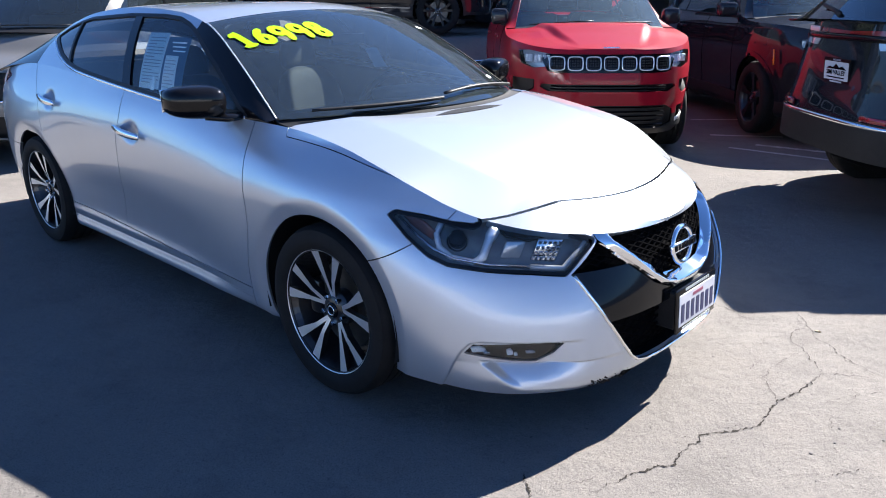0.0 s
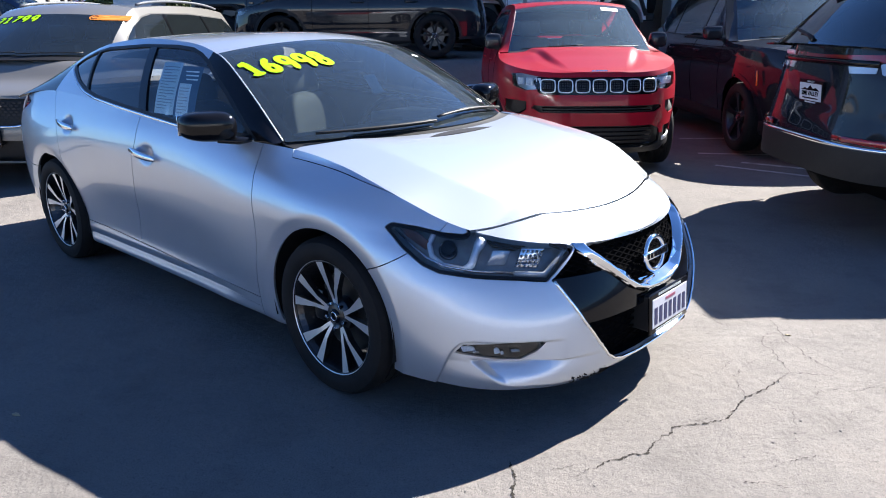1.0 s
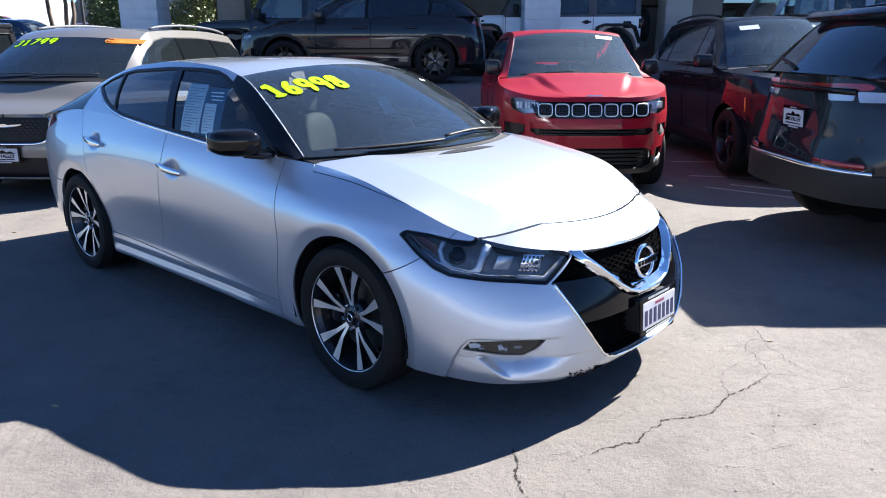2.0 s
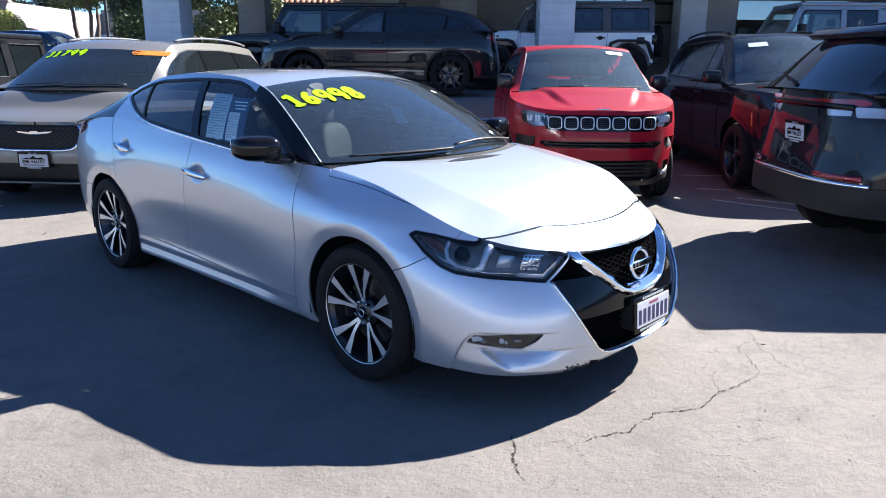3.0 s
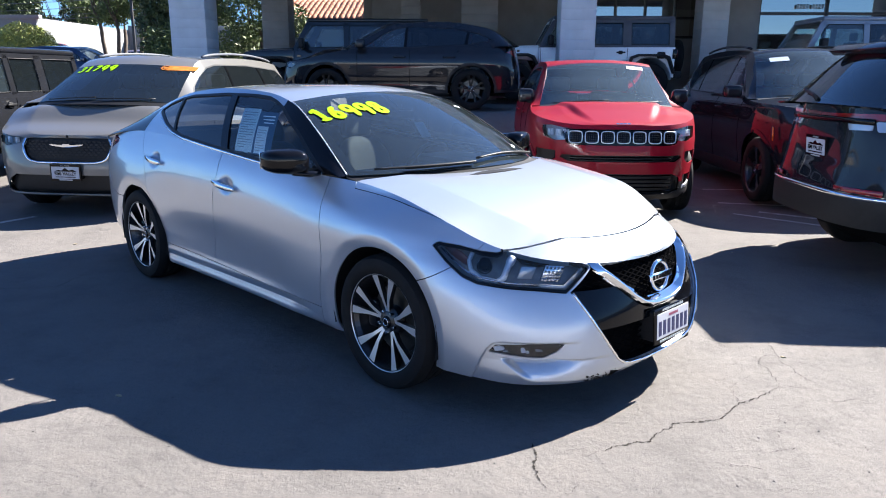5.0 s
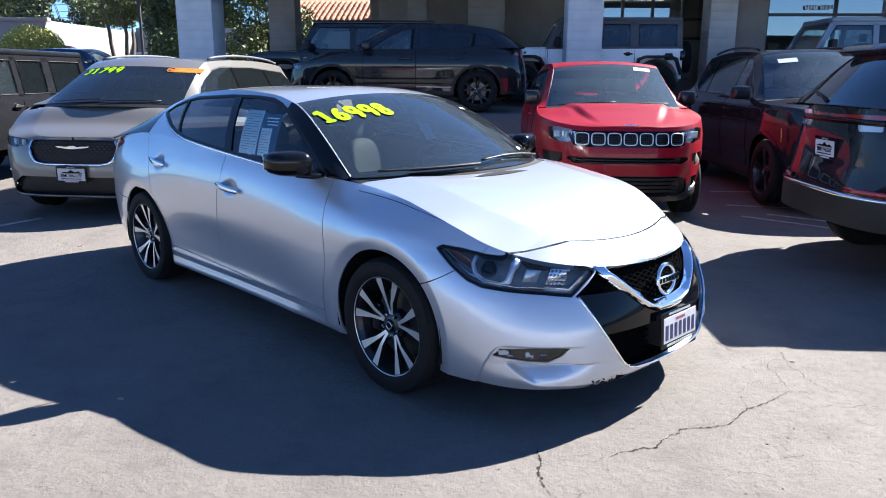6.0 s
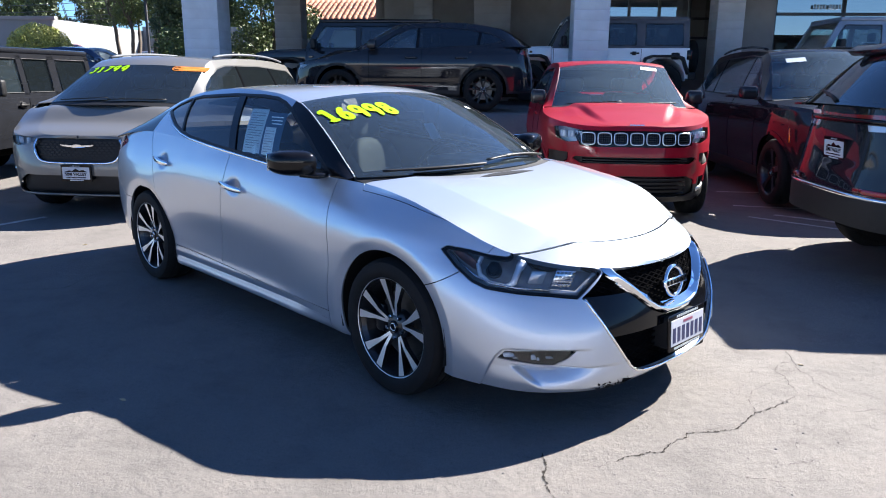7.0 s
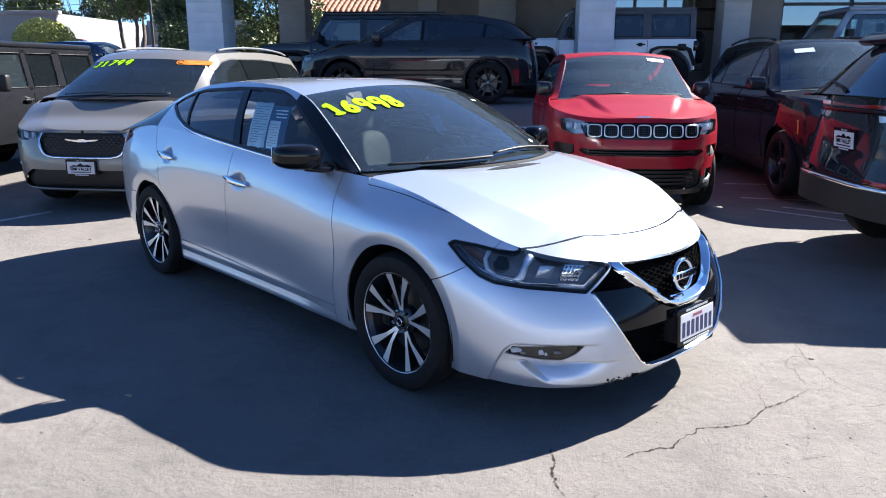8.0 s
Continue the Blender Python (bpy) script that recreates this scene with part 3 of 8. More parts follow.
    lathe(bm, [(0, y0 * 0.80), (r * 0.10, y0 * 0.80), (r * 0.24, y0 * 0.70), (r * 0.30, y0 * 0.55), (r * 0.30, 0)], 32)
    part("hub", bm, DARKRIM, w, smooth=40)
    bm = bmesh.new()
    lathe(bm, [(0, y0 * 0.86), (0.026, y0 * 0.86), (0.031, y0 * 0.82), (0.031, y0 * 0.7)], 24)
    cap = part("centre_cap", bm, GLOSSB, w, smooth=30)
    bm = bmesh.new()
    tube(bm, [(0.018 * math.cos(a), y0 * 0.865, 0.018 * math.sin(a)) for a in np.linspace(0, 2 * math.pi, 17)[:-1]], 0.003, 6, closed=True)
    part("cap_emblem", bm, CHROME, cap, smooth=60)
    for k in range(5):
        a = 2 * math.pi * (k + 0.5 + style.get("turn", 0.0)) / 5
        bm = bmesh.new()
        lathe(bm, [(0, y0 * 0.88), (0.007, y0 * 0.87), (0.0095, y0 * 0.82), (0.0095, y0 * 0.5)], 6)
        bmesh.ops.translate(bm, vec=(0.055 * math.sin(a), 0, 0.055 * math.cos(a)), verts=bm.verts)
        part("lug_nut", bm, CHROME if style.get("twin") else DARKRIM, w, smooth=30)
    return w


# ---- painted price digits ----
def arc(cx, cy, rx, ry, a0, a1, n=14):
    return [(cx + rx * math.cos(radians(a0 + (a1 - a0) * k / n)), cy + ry * math.sin(radians(a0 + (a1 - a0) * k / n))) for k in range(n + 1)]


STROKES = {
    "1": [[(0.18, 0.80), (0.42, 0.98), (0.62, 0.02)], [(0.36, 0.0), (0.84, 0.02)]],
    "6": [[(0.62, 1.0), (0.30, 0.62), (0.24, 0.30)] + arc(0.50, 0.26, 0.28, 0.26, 180, 540)],
    "9": [arc(0.46, 0.70, 0.30, 0.28, 0, 360) + [(0.78, 0.45), (0.72, 0.0)]],
    "8": [arc(0.46, 0.74, 0.26, 0.24, 0, 360), arc(0.56, 0.25, 0.30, 0.25, 0, 360)],
    "7": [[(0.15, 0.95), (0.85, 0.95), (0.45, 0.0)]],
    "3": [arc(0.48, 0.73, 0.28, 0.24, 150, -80), arc(0.48, 0.26, 0.32, 0.26, 80, -150)],
}


def paint_digit(name, ch, rad, material, parent, at):
    """A thick painted numeral; at(a, b) gives the glass point for a, b in 0..1."""
    bm = bmesh.new()
    o = Vector(at(0.5, 0.5))
    ea, eb = Vector(at(0.6, 0.5)) - o, Vector(at(0.5, 0.6)) - o
    ea.normalize()
    eb.normalize()
    for line in STROKES[ch]:
        pts = []
        for (x0, y0), (x1, y1) in zip(line, line[1:]):
            m_ = max(1, int(math.hypot(x1 - x0, y1 - y0) / 0.12))
            pts += [(x0 + (x1 - x0) * k / m_, y0 + (y1 - y0) * k / m_) for k in range(m_)]
        pts.append(line[-1])
        P3 = [Vector(at(a, b)) for a, b in pts]
        ring = []
        for i, p_ in enumerate(P3):
            d = P3[min(i + 1, len(P3) - 1)] - P3[max(i - 1, 0)]
            u_, v_ = d.dot(ea), d.dot(eb)
            L_ = math.hypot(u_, v_) or 1
            nrm = (ea * -v_ + eb * u_) / L_
            k = 1.0 if 0 < i < len(P3) - 1 else 0.8
            ring.append((bm.verts.new(p_ + nrm * rad * k), bm.verts.new(p_ - nrm * rad * k)))
        for (a, b), (c, d) in zip(ring, ring[1:]):
            bm.faces.new((a, b, d, c))
        for e, s_ in ((0, 1), (-1, -1)):
            d = (P3[1] - P3[0]) if e == 0 else (P3[-1] - P3[-2])
            d.normalize()
            a, b = ring[e]
            c = P3[e] - d * rad * 0.7 * s_
            bm.faces.new((a, b, bm.verts.new(c)))
    return part(name, bm, material, parent)


# ---- the silver sedan ----
def qz(V):
    return V[:, 0] - np.abs(V[:, 1]), V[:, 2]


def build_sedan():
    S = SEDAN
    car = empty("sedan", "silver metallic four-door sedan with a scraped chin parked on asphalt", "car")
    HUBS = ((1.388, 0.335), (-1.388, 0.335))
    ARCHES = ((1.370, 0.337), (-1.392, 0.337))
    AR = 0.374
    fd = spl((0.18, 0.90), (0.346, 0.888), (0.587, 0.918), (0.874, 0.884), (1.0, 0.862))
    md = spl((0.18, -0.34), (0.3, -0.328), (0.554, -0.264), (0.814, -0.205), (0.921, -0.171), (1.08, -0.165))
    rd = spl((0.18, -1.08), (0.34, -1.117), (0.506, -1.132), (0.707, -1.161), (0.9, -1.235), (1.05, -1.36), (1.2, -1.46))
    fb = spl((1.3, 0.588), (1.607, 0.595), (1.662, 0.611), (1.787, 0.678), (1.86, 0.75), (1.95, 0.95))
    rb = spl((-2.5, 0.82), (-2.3, 0.81), (-2.1, 0.77), (-1.75, 0.60), (-1.3, 0.58))
    HEAD = [(0.845, 0.767), (0.88, 0.782), (1.015, 0.772), (1.147, 0.754), (1.245, 0.748), (1.275, 0.756), (1.262, 0.774), (1.19, 0.800),
            (1.30, 0.790), (1.447, 0.770), (1.676, 0.726), (1.815, 0.692), (1.812, 0.684), (1.664, 0.597), (1.505, 0.609), (1.298, 0.617), (1.117, 0.629), (1.03, 0.652), (0.93, 0.705)]
    TAIL = [(1.0, 1.0), (1.15, 1.02), (1.3, 1.03), (2.4, 1.0), (2.4, 0.78), (1.50, 0.74), (1.41, 0.80), (1.35, 0.885), (1.22, 0.925), (1.08, 0.965)]
    FOG = [(1.19, 0.333), (1.235, 0.368), (1.45, 0.379), (1.66, 0.380), (1.607, 0.344), (1.529, 0.318), (1.41, 0.320)]
    GRILLE = [(-0.3, 0.9), (0.402, 0.9), (0.400, 0.685), (0.533, 0.597), (0.496, 0.528), (0.447, 0.432), (0.384, 0.337), (0.335, 0.278), (0.295, 0.250), (0.24, 0.236),
              (0.08, 0.222), (-0.3, 0.222)]
    VOUT = [(-0.3, 0.9), (0.402, 0.9), (0.398, 0.687), (0.365, 0.655), (0.173, 0.507), (0.10, 0.474), (0.0, 0.468), (-0.3, 0.468)]
    VIN = [(-0.3, 0.9), (0.34, 0.9), (0.338, 0.688), (0.216, 0.556), (0.15, 0.522), (0.05, 0.512), (-0.3, 0.512)]
    g = 0.0025

    def arch(V, r=AR):
        return r - np.minimum(np.hypot(V[:, 0] - ARCHES[0][0], V[:, 2] - ARCHES[0][1]), np.hypot(V[:, 0] - ARCHES[1][0], V[:, 2] - ARCHES[1][1]))

    zs = fair(spl((1.0, 0.953), (1.107, 0.947), (1.246, 0.937), (1.385, 0.924), (1.488, 0.911), (1.588, 0.896), (1.682, 0.877), (1.77, 0.853), (1.85, 0.822), (1.906, 0.793), (2.1, 0.72)), 1.0, 2.1, 0.03)

    def bonnet(V):
        """Negative on the part of the flank that lifts with the hood."""
        return np.maximum(1.072 - V[:, 0], zs(V[:, 0]) - V[:, 2])

    def head(V):
        return sd_poly(*qz(V), HEAD)

    def tail(V):
        return sd_poly(-V[:, 0] - np.abs(V[:, 1]), V[:, 2], TAIL)

    def grille(V):
        return sd_poly(np.abs(V[:, 1]), V[:, 2], GRILLE)

    def cut(M, *fs):
        for f in fs:
            M = clip(*M, f)
        return M

    # side panels
    U = np.concatenate([np.linspace(0.5, 1.0, 60), np.linspace(1.0, 2.0, 200)[1:], np.linspace(2.0, 2.6, 50)[1:]])
    def lip(P):
        """A flat band round the wheel openings."""
        d = np.minimum(*[np.hypot(P[..., 0] - a, P[..., 2] - b) for a, b in ARCHES]) - AR
        k = np.clip(1 - d / 0.055, 0, 1.3)
        out = P.copy()
        out[..., 1] -= np.sign(P[..., 1]) * 0.016 * k
        for hx, hz in ((-0.055, 0.848), (-1.055, 0.918)):
            e = np.clip(1 - np.hypot((P[..., 0] - hx) / 0.085, (P[..., 2] - hz) / 0.055) ** 2, 0, 1)
            out[..., 1] -= np.sign(P[..., 1]) * 0.020 * e
        return out
    side = grid(lip(S.lower(U[:, None], np.linspace(0, 1, 76)[None])))
    x, z = (lambda V: V[:, 0]), (lambda V: V[:, 2])
    sill_top = spl((-1.2, 0.345), (-0.3, 0.318), (0.4, 0.30), (0.95, 0.30))
    fine = S.lower(U[:, None], np.linspace(0, 0.5, 170)[None])
    run = np.clip((0.86 - fine[..., 0]) / 0.30, 0, 1) * np.clip((fine[..., 0] + 1.04) / 0.08, 0, 1)
    fine = fine.copy()
    fine[..., 1] += np.sign(fine[..., 1]) * run * np.interp(fine[..., 2], [0.17, 0.186, 0.196, 0.204, 0.240, 0.262, 0.30], [0.000, 0.010, 0.015, 0.014, -0.004, -0.012, 0.0])
    fine = grid(lip(fine))
    panels = [
        ("front_fender", (lambda V: fd(z(V)) + g - x(V), lambda V: x(V) - 1.95, lambda V: np.where(x(V) > 1.2, fb(x(V)) + g - z(V), -1), lambda V: 0.004 - head(V), arch, lambda V: 0.0015 - bonnet(V)), SILVER),
        ("front_door", (lambda V: x(V) - fd(z(V)) + g, lambda V: md(z(V)) + g - x(V), lambda V: sill_top(x(V)) + g - z(V), arch), SILVER),
        ("rear_door", (lambda V: x(V) - md(z(V)) + g, lambda V: rd(z(V)) + g - x(V), lambda V: sill_top(x(V)) + g - z(V), lambda V: arch(V, AR + 0.022)), SILVER),
        ("rocker_panel", (lambda V: x(V) - fd(z(V)) + g, lambda V: -1.3 - x(V), lambda V: z(V) - sill_top(x(V)) + g, lambda V: 0.2545 - z(V), arch), SILVER),
        ("side_skirt", (lambda V: x(V) - fd(z(V)) + g, lambda V: -1.3 - x(V), lambda V: z(V) - 0.2535, arch), SILVER),
        ("rear_quarter_panel", (lambda V: np.where(z(V) > 0.345, np.minimum(x(V) - rd(z(V)) + g, 9), 0.346 - z(V)), lambda V: -2.42 - x(V), lambda V: np.where(x(V) < -1.388, rb(x(V)) + g - z(V), -1),
                                lambda V: 0.003 - tail(V), arch), SILVER),
    ]
    made = {}
    for nm, fs, material in panels:
        M = cut(fine if nm in ("rocker_panel", "side_skirt") else side, *fs)
        for mir in (False, True):
            made[nm, mir] = skin(nm, *M, material, car, flip=True, mirror=mir)
    # rear door: the strip of door edge that follows the wheel arch belongs to the quarter panel
    M = cut(side, lambda V: np.abs(x(V) + 1.388) - 0.42, lambda V: 0.19 - z(V), lambda V: arch(V, AR), lambda V: -arch(V, AR + 0.020), lambda V: rd(z(V)) - x(V), lambda V: 0.3 - z(V))
    for mir in (False, True):
        skin("arch_edge", *M, SILVER, car, flip=True, mirror=mir)

    # bumpers
    Ub = np.concatenate([np.linspace(-1.35, -1, 45), np.linspace(-1, 1, 481)[1:-1], np.linspace(1, 1.35, 45)])
    Vb = np.linspace(0, 1, 170)
    P = S.lower(Ub[:, None], Vb[None])

    def scoop(P):
        """The lamp pocket, the hollow under it and the chin lip."""
        q, zz = P[..., 0] - np.abs(P[..., 1]), P[..., 2]
        st = lambda t: np.clip(t, 0, 1) ** 2 * (3 - 2 * np.clip(t, 0, 1))
        left = np.interp(zz, [0.18, 0.24, 0.30, 0.35, 0.38, 0.40], [1.08, 1.11, 1.14, 1.175, 1.215, 1.32])
        hollow = np.interp(zz, [0.20, 0.312], [1.45, 1.26])
        base = np.interp(zz, [0.185, 0.21, 0.30, 0.382, 0.392], [0.010, 0.016, 0.030, 0.030, 0.0]) * st((q - left) / 0.016) * st((1.78 - q) / 0.22)
        deep = np.interp(zz, [0.206, 0.225, 0.298, 0.314], [0.0, 0.012, 0.052, 0.0]) * st((q - hollow) / 0.06) * st((2.05 - q) / 0.55)
        shift = base + deep
        out = P.copy()
        out[..., 0] -= shift * 0.75
        out[..., 1] -= np.sign(P[..., 1]) * shift * 0.6
        return out
    front = grid(lip(scoop(P)))
    M = cut(front, lambda V: 1.30 - x(V), lambda V: np.where(x(V) < 1.95, z(V) - fb(x(V)) + g, -1), arch, lambda V: 0.004 - head(V), lambda V: -grille(V), lambda V: -sd_poly(*qz(V), FOG))
    bumper = skin("front_bumper", *M, SILVER, car, flip=True, thick=0.02)
    Pr = lip(S.lower(np.concatenate([np.linspace(1.9, 3.0, 170), np.linspace(-3.0, -1.9, 170)[1:]])[:, None], np.linspace(0, 1, 80)[None]))
    M = cut(grid(Pr), lambda V: x(V) + 1.45, lambda V: z(V) - rb(x(V)) + g, arch)
    skin("rear_bumper", *M, SILVER, car, flip=True, thick=0.02)
    M = cut(grid(Pr), lambda V: x(V) + 1.78, lambda V: rb(x(V)) + g - z(V), lambda V: tail(V))
    skin("tail_lamp", *M, REDLENS, car, flip=True, label="dark red wraparound tail lamp lens")
    M = cut(grid(Pr), lambda V: x(V) + 2.42, lambda V: rb(x(V)) + g - z(V), lambda V: 0.003 - tail(V))
    if len(M[0]):
        skin("tail_panel", *M, SILVER, car, flip=True)
    # tub behind the panels, near-black in place of the shade there
    Uc = np.concatenate([np.linspace(-3, -2, 24), np.linspace(-2, -1, 40)[1:], np.linspace(-1, 1, 80)[1:-1], np.linspace(1, 2, 40), np.linspace(2, 3, 24)[1:]])
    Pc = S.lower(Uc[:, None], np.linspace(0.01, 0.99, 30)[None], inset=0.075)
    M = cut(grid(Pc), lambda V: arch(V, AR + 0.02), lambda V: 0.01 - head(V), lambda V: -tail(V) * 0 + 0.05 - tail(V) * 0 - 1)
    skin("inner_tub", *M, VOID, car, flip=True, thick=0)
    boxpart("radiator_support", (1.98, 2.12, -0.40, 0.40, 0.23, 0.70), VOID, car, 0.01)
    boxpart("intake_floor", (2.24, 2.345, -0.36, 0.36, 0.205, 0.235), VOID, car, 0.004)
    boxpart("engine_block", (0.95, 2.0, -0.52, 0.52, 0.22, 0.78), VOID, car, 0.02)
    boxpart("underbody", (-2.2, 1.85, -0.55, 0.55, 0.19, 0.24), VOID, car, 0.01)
    for ax, az in ARCHES:
        for sg in (-1, 1):
            bm = bmesh.new()
            prof = []
            for k in range(25):
                a = math.pi * (-0.08 + 1.16 * k / 24)
                prof.append((ax + (AR + 0.012) * math.cos(a), az + (AR + 0.012) * math.sin(a)))
            for (x0, z0), (x1, z1) in zip(prof, prof[1:]):
                bm.faces.new([bm.verts.new(p) for p in ((x0, sg * 0.55, z0), (x1, sg * 0.55, z1), (x1, sg * 0.885, z1), (x0, sg * 0.885, z0))])
            bmesh.ops.remove_doubles(bm, verts=bm.verts, dist=1e-4)
            part("wheel_liner", bm, TRIM, car, smooth=60)

    # hood, nose cover, deck
    Uh = np.linspace(0.0, 1.15, 160)
    H = S.lid(Uh[:, None], np.linspace(-1, 1, 121)[None], S.hood_c)
    hood_cut = lambda V: V[:, 0] - (2.145 - 0.42 * np.abs(V[:, 1]) ** 2.0)
    back = lambda V: (1.075 + 0.215 * (1 - (np.abs(V[:, 1]) / 0.75).clip(0, 1) ** 2.2)) - V[:, 0]
    M = cut(grid(H), lambda V: hood_cut(V) + 0.0045, back)
    E = cut(side, lambda V: bonnet(V) + 0.0015, lambda V: V[:, 0] - 1.95, lambda V: 0.004 - head(V))
    n0, n1 = len(M[0]), len(E[0])
    flank = [list(f) for f in E[1]]
    M = (np.vstack([M[0], E[0], E[0] * np.array((1, -1, 1))]), [list(f) for f in M[1]] + [[i + n0 for i in f[::-1]] for f in flank] + [[i + n0 + n1 for i in f] for f in flank])
    skin("hood", *M, SILVER, car, thick=0.02)
    M = cut(grid(H), lambda V: 0.0045 - hood_cut(V))
    skin("nose_cover", *M, SILVER, car, thick=0.03)
    Hl = H.copy()
    Hl[..., 2] -= 0.034
    skin("slam_panel", *cut(grid(Hl), lambda V: np.abs(hood_cut(V)) - 0.07, lambda V: np.abs(V[:, 1]) - 0.62), VOID, car, thick=0.01)
    D = S.lid(np.linspace(2.25, 2.9999, 90)[:, None], np.linspace(-1, 1, 81)[None], S.deck_c)
    skin("trunk_lid", *cut(grid(D), lambda V: V[:, 0] + 1.92), SILVER, car, thick=0.02)
    # dark seal under the hood's shut line
    for sg in (1, -1):
        us = np.linspace(0.70, 1.137, 60)
        xe = S.lower(us, np.ones(60))[:, 0]
        e = S.lower(us, ((zs(xe) - S.zb(xe)) / (S.zt(xe) - S.zb(xe))).clip(0, 1))
        bm = bmesh.new()
        tube(bm, [(p[0], (p[1] + 0.003) * sg, p[2] - 0.001) for p in e], 0.002, 6)
        part("hood_gap_seal", bm, VOID, car)

    # cabin sides
    DLO = [(0.815, 1.0), (0.53, 1.006), (0.227, 1.018), (-0.097, 1.042), (-0.45, 1.07), (-0.75, 1.095), (-0.913, 1.118), (-1.08, 1.155), (-1.22, 1.195), (-1.38, 1.236),
           (-1.39, 1.25), (-1.32, 1.298), (-1.18, 1.335), (-1.0, 1.362), (-0.5, 1.386), (-0.145, 1.386), (0.03, 1.376), (0.14, 1.352), (0.239, 1.318), (0.5, 1.185), (0.815, 1.003)]
    G = grid(S.side(np.linspace(-2.12, 0.949, 300)[:, None], np.linspace(0, 1, 60)[None]))
    dlo = lambda V: sd_poly(V[:, 0], V[:, 2], DLO)
    roofcol = lambda V: np.maximum(V[:, 0] - 0.225, np.where(V[:, 0] < -1.40, S.rz(V[:, 0]) - 0.042 - V[:, 2], -1))
    for mir in (False, True):
        skin("roof_rail", *cut(G, roofcol, lambda V: 0.0 - dlo(V)), SILVER, car, flip=False, mirror=mir)
        skin("front_pillar_trim", *cut(G, lambda V: -V[:, 0], lambda V: 0.0 - roofcol(V), lambda V: 0.0 - dlo(V)), GLOSSB, car, flip=False, mirror=mir)
        skin("rear_pillar_trim", *cut(G, lambda V: V[:, 0], lambda V: 0.0 - roofcol(V), lambda V: 0.0 - dlo(V)), GLOSSB, car, flip=False, mirror=mir)
        frame_ = cut(G, dlo, lambda V: -0.016 - dlo(V))
        skin("window_seal", *frame_, TRIM, car, flip=False, mirror=mir)
        bpill = lambda V: V[:, 0] - (-0.16 - 0.70 * (V[:, 2] - 1.05))
        cpill = lambda V: V[:, 0] - (-0.865 - 1.05 * (V[:, 2] - 1.10))
        inner = cut(G, lambda V: dlo(V) + 0.016)
        skin("window_pillar", *cut(inner, lambda V: np.abs(bpill(V)) - 0.038), GLOSSB, car, flip=False, mirror=mir, lift=0.002)
        skin("window_divider", *cut(inner, lambda V: np.abs(cpill(V)) - 0.014), TRIM, car, flip=False, mirror=mir, lift=0.002)
        pane = skin("front_window", *cut(inner, lambda V: 0.038 - bpill(V)), SIDEGLASS, made["front_door", mir], flip=False, mirror=mir, thick=0, lift=-0.006)
        pane.visible_shadow = mir
        skin("rear_window", *cut(inner, lambda V: bpill(V) + 0.038, lambda V: 0.014 - cpill(V)), PRIVACY, made["rear_door", mir], flip=False, mirror=mir, thick=0, lift=-0.006)
        skin("quarter_window", *cut(inner, lambda V: cpill(V) + 0.014), PRIVACY, car, flip=False, mirror=mir, thick=0, lift=-0.006)
        # bright strip under the windows
        sg = 1 if mir else -1
        xs = np.linspace(0.80, -1.36, 70)
        zlow = np.interp(-xs, [-p[0] for p in DLO[:10]], [p[1] for p in DLO[:10]]) - 0.006
        path = []
        for xx, zz in zip(xs, zlow):
            f = (zz - S.zt(xx)) / max(S.rz(xx) - S.zt(xx), 1e-3)
            p = S.side(xx, f)
            path.append((p[0], -p[1] * sg + 0.003 * sg, p[2]))
        bm = bmesh.new()
        tube(bm, path, 0.007, 8, (0.5, 1))
        part("belt_moulding", bm, CHROME, car, "thin bright belt moulding", smooth=60)

    # windscreen, roof, rear window
    T = lambda a, b, n: grid(S.top(np.linspace(a, b, n)[:, None], np.linspace(-1, 1, 91)[None]))
    roof = T(0.262, -1.29, 110)
    skin("roof", *roof, SILVER, car, flip=False, thick=0.02)
    ws = S.top(np.linspace(0.268, 0.95, 60)[:, None], np.linspace(-0.985, 0.985, 91)[None])
    skin("windscreen", *grid(ws), GLASS, car, flip=True, thick=0, label="raked tinted windscreen with painted price digits")
    bm = bmesh.new()
    for a0, a1, t0, t1 in ((0.268, 0.95, -0.985, -0.93), (0.268, 0.95, 0.93, 0.985), (0.268, 0.315, -0.93, 0.93), (0.915, 0.95, -0.93, 0.93)):
        V, F = grid(S.top(np.linspace(a0, a1, 40)[:, None], np.linspace(t0, t1, 40)[None]))
        vs = [bm.verts.new(v - np.array((0.002, 0, 0.004))) for v in V]
        for f in F:
            bm.faces.new([vs[i] for i in f[::-1]])
    part("windscreen_frit", bm, TRIM, car, "black border printed on the windscreen")
    rw = T(-1.31, -2.06, 50)
    skin("rear_glass", *rw, PRIVACY, car, flip=False, thick=0)
    for sg in (-1, 1):
        bm = bmesh.new()
        p = S.top(np.linspace(0.275, 0.945, 40), np.full(40, 0.995))
        tube(bm, [(a, b * -sg * 1.0, c + 0.002) for a, b, c in p], 0.0034, 6)
        # same satin strip on both sides; the far one coloured black for dark reflections
        part("windscreen_moulding", bm, SATIN if sg < 0 else TRIM, car, smooth=60)
    # cowl and wipers
    bm = bmesh.new()
    V, F = grid(np.stack([np.stack([np.full(61, 0.0)] * 3, -1)] * 2) * 0)
    ts = np.linspace(-1, 1, 61)
    rows = []
    for k, (dx, dz) in enumerate(((0.0, 0.004), (0.03, -0.012), (0.12, -0.020))):
        p = S.top(np.full(61, 0.935), ts)
        rows.append(np.stack([p[:, 0] + dx, p[:, 1], p[:, 2] + dz - 0.01], -1))
    V, F = grid(np.stack(rows))
    skin("cowl_panel", V, F, TRIM, car, flip=True, thick=0.01, label="black plastic cowl below the windscreen")
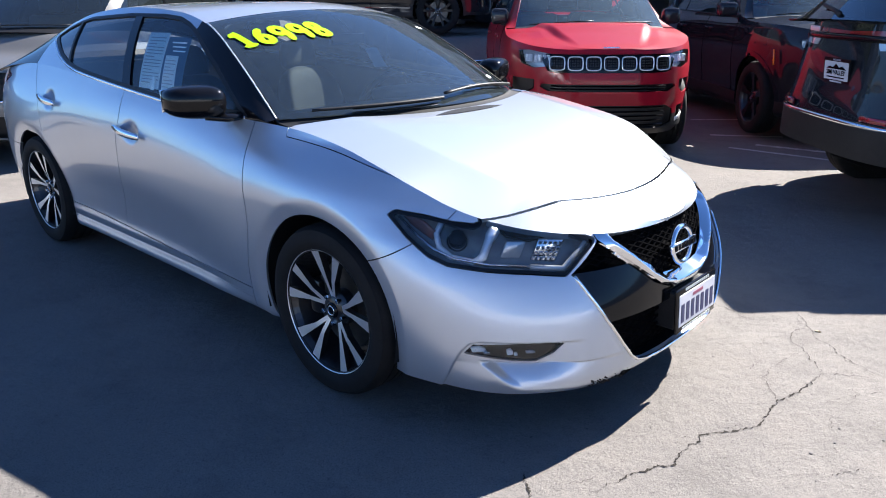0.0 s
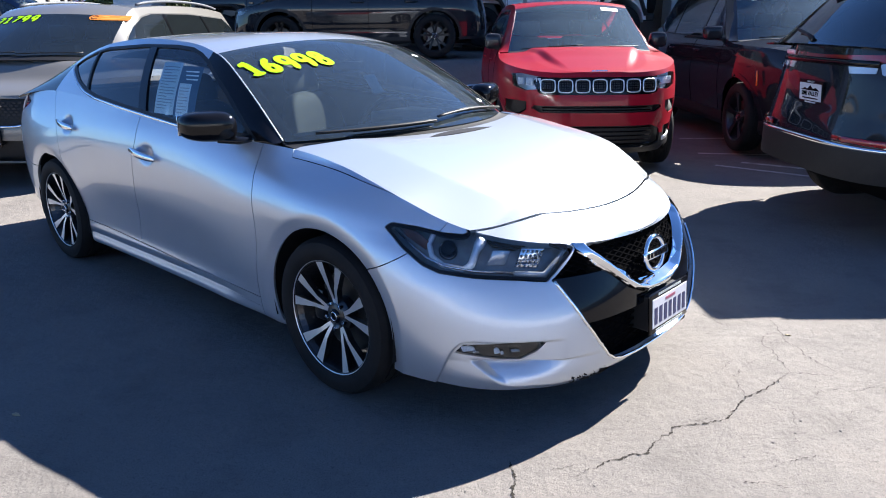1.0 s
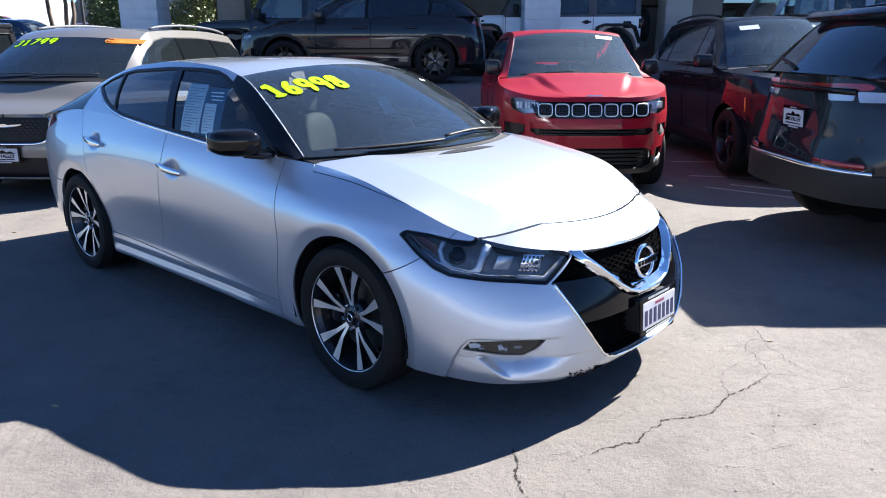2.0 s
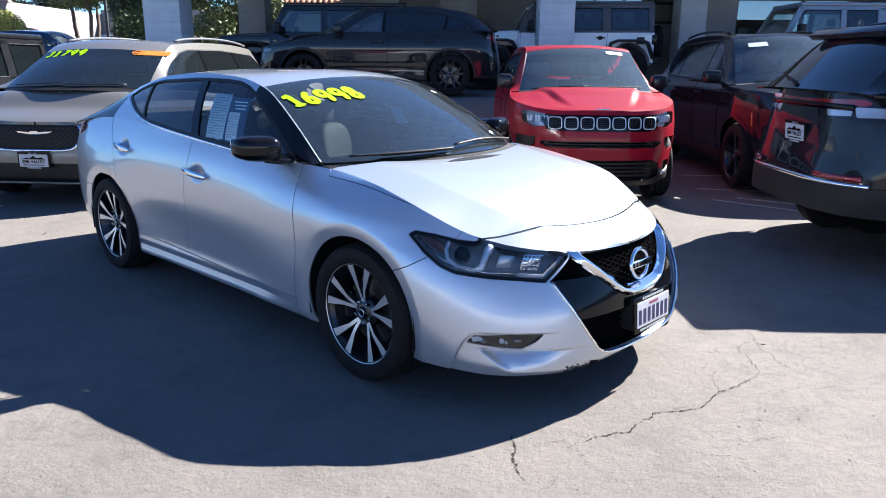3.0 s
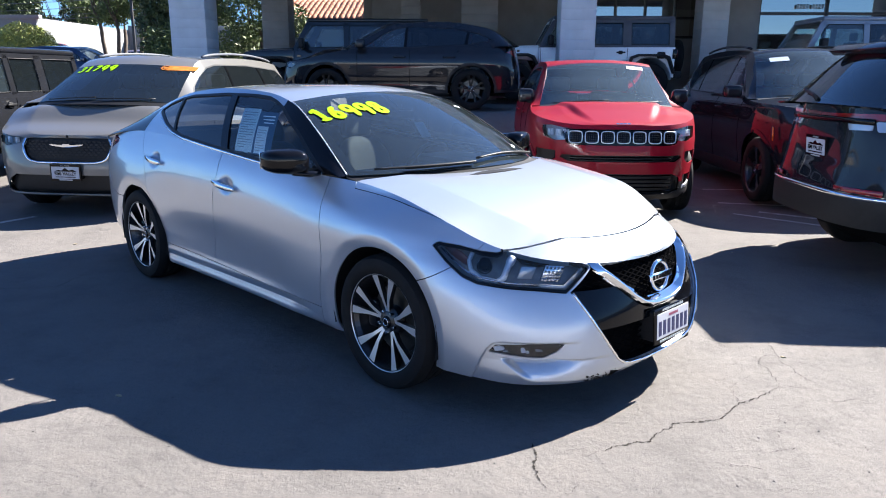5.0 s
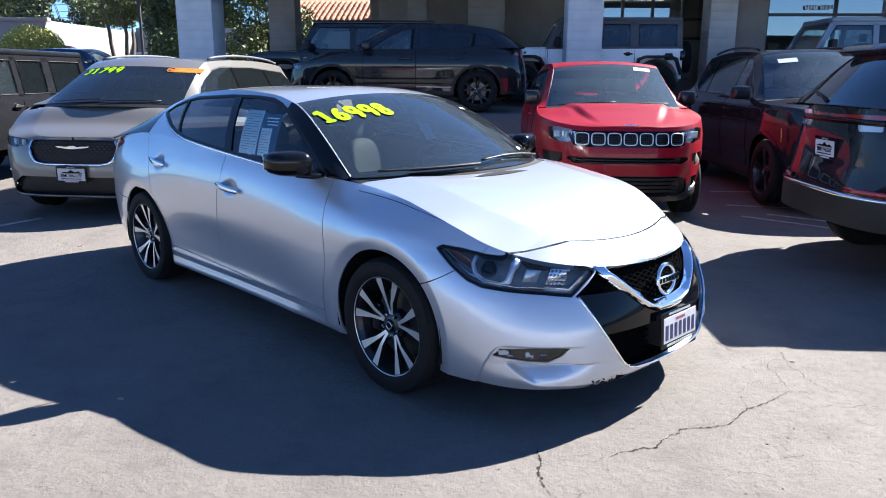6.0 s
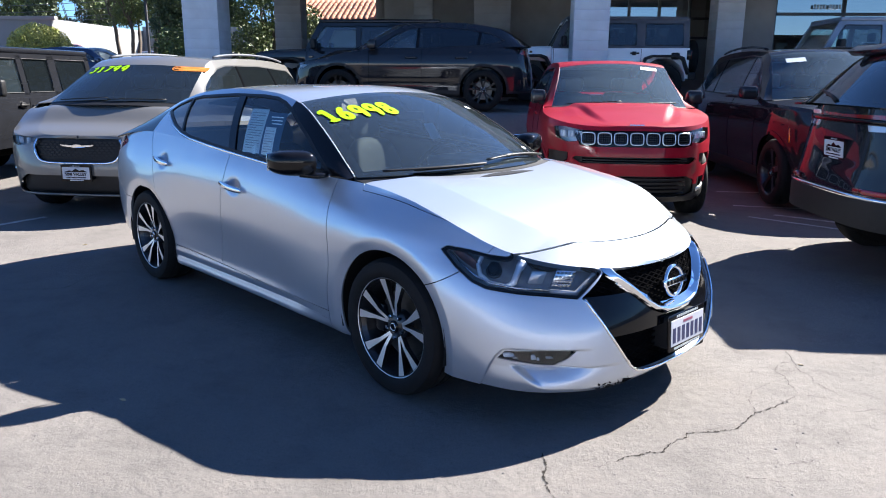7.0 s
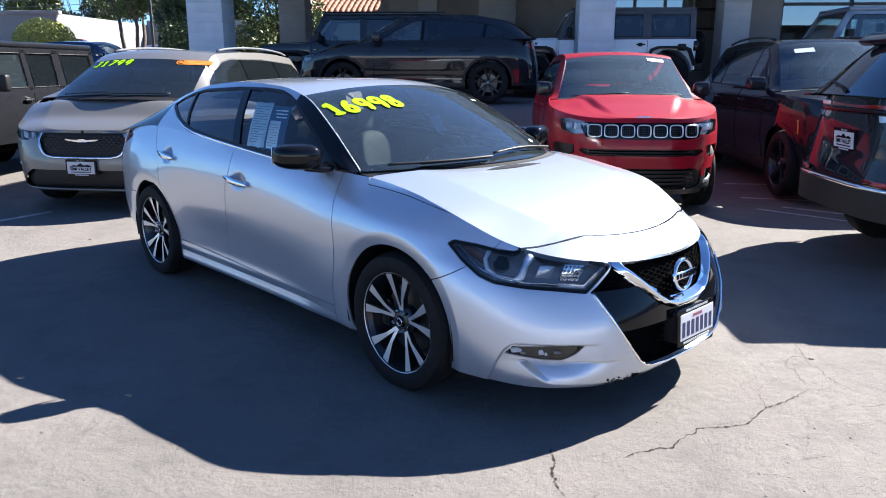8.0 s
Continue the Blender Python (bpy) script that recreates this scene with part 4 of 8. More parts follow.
    for y0, x_r, L, ang, nm in ((-0.02, 0.90, 0.62, 8, "wiper"), (0.55, 0.90, 0.60, 4, "wiper")):
        w = new(nm)
        w.parent = car
        ya, yb = (-0.04, 0.64) if y0 > 0.2 else (-0.64, -0.08)
        tt = np.linspace(ya, yb, 16)
        path = []
        for yy in tt:
            k = (yy - ya) / (yb - ya)
            xr = 0.938 - 0.006 * k if y0 < 0.2 else 0.935 - 0.035 * math.sin(math.pi * (0.2 + 0.8 * k))
            t = -yy / float(S.ry(xr))
            p = S.top(xr, t)
            path.append((p[0] + 0.012, p[1], p[2] + 0.022))
        bm = bmesh.new()
        tube(bm, path, 0.009, 6, (1.2, 0.7))
        part("wiper_arm", bm, TRIM, w, smooth=60)
        bm = bmesh.new()
        tube(bm, [(a - 0.015, b, c - 0.004) for a, b, c in path[4:]] , 0.007, 6, (0.5, 1.4))
        part("wiper_blade", bm, TRIM, w, smooth=60)

    # mirrors
    for sg in (-1, 1):
        mr = new("door_mirror")
        mr.parent = made["front_door", sg > 0]
        bm = bmesh.new()
        bmesh.ops.create_uvsphere(bm, u_segments=32, v_segments=20, radius=1)
        for v in bm.verts:
            a, b, c = v.co
            f = lambda t, n: math.copysign(abs(t) ** n, t)
            yy = f(b, 0.62)
            taper = 1 - 0.16 * (yy * 0.5 + 0.5)
            v.co = (0.685 + 0.085 * f(a, 0.72) * taper - 0.025 * yy, sg * (0.955 + 0.112 * yy), 1.062 + 0.072 * f(c, 0.66) * taper + 0.006 * yy)
        if sg < 0:
            bmesh.ops.recalc_face_normals(bm, faces=bm.faces)
        bmesh.ops.recalc_face_normals(bm, faces=bm.faces)
        part("mirror_cap", bm, GLOSSB, mr, "gloss black mirror housing", smooth=80)
        bm = bmesh.new()
        tube(bm, [(0.76, sg * 0.79, 1.0), (0.74, sg * 0.84, 0.992), (0.70, sg * 0.92, 1.005)], 0.03, 10, (1.6, 0.6))
        part("mirror_arm", bm, GLOSSB, mr, smooth=70)
        bm = bmesh.new()
        box(bm, 0.600, 0.604, sg * 0.965 - 0.085, sg * 0.965 + 0.085, 1.022, 1.112, 0.002)
        part("mirror_glass", bm, CHROME, mr, smooth=30)
        for nm, (xa_, za_), (xb_, zb_) in (("front_door", (-0.19, 0.862), (0.065, 0.838)), ("rear_door", (-1.19, 0.932), (-0.935, 0.908))):
            dr = made[nm, sg > 0]
            h = new("door_handle")
            h.parent = dr
            xs = np.linspace(xa_, xb_, 14)
            zs = np.linspace(za_, zb_, 14)
            k = np.linspace(0, 1, 14)
            ys = S.hw(xs, zs) + 0.008 + 0.024 * np.sin(np.pi * k.clip(0.08, 0.92)) ** 0.6
            bm = bmesh.new()
            tube(bm, [(a, sg * b, c) for a, b, c in zip(xs, ys, zs)], 0.0195, 12, (0.6, 1.0), taper=list(0.65 + 0.35 * np.sin(np.pi * k) ** 0.5))
            part("handle_bar", bm, CHROME, h, "chrome door handle", smooth=70)

    # head lamps
    Lsurf = grid(S.lower(np.linspace(0.3, 1.0, 150)[:, None], np.linspace(0.5, 1, 70)[None]))
    Lin = grid(S.lower(np.linspace(0.3, 1.0, 110)[:, None], np.linspace(0.45, 1, 50)[None], inset=0.055))
    Lsh = grid(S.lower(np.linspace(0.3, 1.0, 110)[:, None], np.linspace(0.6, 1, 50)[None], inset=0.028))
    for mir in (False, True):
        sg = 1 if mir else -1
        hl = new("head_lamp")
        hl.parent = car
        skin("lens", *cut(Lsurf, head), LENS, hl, flip=True, mirror=mir, thick=0, label="clear wraparound head lamp lens")
        skin("housing", *cut(Lin, lambda V: sd_poly(*qz(V), HEAD) - 0.02), LAMPDARK, hl, flip=True, mirror=mir, thick=0)
        skin("lens_rim", *cut(Lsurf, lambda V: head(V) , lambda V: -0.010 - head(V)), GLOSSB, hl, flip=True, mirror=mir, thick=0.02, lift=0.001)

        def on(q, zz, inset):
            """A point of the lamp's inner shell at q, z."""
            ay = np.linspace(0.3, 0.9, 400)
            w = S.hw(1.95, zz)
            nn_ = float(S.nz(zz))
            xx = S.xa + (S.nose(zz) - inset - S.xa) * (1 - np.clip(ay / (w - inset), 0, 1) ** nn_) ** (1 / nn_)
            i = int(np.argmin(np.abs(xx - ay - q)))
            return Vector((float(xx[i]), sg * float(ay[i]), zz))
        # projector
        c = on(1.17, 0.690, 0.045)
        nrm = Vector((0.62, sg * 0.78, 0.05)).normalized()
        M4 = Matrix.Translation(c) @ Vector((0, -1, 0)).rotation_difference(nrm).to_matrix().to_4x4()
        bm = bmesh.new()
        lathe(bm, [(0.0, -0.020), (0.016, -0.017), (0.026, -0.008), (0.029, 0.0)], 28, M4)
        part("projector_lens", bm, GLOSSB, hl, smooth=60)
        bm = bmesh.new()
        lathe(bm, [(0.030, -0.004), (0.034, -0.012), (0.038, -0.004), (0.036, 0.02)], 28, M4)
        part("projector_ring", bm, REFLECTOR, hl, smooth=50)
        # boomerang running light
        bm = bmesh.new()
        path = [on(q, zz, 0.03) for q, zz in ((1.10, 0.745), (1.075, 0.71), (1.085, 0.672), (1.14, 0.645), (1.24, 0.635), (1.285, 0.65), (1.315, 0.70), (1.345, 0.728))]
        fine = []
        for a, b in zip(path, path[1:]):
            fine += [a.lerp(b, k / 4) for k in range(4)]
        tube(bm, fine + [path[-1]], 0.0105, 8, (1.0, 1.0), taper=[0.7] + [1] * 18 + [1.4] * 6 + [1.9] * (len(fine) - 24))
        part("running_light", bm, LAMPGUIDE, hl, "silver boomerang running light", smooth=60)
        for q, zz, sc, mt in ((1.425, 0.668, 0.95, LAMPGREY), (1.585, 0.662, 1.25, REFLECTOR)):
            c = on(q, zz, 0.05)
            place = Matrix.Translation(c) @ Vector((0, -1, 0)).rotation_difference(Vector((0.72, sg * 0.69, 0.1)).normalized()).to_matrix().to_4x4()
            sh = Matrix(((1, 0, 0.35 * -sg, 0), (0, 1, 0, 0), (0, 0, 1, 0), (0, 0, 0, 1)))
            bm = bmesh.new()
            box(bm, -0.035 * sc, 0.035 * sc, -0.012, 0.012, -0.030 * sc, 0.030 * sc, 0.006)
            if mt is REFLECTOR:
                for i in range(5):
                    for j in range(4):
                        cx, cz = -0.033 + 0.0165 * i, -0.027 + 0.018 * j
                        box(bm, cx - 0.006, cx + 0.006, -0.018, -0.010, cz - 0.0065, cz + 0.0065, 0.003, 1)
            bmesh.ops.transform(bm, matrix=place @ sh, verts=bm.verts)
            part("reflector", bm, mt, hl, smooth=30)
        # light guide along the inner and lower edge, glossy shelf over the lamps
        bm = bmesh.new()
        tube(bm, [on(q, zz, 0.022) for q, zz in ((1.50, 0.622), (1.58, 0.617), (1.655, 0.612), (1.70, 0.640), (1.745, 0.665), (1.785, 0.688))], 0.010, 8, (0.7, 1.1))
        part("light_guide", bm, LAMPGREY, hl, "grey light guide along the lamp's edge", smooth=60)
        SHELF = [(1.20, 0.797), (1.30, 0.787), (1.447, 0.766), (1.676, 0.722), (1.80, 0.690), (1.70, 0.697), (1.46, 0.733), (1.29, 0.752), (1.25, 0.765)]
        skin("upper_shelf", *cut(Lsh, lambda V: sd_poly(*qz(V), SHELF)), LAMPGREY, hl, flip=True, mirror=mir, thick=0.01)
        bm = bmesh.new()
        path = [on(q, zz, 0.02) for q, zz in ((0.90, 0.752), (0.98, 0.705), (1.06, 0.668), (1.15, 0.645), (1.30, 0.632), (1.5, 0.624))]
        tube(bm, path, 0.005, 6)
        part("bezel_strip", bm, REFLECTOR, hl, smooth=60)
        c = on(1.02, 0.735, 0.03)
        bm = bmesh.new()
        tube(bm, [on(q, zz, 0.035) for q, zz in ((0.92, 0.752), (0.97, 0.738), (1.02, 0.722), (1.065, 0.702))], 0.024, 8, (0.3, 1), taper=[0.5, 0.9, 1.0, 0.8])
        part("side_marker", bm, DULLAMBER, hl, smooth=60)
        # fog lamp
        fg = new("fog_lamp")
        fg.parent = car
        FL = grid(S.lower(np.linspace(0.4, 1.0, 100)[:, None], np.linspace(0.1, 0.6, 50)[None], inset=0.036))
        Mf = cut(FL, lambda V: sd_poly(*qz(V), FOG) - 0.008)
        skin("bezel", *Mf, GLOSSB, fg, flip=True, mirror=mir, thick=0)
        for q, zz, w_, h_, mt in ((1.262, 0.352, 0.040, 0.013, LAMPGUIDE), (1.300, 0.343, 0.018, 0.008, REFLECTOR), (1.405, 0.350, 0.018, 0.014, LAMPGUIDE), (1.432, 0.343, 0.010, 0.008, LAMPGUIDE),
                                  (1.500, 0.351, 0.026, 0.006, LAMPGREY)):
            ay = np.linspace(0.3, 0.9, 400)
            w = S.hw(2.1, zz)
            nn_ = float(S.nz(zz))
            xx = S.xa + (S.nose(zz) - 0.030 - S.xa) * (1 - np.clip(ay / (w - 0.030), 0, 1) ** nn_) ** (1 / nn_)
            i = int(np.argmin(np.abs(xx - ay - q)))
            M4 = Matrix.Translation((float(xx[i]), sg * float(ay[i]), zz)) @ Vector((0, -1, 0)).rotation_difference(Vector((0.7, sg * 0.7, 0)).normalized()).to_matrix().to_4x4()
            bm = prism([(-w_ * 0.5, -h_), (w_ * 0.7, -h_ * 0.7), (w_ * 0.5, h_ * 0.4), (0.0, h_), (-w_ * 0.7, h_ * 0.6)], -0.006, 0.004, "y", 0.002, 1)
            bmesh.ops.transform(bm, matrix=M4 @ Matrix.Rotation(0.3, 4, "X"), verts=bm.verts)
            part("fog_reflector", bm, mt, fg, smooth=30)
        FC = grid(S.lower(np.linspace(0.4, 1.0, 100)[:, None], np.linspace(0.1, 0.6, 50)[None], inset=0.018))
        skin("fog_lens", *cut(FC, lambda V: sd_poly(*qz(V), FOG) - 0.004), LENS, fg, flip=True, mirror=mir, thick=0)

    # grille
    gr = new("grille")
    gr.parent = car
    A = np.linspace(-0.62, 0.62, 161)
    FS = grid(S.lower(np.linspace(-0.55, 0.55, 200)[:, None], np.linspace(0.02, 1, 90)[None]))
    vout = lambda V: sd_poly(np.abs(V[:, 1]), V[:, 2], VOUT)
    vin = lambda V: sd_poly(np.abs(V[:, 1]), V[:, 2], VIN)
    FV = grid(S.lower(np.linspace(-0.5, 0.5, 340)[:, None], np.linspace(0.02, 1, 200)[None]))
    VV, VF = cut(FV, grille, vout, lambda V: 0.0 - vin(V))
    VV = np.array(VV, float)
    do, di = np.maximum(-vout(VV), 0), np.maximum(vin(VV), 0)
    across = do / np.maximum(do + di, 1e-6)
    VV[:, 0] += 0.016 * np.clip(across / 0.5, 0, 1) - 0.040 * np.clip((across - 0.55) / 0.45, 0, 1)
    skin("v_frame", VV, VF, CHROME, gr, flip=True, thick=0.04, lift=0.004, label="broad V-shaped chrome grille frame")
    skin("lower_panel", *cut(FS, grille, lambda V: 0.004 - vout(V), lambda V: 0.425 - z(V), lambda V: z(V) - 0.600), GLOSSB, gr, flip=True, thick=0.05, lift=-0.012, label="gloss black panel under the grille")
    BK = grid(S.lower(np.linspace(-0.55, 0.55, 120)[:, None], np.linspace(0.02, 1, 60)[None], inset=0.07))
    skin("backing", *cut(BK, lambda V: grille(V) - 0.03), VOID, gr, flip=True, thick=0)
    # mesh bars
    bm = bmesh.new()

    def bars(inside, z0, z1, pitch, depth, slope):
        for sgn in (1, -1):
            b0 = -1.2
            while b0 < 1.6:
                run = []
                for k in range(121):
                    yy = -0.56 + 1.12 * k / 120
                    zz = b0 + sgn * slope * yy
                    ok = z0 < zz < z1 and inside(abs(yy), zz)
                    if ok:
                        run.append((float(S.front_x(abs(yy), zz)) - depth, yy, zz))
                    if (not ok or k == 120) and run:
                        if len(run) > 2:
                            tube(bm, run[::2] + ([run[-1]] if len(run) % 2 == 0 else []), 0.0035, 4)
                        run = []
                b0 += pitch
    inn = lambda poly: (lambda a, b: float(sd_poly(np.array([a]), np.array([b]), poly)[0]) < -0.002)
    bars(inn(VIN), 0.5, 0.70, 0.022, 0.035, 0.42)
    bars(lambda a, b: inn(GRILLE)(a, b) and not inn(VOUT)(a, b), 0.60, 0.70, 0.022, 0.03, 0.42)
    bars(inn(GRILLE), 0.235, 0.425, 0.03, 0.055, 0.42)
    part("mesh", bm, MESHB, gr, "black diamond grille mesh")
    # bright trim round the lower intake
    bm = bmesh.new()
    path = []
    for sg in (-1, 1):
        pts = [(0.525, 0.592), (0.500, 0.535), (0.455, 0.445), (0.392, 0.347), (0.345, 0.285), (0.30, 0.255), (0.24, 0.240), (0.12, 0.228), (0.0, 0.225)]
        seg = []
        for (a0, b0), (a1, b1) in zip(pts, pts[1:]):
            seg += [(a0 + (a1 - a0) * k / 4, b0 + (b1 - b0) * k / 4) for k in range(4)]
        seg = [(float(S.front_x(a, b)) + 0.001, sg * a, b) for a, b in seg]
        path += seg if sg < 0 else seg[::-1]
    tube(bm, path, 0.0065, 8)
    part("intake_trim", bm, CHROME, gr, "thin chrome line round the intake", smooth=60)
    # emblem: a plain ring and bar
    em = new("emblem")
    em.parent = gr
    cx, cz = float(S.front_x(0, 0.60)) + 0.002, 0.60
    tilt = Matrix.Translation((cx, 0, cz)) @ Matrix.Rotation(radians(-8), 4, "Y")
    bm = bmesh.new()
    tube(bm, [(0, 0.072 * math.cos(a), 0.066 * math.sin(a)) for a in np.linspace(0, 2 * math.pi, 41)[:-1]], 0.0105, 10, closed=True)
    box(bm, -0.006, 0.014, -0.098, 0.098, -0.017, 0.017, 0.004)
    bmesh.ops.transform(bm, matrix=tilt, verts=bm.verts)
    part("emblem_ring", bm, CHROME, em, "chrome ring emblem with a bar", smooth=50)
    bm = bmesh.new()
    for k in range(6):
        yy = -0.07 + 0.028 * k
        box(bm, 0.014, 0.0165, yy - 0.009, yy + 0.009, -0.011, 0.011, 0.001)
    bmesh.ops.transform(bm, matrix=tilt, verts=bm.verts)
    part("emblem_mark", bm, GLOSSB, em)
    # licence plate
    pl = new("licence_plate")
    pl.parent = car
    PM = Matrix.Translation((2.405, 0.055, 0.375)) @ Matrix.Rotation(radians(-4), 4, "Y")
    bm = bmesh.new()
    box(bm, -0.012, 0.0, -0.165, 0.165, -0.085, 0.085, 0.006)
    bmesh.ops.transform(bm, matrix=PM, verts=bm.verts)
    part("plate_frame", bm, GLOSSB, pl, "black plate frame with small lettering", smooth=30)
    bm = bmesh.new()
    box(bm, 0.0, 0.003, -0.150, 0.150, -0.060, 0.062, 0.002)
    bmesh.ops.transform(bm, matrix=PM, verts=bm.verts)
    part("plate_face", bm, PLATEW, pl)
    bm = bmesh.new()
    for k in range(7):
        yy = -0.122 + 0.0405 * k
        box(bm, 0.003, 0.0042, yy - 0.012, yy + 0.012, -0.046, 0.024, 0.0)
    bmesh.ops.transform(bm, matrix=PM, verts=bm.verts)
    part("plate_digits", bm, PLATEBLUE, pl, "dark blue plate character bars")
    bm = bmesh.new()
    box(bm, 0.003, 0.0042, -0.042, 0.042, 0.036, 0.048)
    bmesh.ops.transform(bm, matrix=PM, verts=bm.verts)
    part("plate_script", bm, mat_red_print, pl)
    bm = bmesh.new()
    bm.free()
    for z_, y0, y1 in ((-0.074, -0.12, 0.12), (0.074, -0.10, 0.10)):
        bm = bmesh.new()
        for k in range(12):
            a = y0 + (y1 - y0) * k / 12
            box(bm, 0.0, 0.0012, a + 0.002, a + (y1 - y0) / 12 - 0.003, z_ - 0.005, z_ + 0.005)
        bmesh.ops.transform(bm, matrix=PM, verts=bm.verts)
        part("frame_lettering", bm, PRINTGREY, pl)
    bm = bmesh.new()
    box(bm, 2.30, 2.40, -0.10, 0.16, 0.30, 0.45, 0.01)
    part("plate_bracket", bm, TRIM, pl)

    # price digits on the glass
    def on_glass(a, b, lift):
        """Glass point: a along the car's width (m), b up the glass from the digits' foot (m)."""
        xr = 0.525 - b * 0.80
        t = -a / float(S.ry(xr))
        p = S.top(xr, t)
        return Vector(p) + Vector((0.45, 0, 0.89)) * lift
    for i, ch in enumerate("16998"):
        a0 = -0.632 + i * 0.0875
        for nm, rad, lift, material in (("price_film", 0.0205, 0.003, NEONEDGE), ("price_digit", 0.0175, 0.006, NEON)):
            paint_digit(nm, ch, rad, material, car, lambda a, b: on_glass(a0 + a * 0.082, 0.004 + b * 0.130, lift))
    # slip behind the glass and inspection stickers
    for (a0, a1, b0, b1, m_) in ((0.50, 0.56, 0.085, 0.11, PAPER), (0.52, 0.575, -0.42, -0.395, PAPER)):
        bm = bmesh.new()
        vs = []
        for a, b in ((a0, b0), (a1, b0), (a1, b1), (a0, b1)):
            vs.append(bm.verts.new(on_glass(a, b, -0.004 if a < 0 else 0.003)))
        bm.faces.new(vs)
        part("window_slip", bm, m_, car, "small white sticker on the glass")
    boxpart("parking_slip", (-0.001, 0.001, -0.037, 0.037, -0.11, 0.0), PAPER, car, 0.0, "white paper slip inside the windscreen", m=pose(0.782, -0.088, 1.236, 0, -40, 0))
    # window stickers inside the front door glass
    def on_side(x_, z_, lift):
        f = (z_ - float(S.zt(x_))) / (float(S.rz(x_)) - float(S.zt(x_)))
        p = S.side(x_, f)
        return Vector((p[0], p[1] + lift, p[2]))

    def sheet(nm, cx0, cx1, z0, z1, slant, lift, m_):
        bm = bmesh.new()
        n = 6
        grid_ = [[bm.verts.new(on_side(cx0 + (cx1 - cx0) * i / n + slant * (1 - j / n), z0 + (z1 - z0) * j / n, lift)) for j in range(n + 1)] for i in range(n + 1)]
        for i in range(n):
            for j in range(n):
                bm.faces.new((grid_[i][j], grid_[i][j + 1], grid_[i + 1][j + 1], grid_[i + 1][j]))
        return part(nm, bm, m_, stick)
    stick = new("window_sticker")
    stick.parent = made["front_door", False]
    sheet("guide_sheet", -0.185, 0.005, 1.055, 1.30, 0.12, 0.012, SHEETPAPER)
    sheet("guide_sheet", 0.02, 0.215, 1.05, 1.285, 0.10, 0.010, PAPERBLUE)
    sheet("price_box", 0.075, 0.185, 1.055, 1.205, 0.07, 0.0075, SHEETPAPER)
    sheet("notice_strip", 0.03, 0.065, 1.052, 1.11, 0.02, 0.0075, PAPER)
    for k in range(15):
        zz = 1.08 + 0.014 * k
        sl = 0.12 * (1 - (zz - 1.055) / 0.245)
        sheet("text_line", -0.165 + sl, -0.165 + sl + (0.15 if k % 4 else 0.08), zz, zz + 0.004, 0.0, 0.0095, PRINTGREY)
    for k in range(9):
        zz = 1.07 + 0.014 * k
        sl = 0.07 * (1 - (zz - 1.055) / 0.15)
        sheet("text_line", 0.085 + sl, 0.085 + sl + (0.085 if k % 3 else 0.05), zz, zz + 0.004, 0.0, 0.0065, PRINTGREY)
    for k in range(3):
        zz = 1.222 + 0.018 * k
        sheet("text_line", 0.055 + 0.02 * (3 - k), 0.19 + 0.01 * (3 - k), zz, zz + 0.006, 0.0, 0.0075, PAPER)

    # cabin
    cab = new("interior")
    cab.parent = car
    boxpart("cabin_floor", (-1.9, 1.0, -0.70, 0.70, 0.26, 0.30), VOID, cab, 0.01)
    bm = bmesh.new()
    prof = [(1.03, 0.965), (0.92, 0.985), (0.72, 0.975), (0.55, 0.955), (0.48, 0.93), (0.46, 0.86), (0.52, 0.70), (0.60, 0.5), (1.03, 0.5)]
    bm = prism(prof, -0.72, 0.72, "y", 0.015)
    part("dashboard", bm, DASH, cab, smooth=40)
    boxpart("instrument_hood", (0.44, 0.72, 0.20, 0.56, 0.93, 1.005), DASH, cab, 0.03)
    boxpart("rear_shelf", (-2.0, -1.45, -0.62, 0.62, 1.0, 1.03), DASH, cab, 0.01)
    for yy in (-0.38, 0.38):
        st = new("front_seat")
        st.parent = cab
        bm = bmesh.new()
        pillow(bm, (-0.03, yy, 0.48), (0.26, 0.25, 0.09))
        part("cushion", bm, SEAT, st, smooth=60)
        bm = bmesh.new()
        pillow(bm, (-0.30, yy, 0.76), (0.075, 0.245, 0.31), 17, 0.22, 0.045)
        for s_ in (-0.05, 0.05):
            tube(bm, [(-0.395, yy + s_, 1.01), (-0.42, yy + s_, 1.11)], 0.007, 6)
        part("seat_back", bm, SEAT, st, smooth=60)
        bm = bmesh.new()
        pillow(bm, (-0.425, yy, 1.125), (0.05, 0.135, 0.09), 12, 0.18)
        part("head_rest", bm, SEAT, st, smooth=60)
    bm = bmesh.new()
    box(bm, -1.55, -1.30, -0.62, 0.62, 0.55, 1.08, 0.06, 3)
    box(bm, -1.40, -0.90, -0.62, 0.62, 0.40, 0.58, 0.06, 3)
    part("rear_bench", bm, SEAT, cab, smooth=60)
    sw = Matrix.Translation((0.36, 0.38, 0.90)) @ Matrix.Rotation(radians(-62), 4, "Y")
    bm = bmesh.new()
    tube(bm, [(0.185 * math.cos(a), 0.185 * math.sin(a), 0) for a in np.linspace(0, 2 * math.pi, 37)[:-1]], 0.016, 8, closed=True)
    box(bm, -0.02, 0.02, -0.18, 0.18, -0.01, 0.01, 0.006)
    box(bm, -0.06, 0.06, -0.07, 0.07, -0.02, 0.03, 0.012)
    bmesh.ops.transform(bm, matrix=sw, verts=bm.verts)
    part("steering_wheel", bm, TRIM, cab, smooth=60)
    boxpart("mirror_interior", (0.50, 0.53, -0.11, 0.11, 1.235, 1.29), GLOSSB, cab, 0.012)

    # wheels
    style = dict(n=5, twin=True, turn=0.02, wi=0.009, wo=0.021)
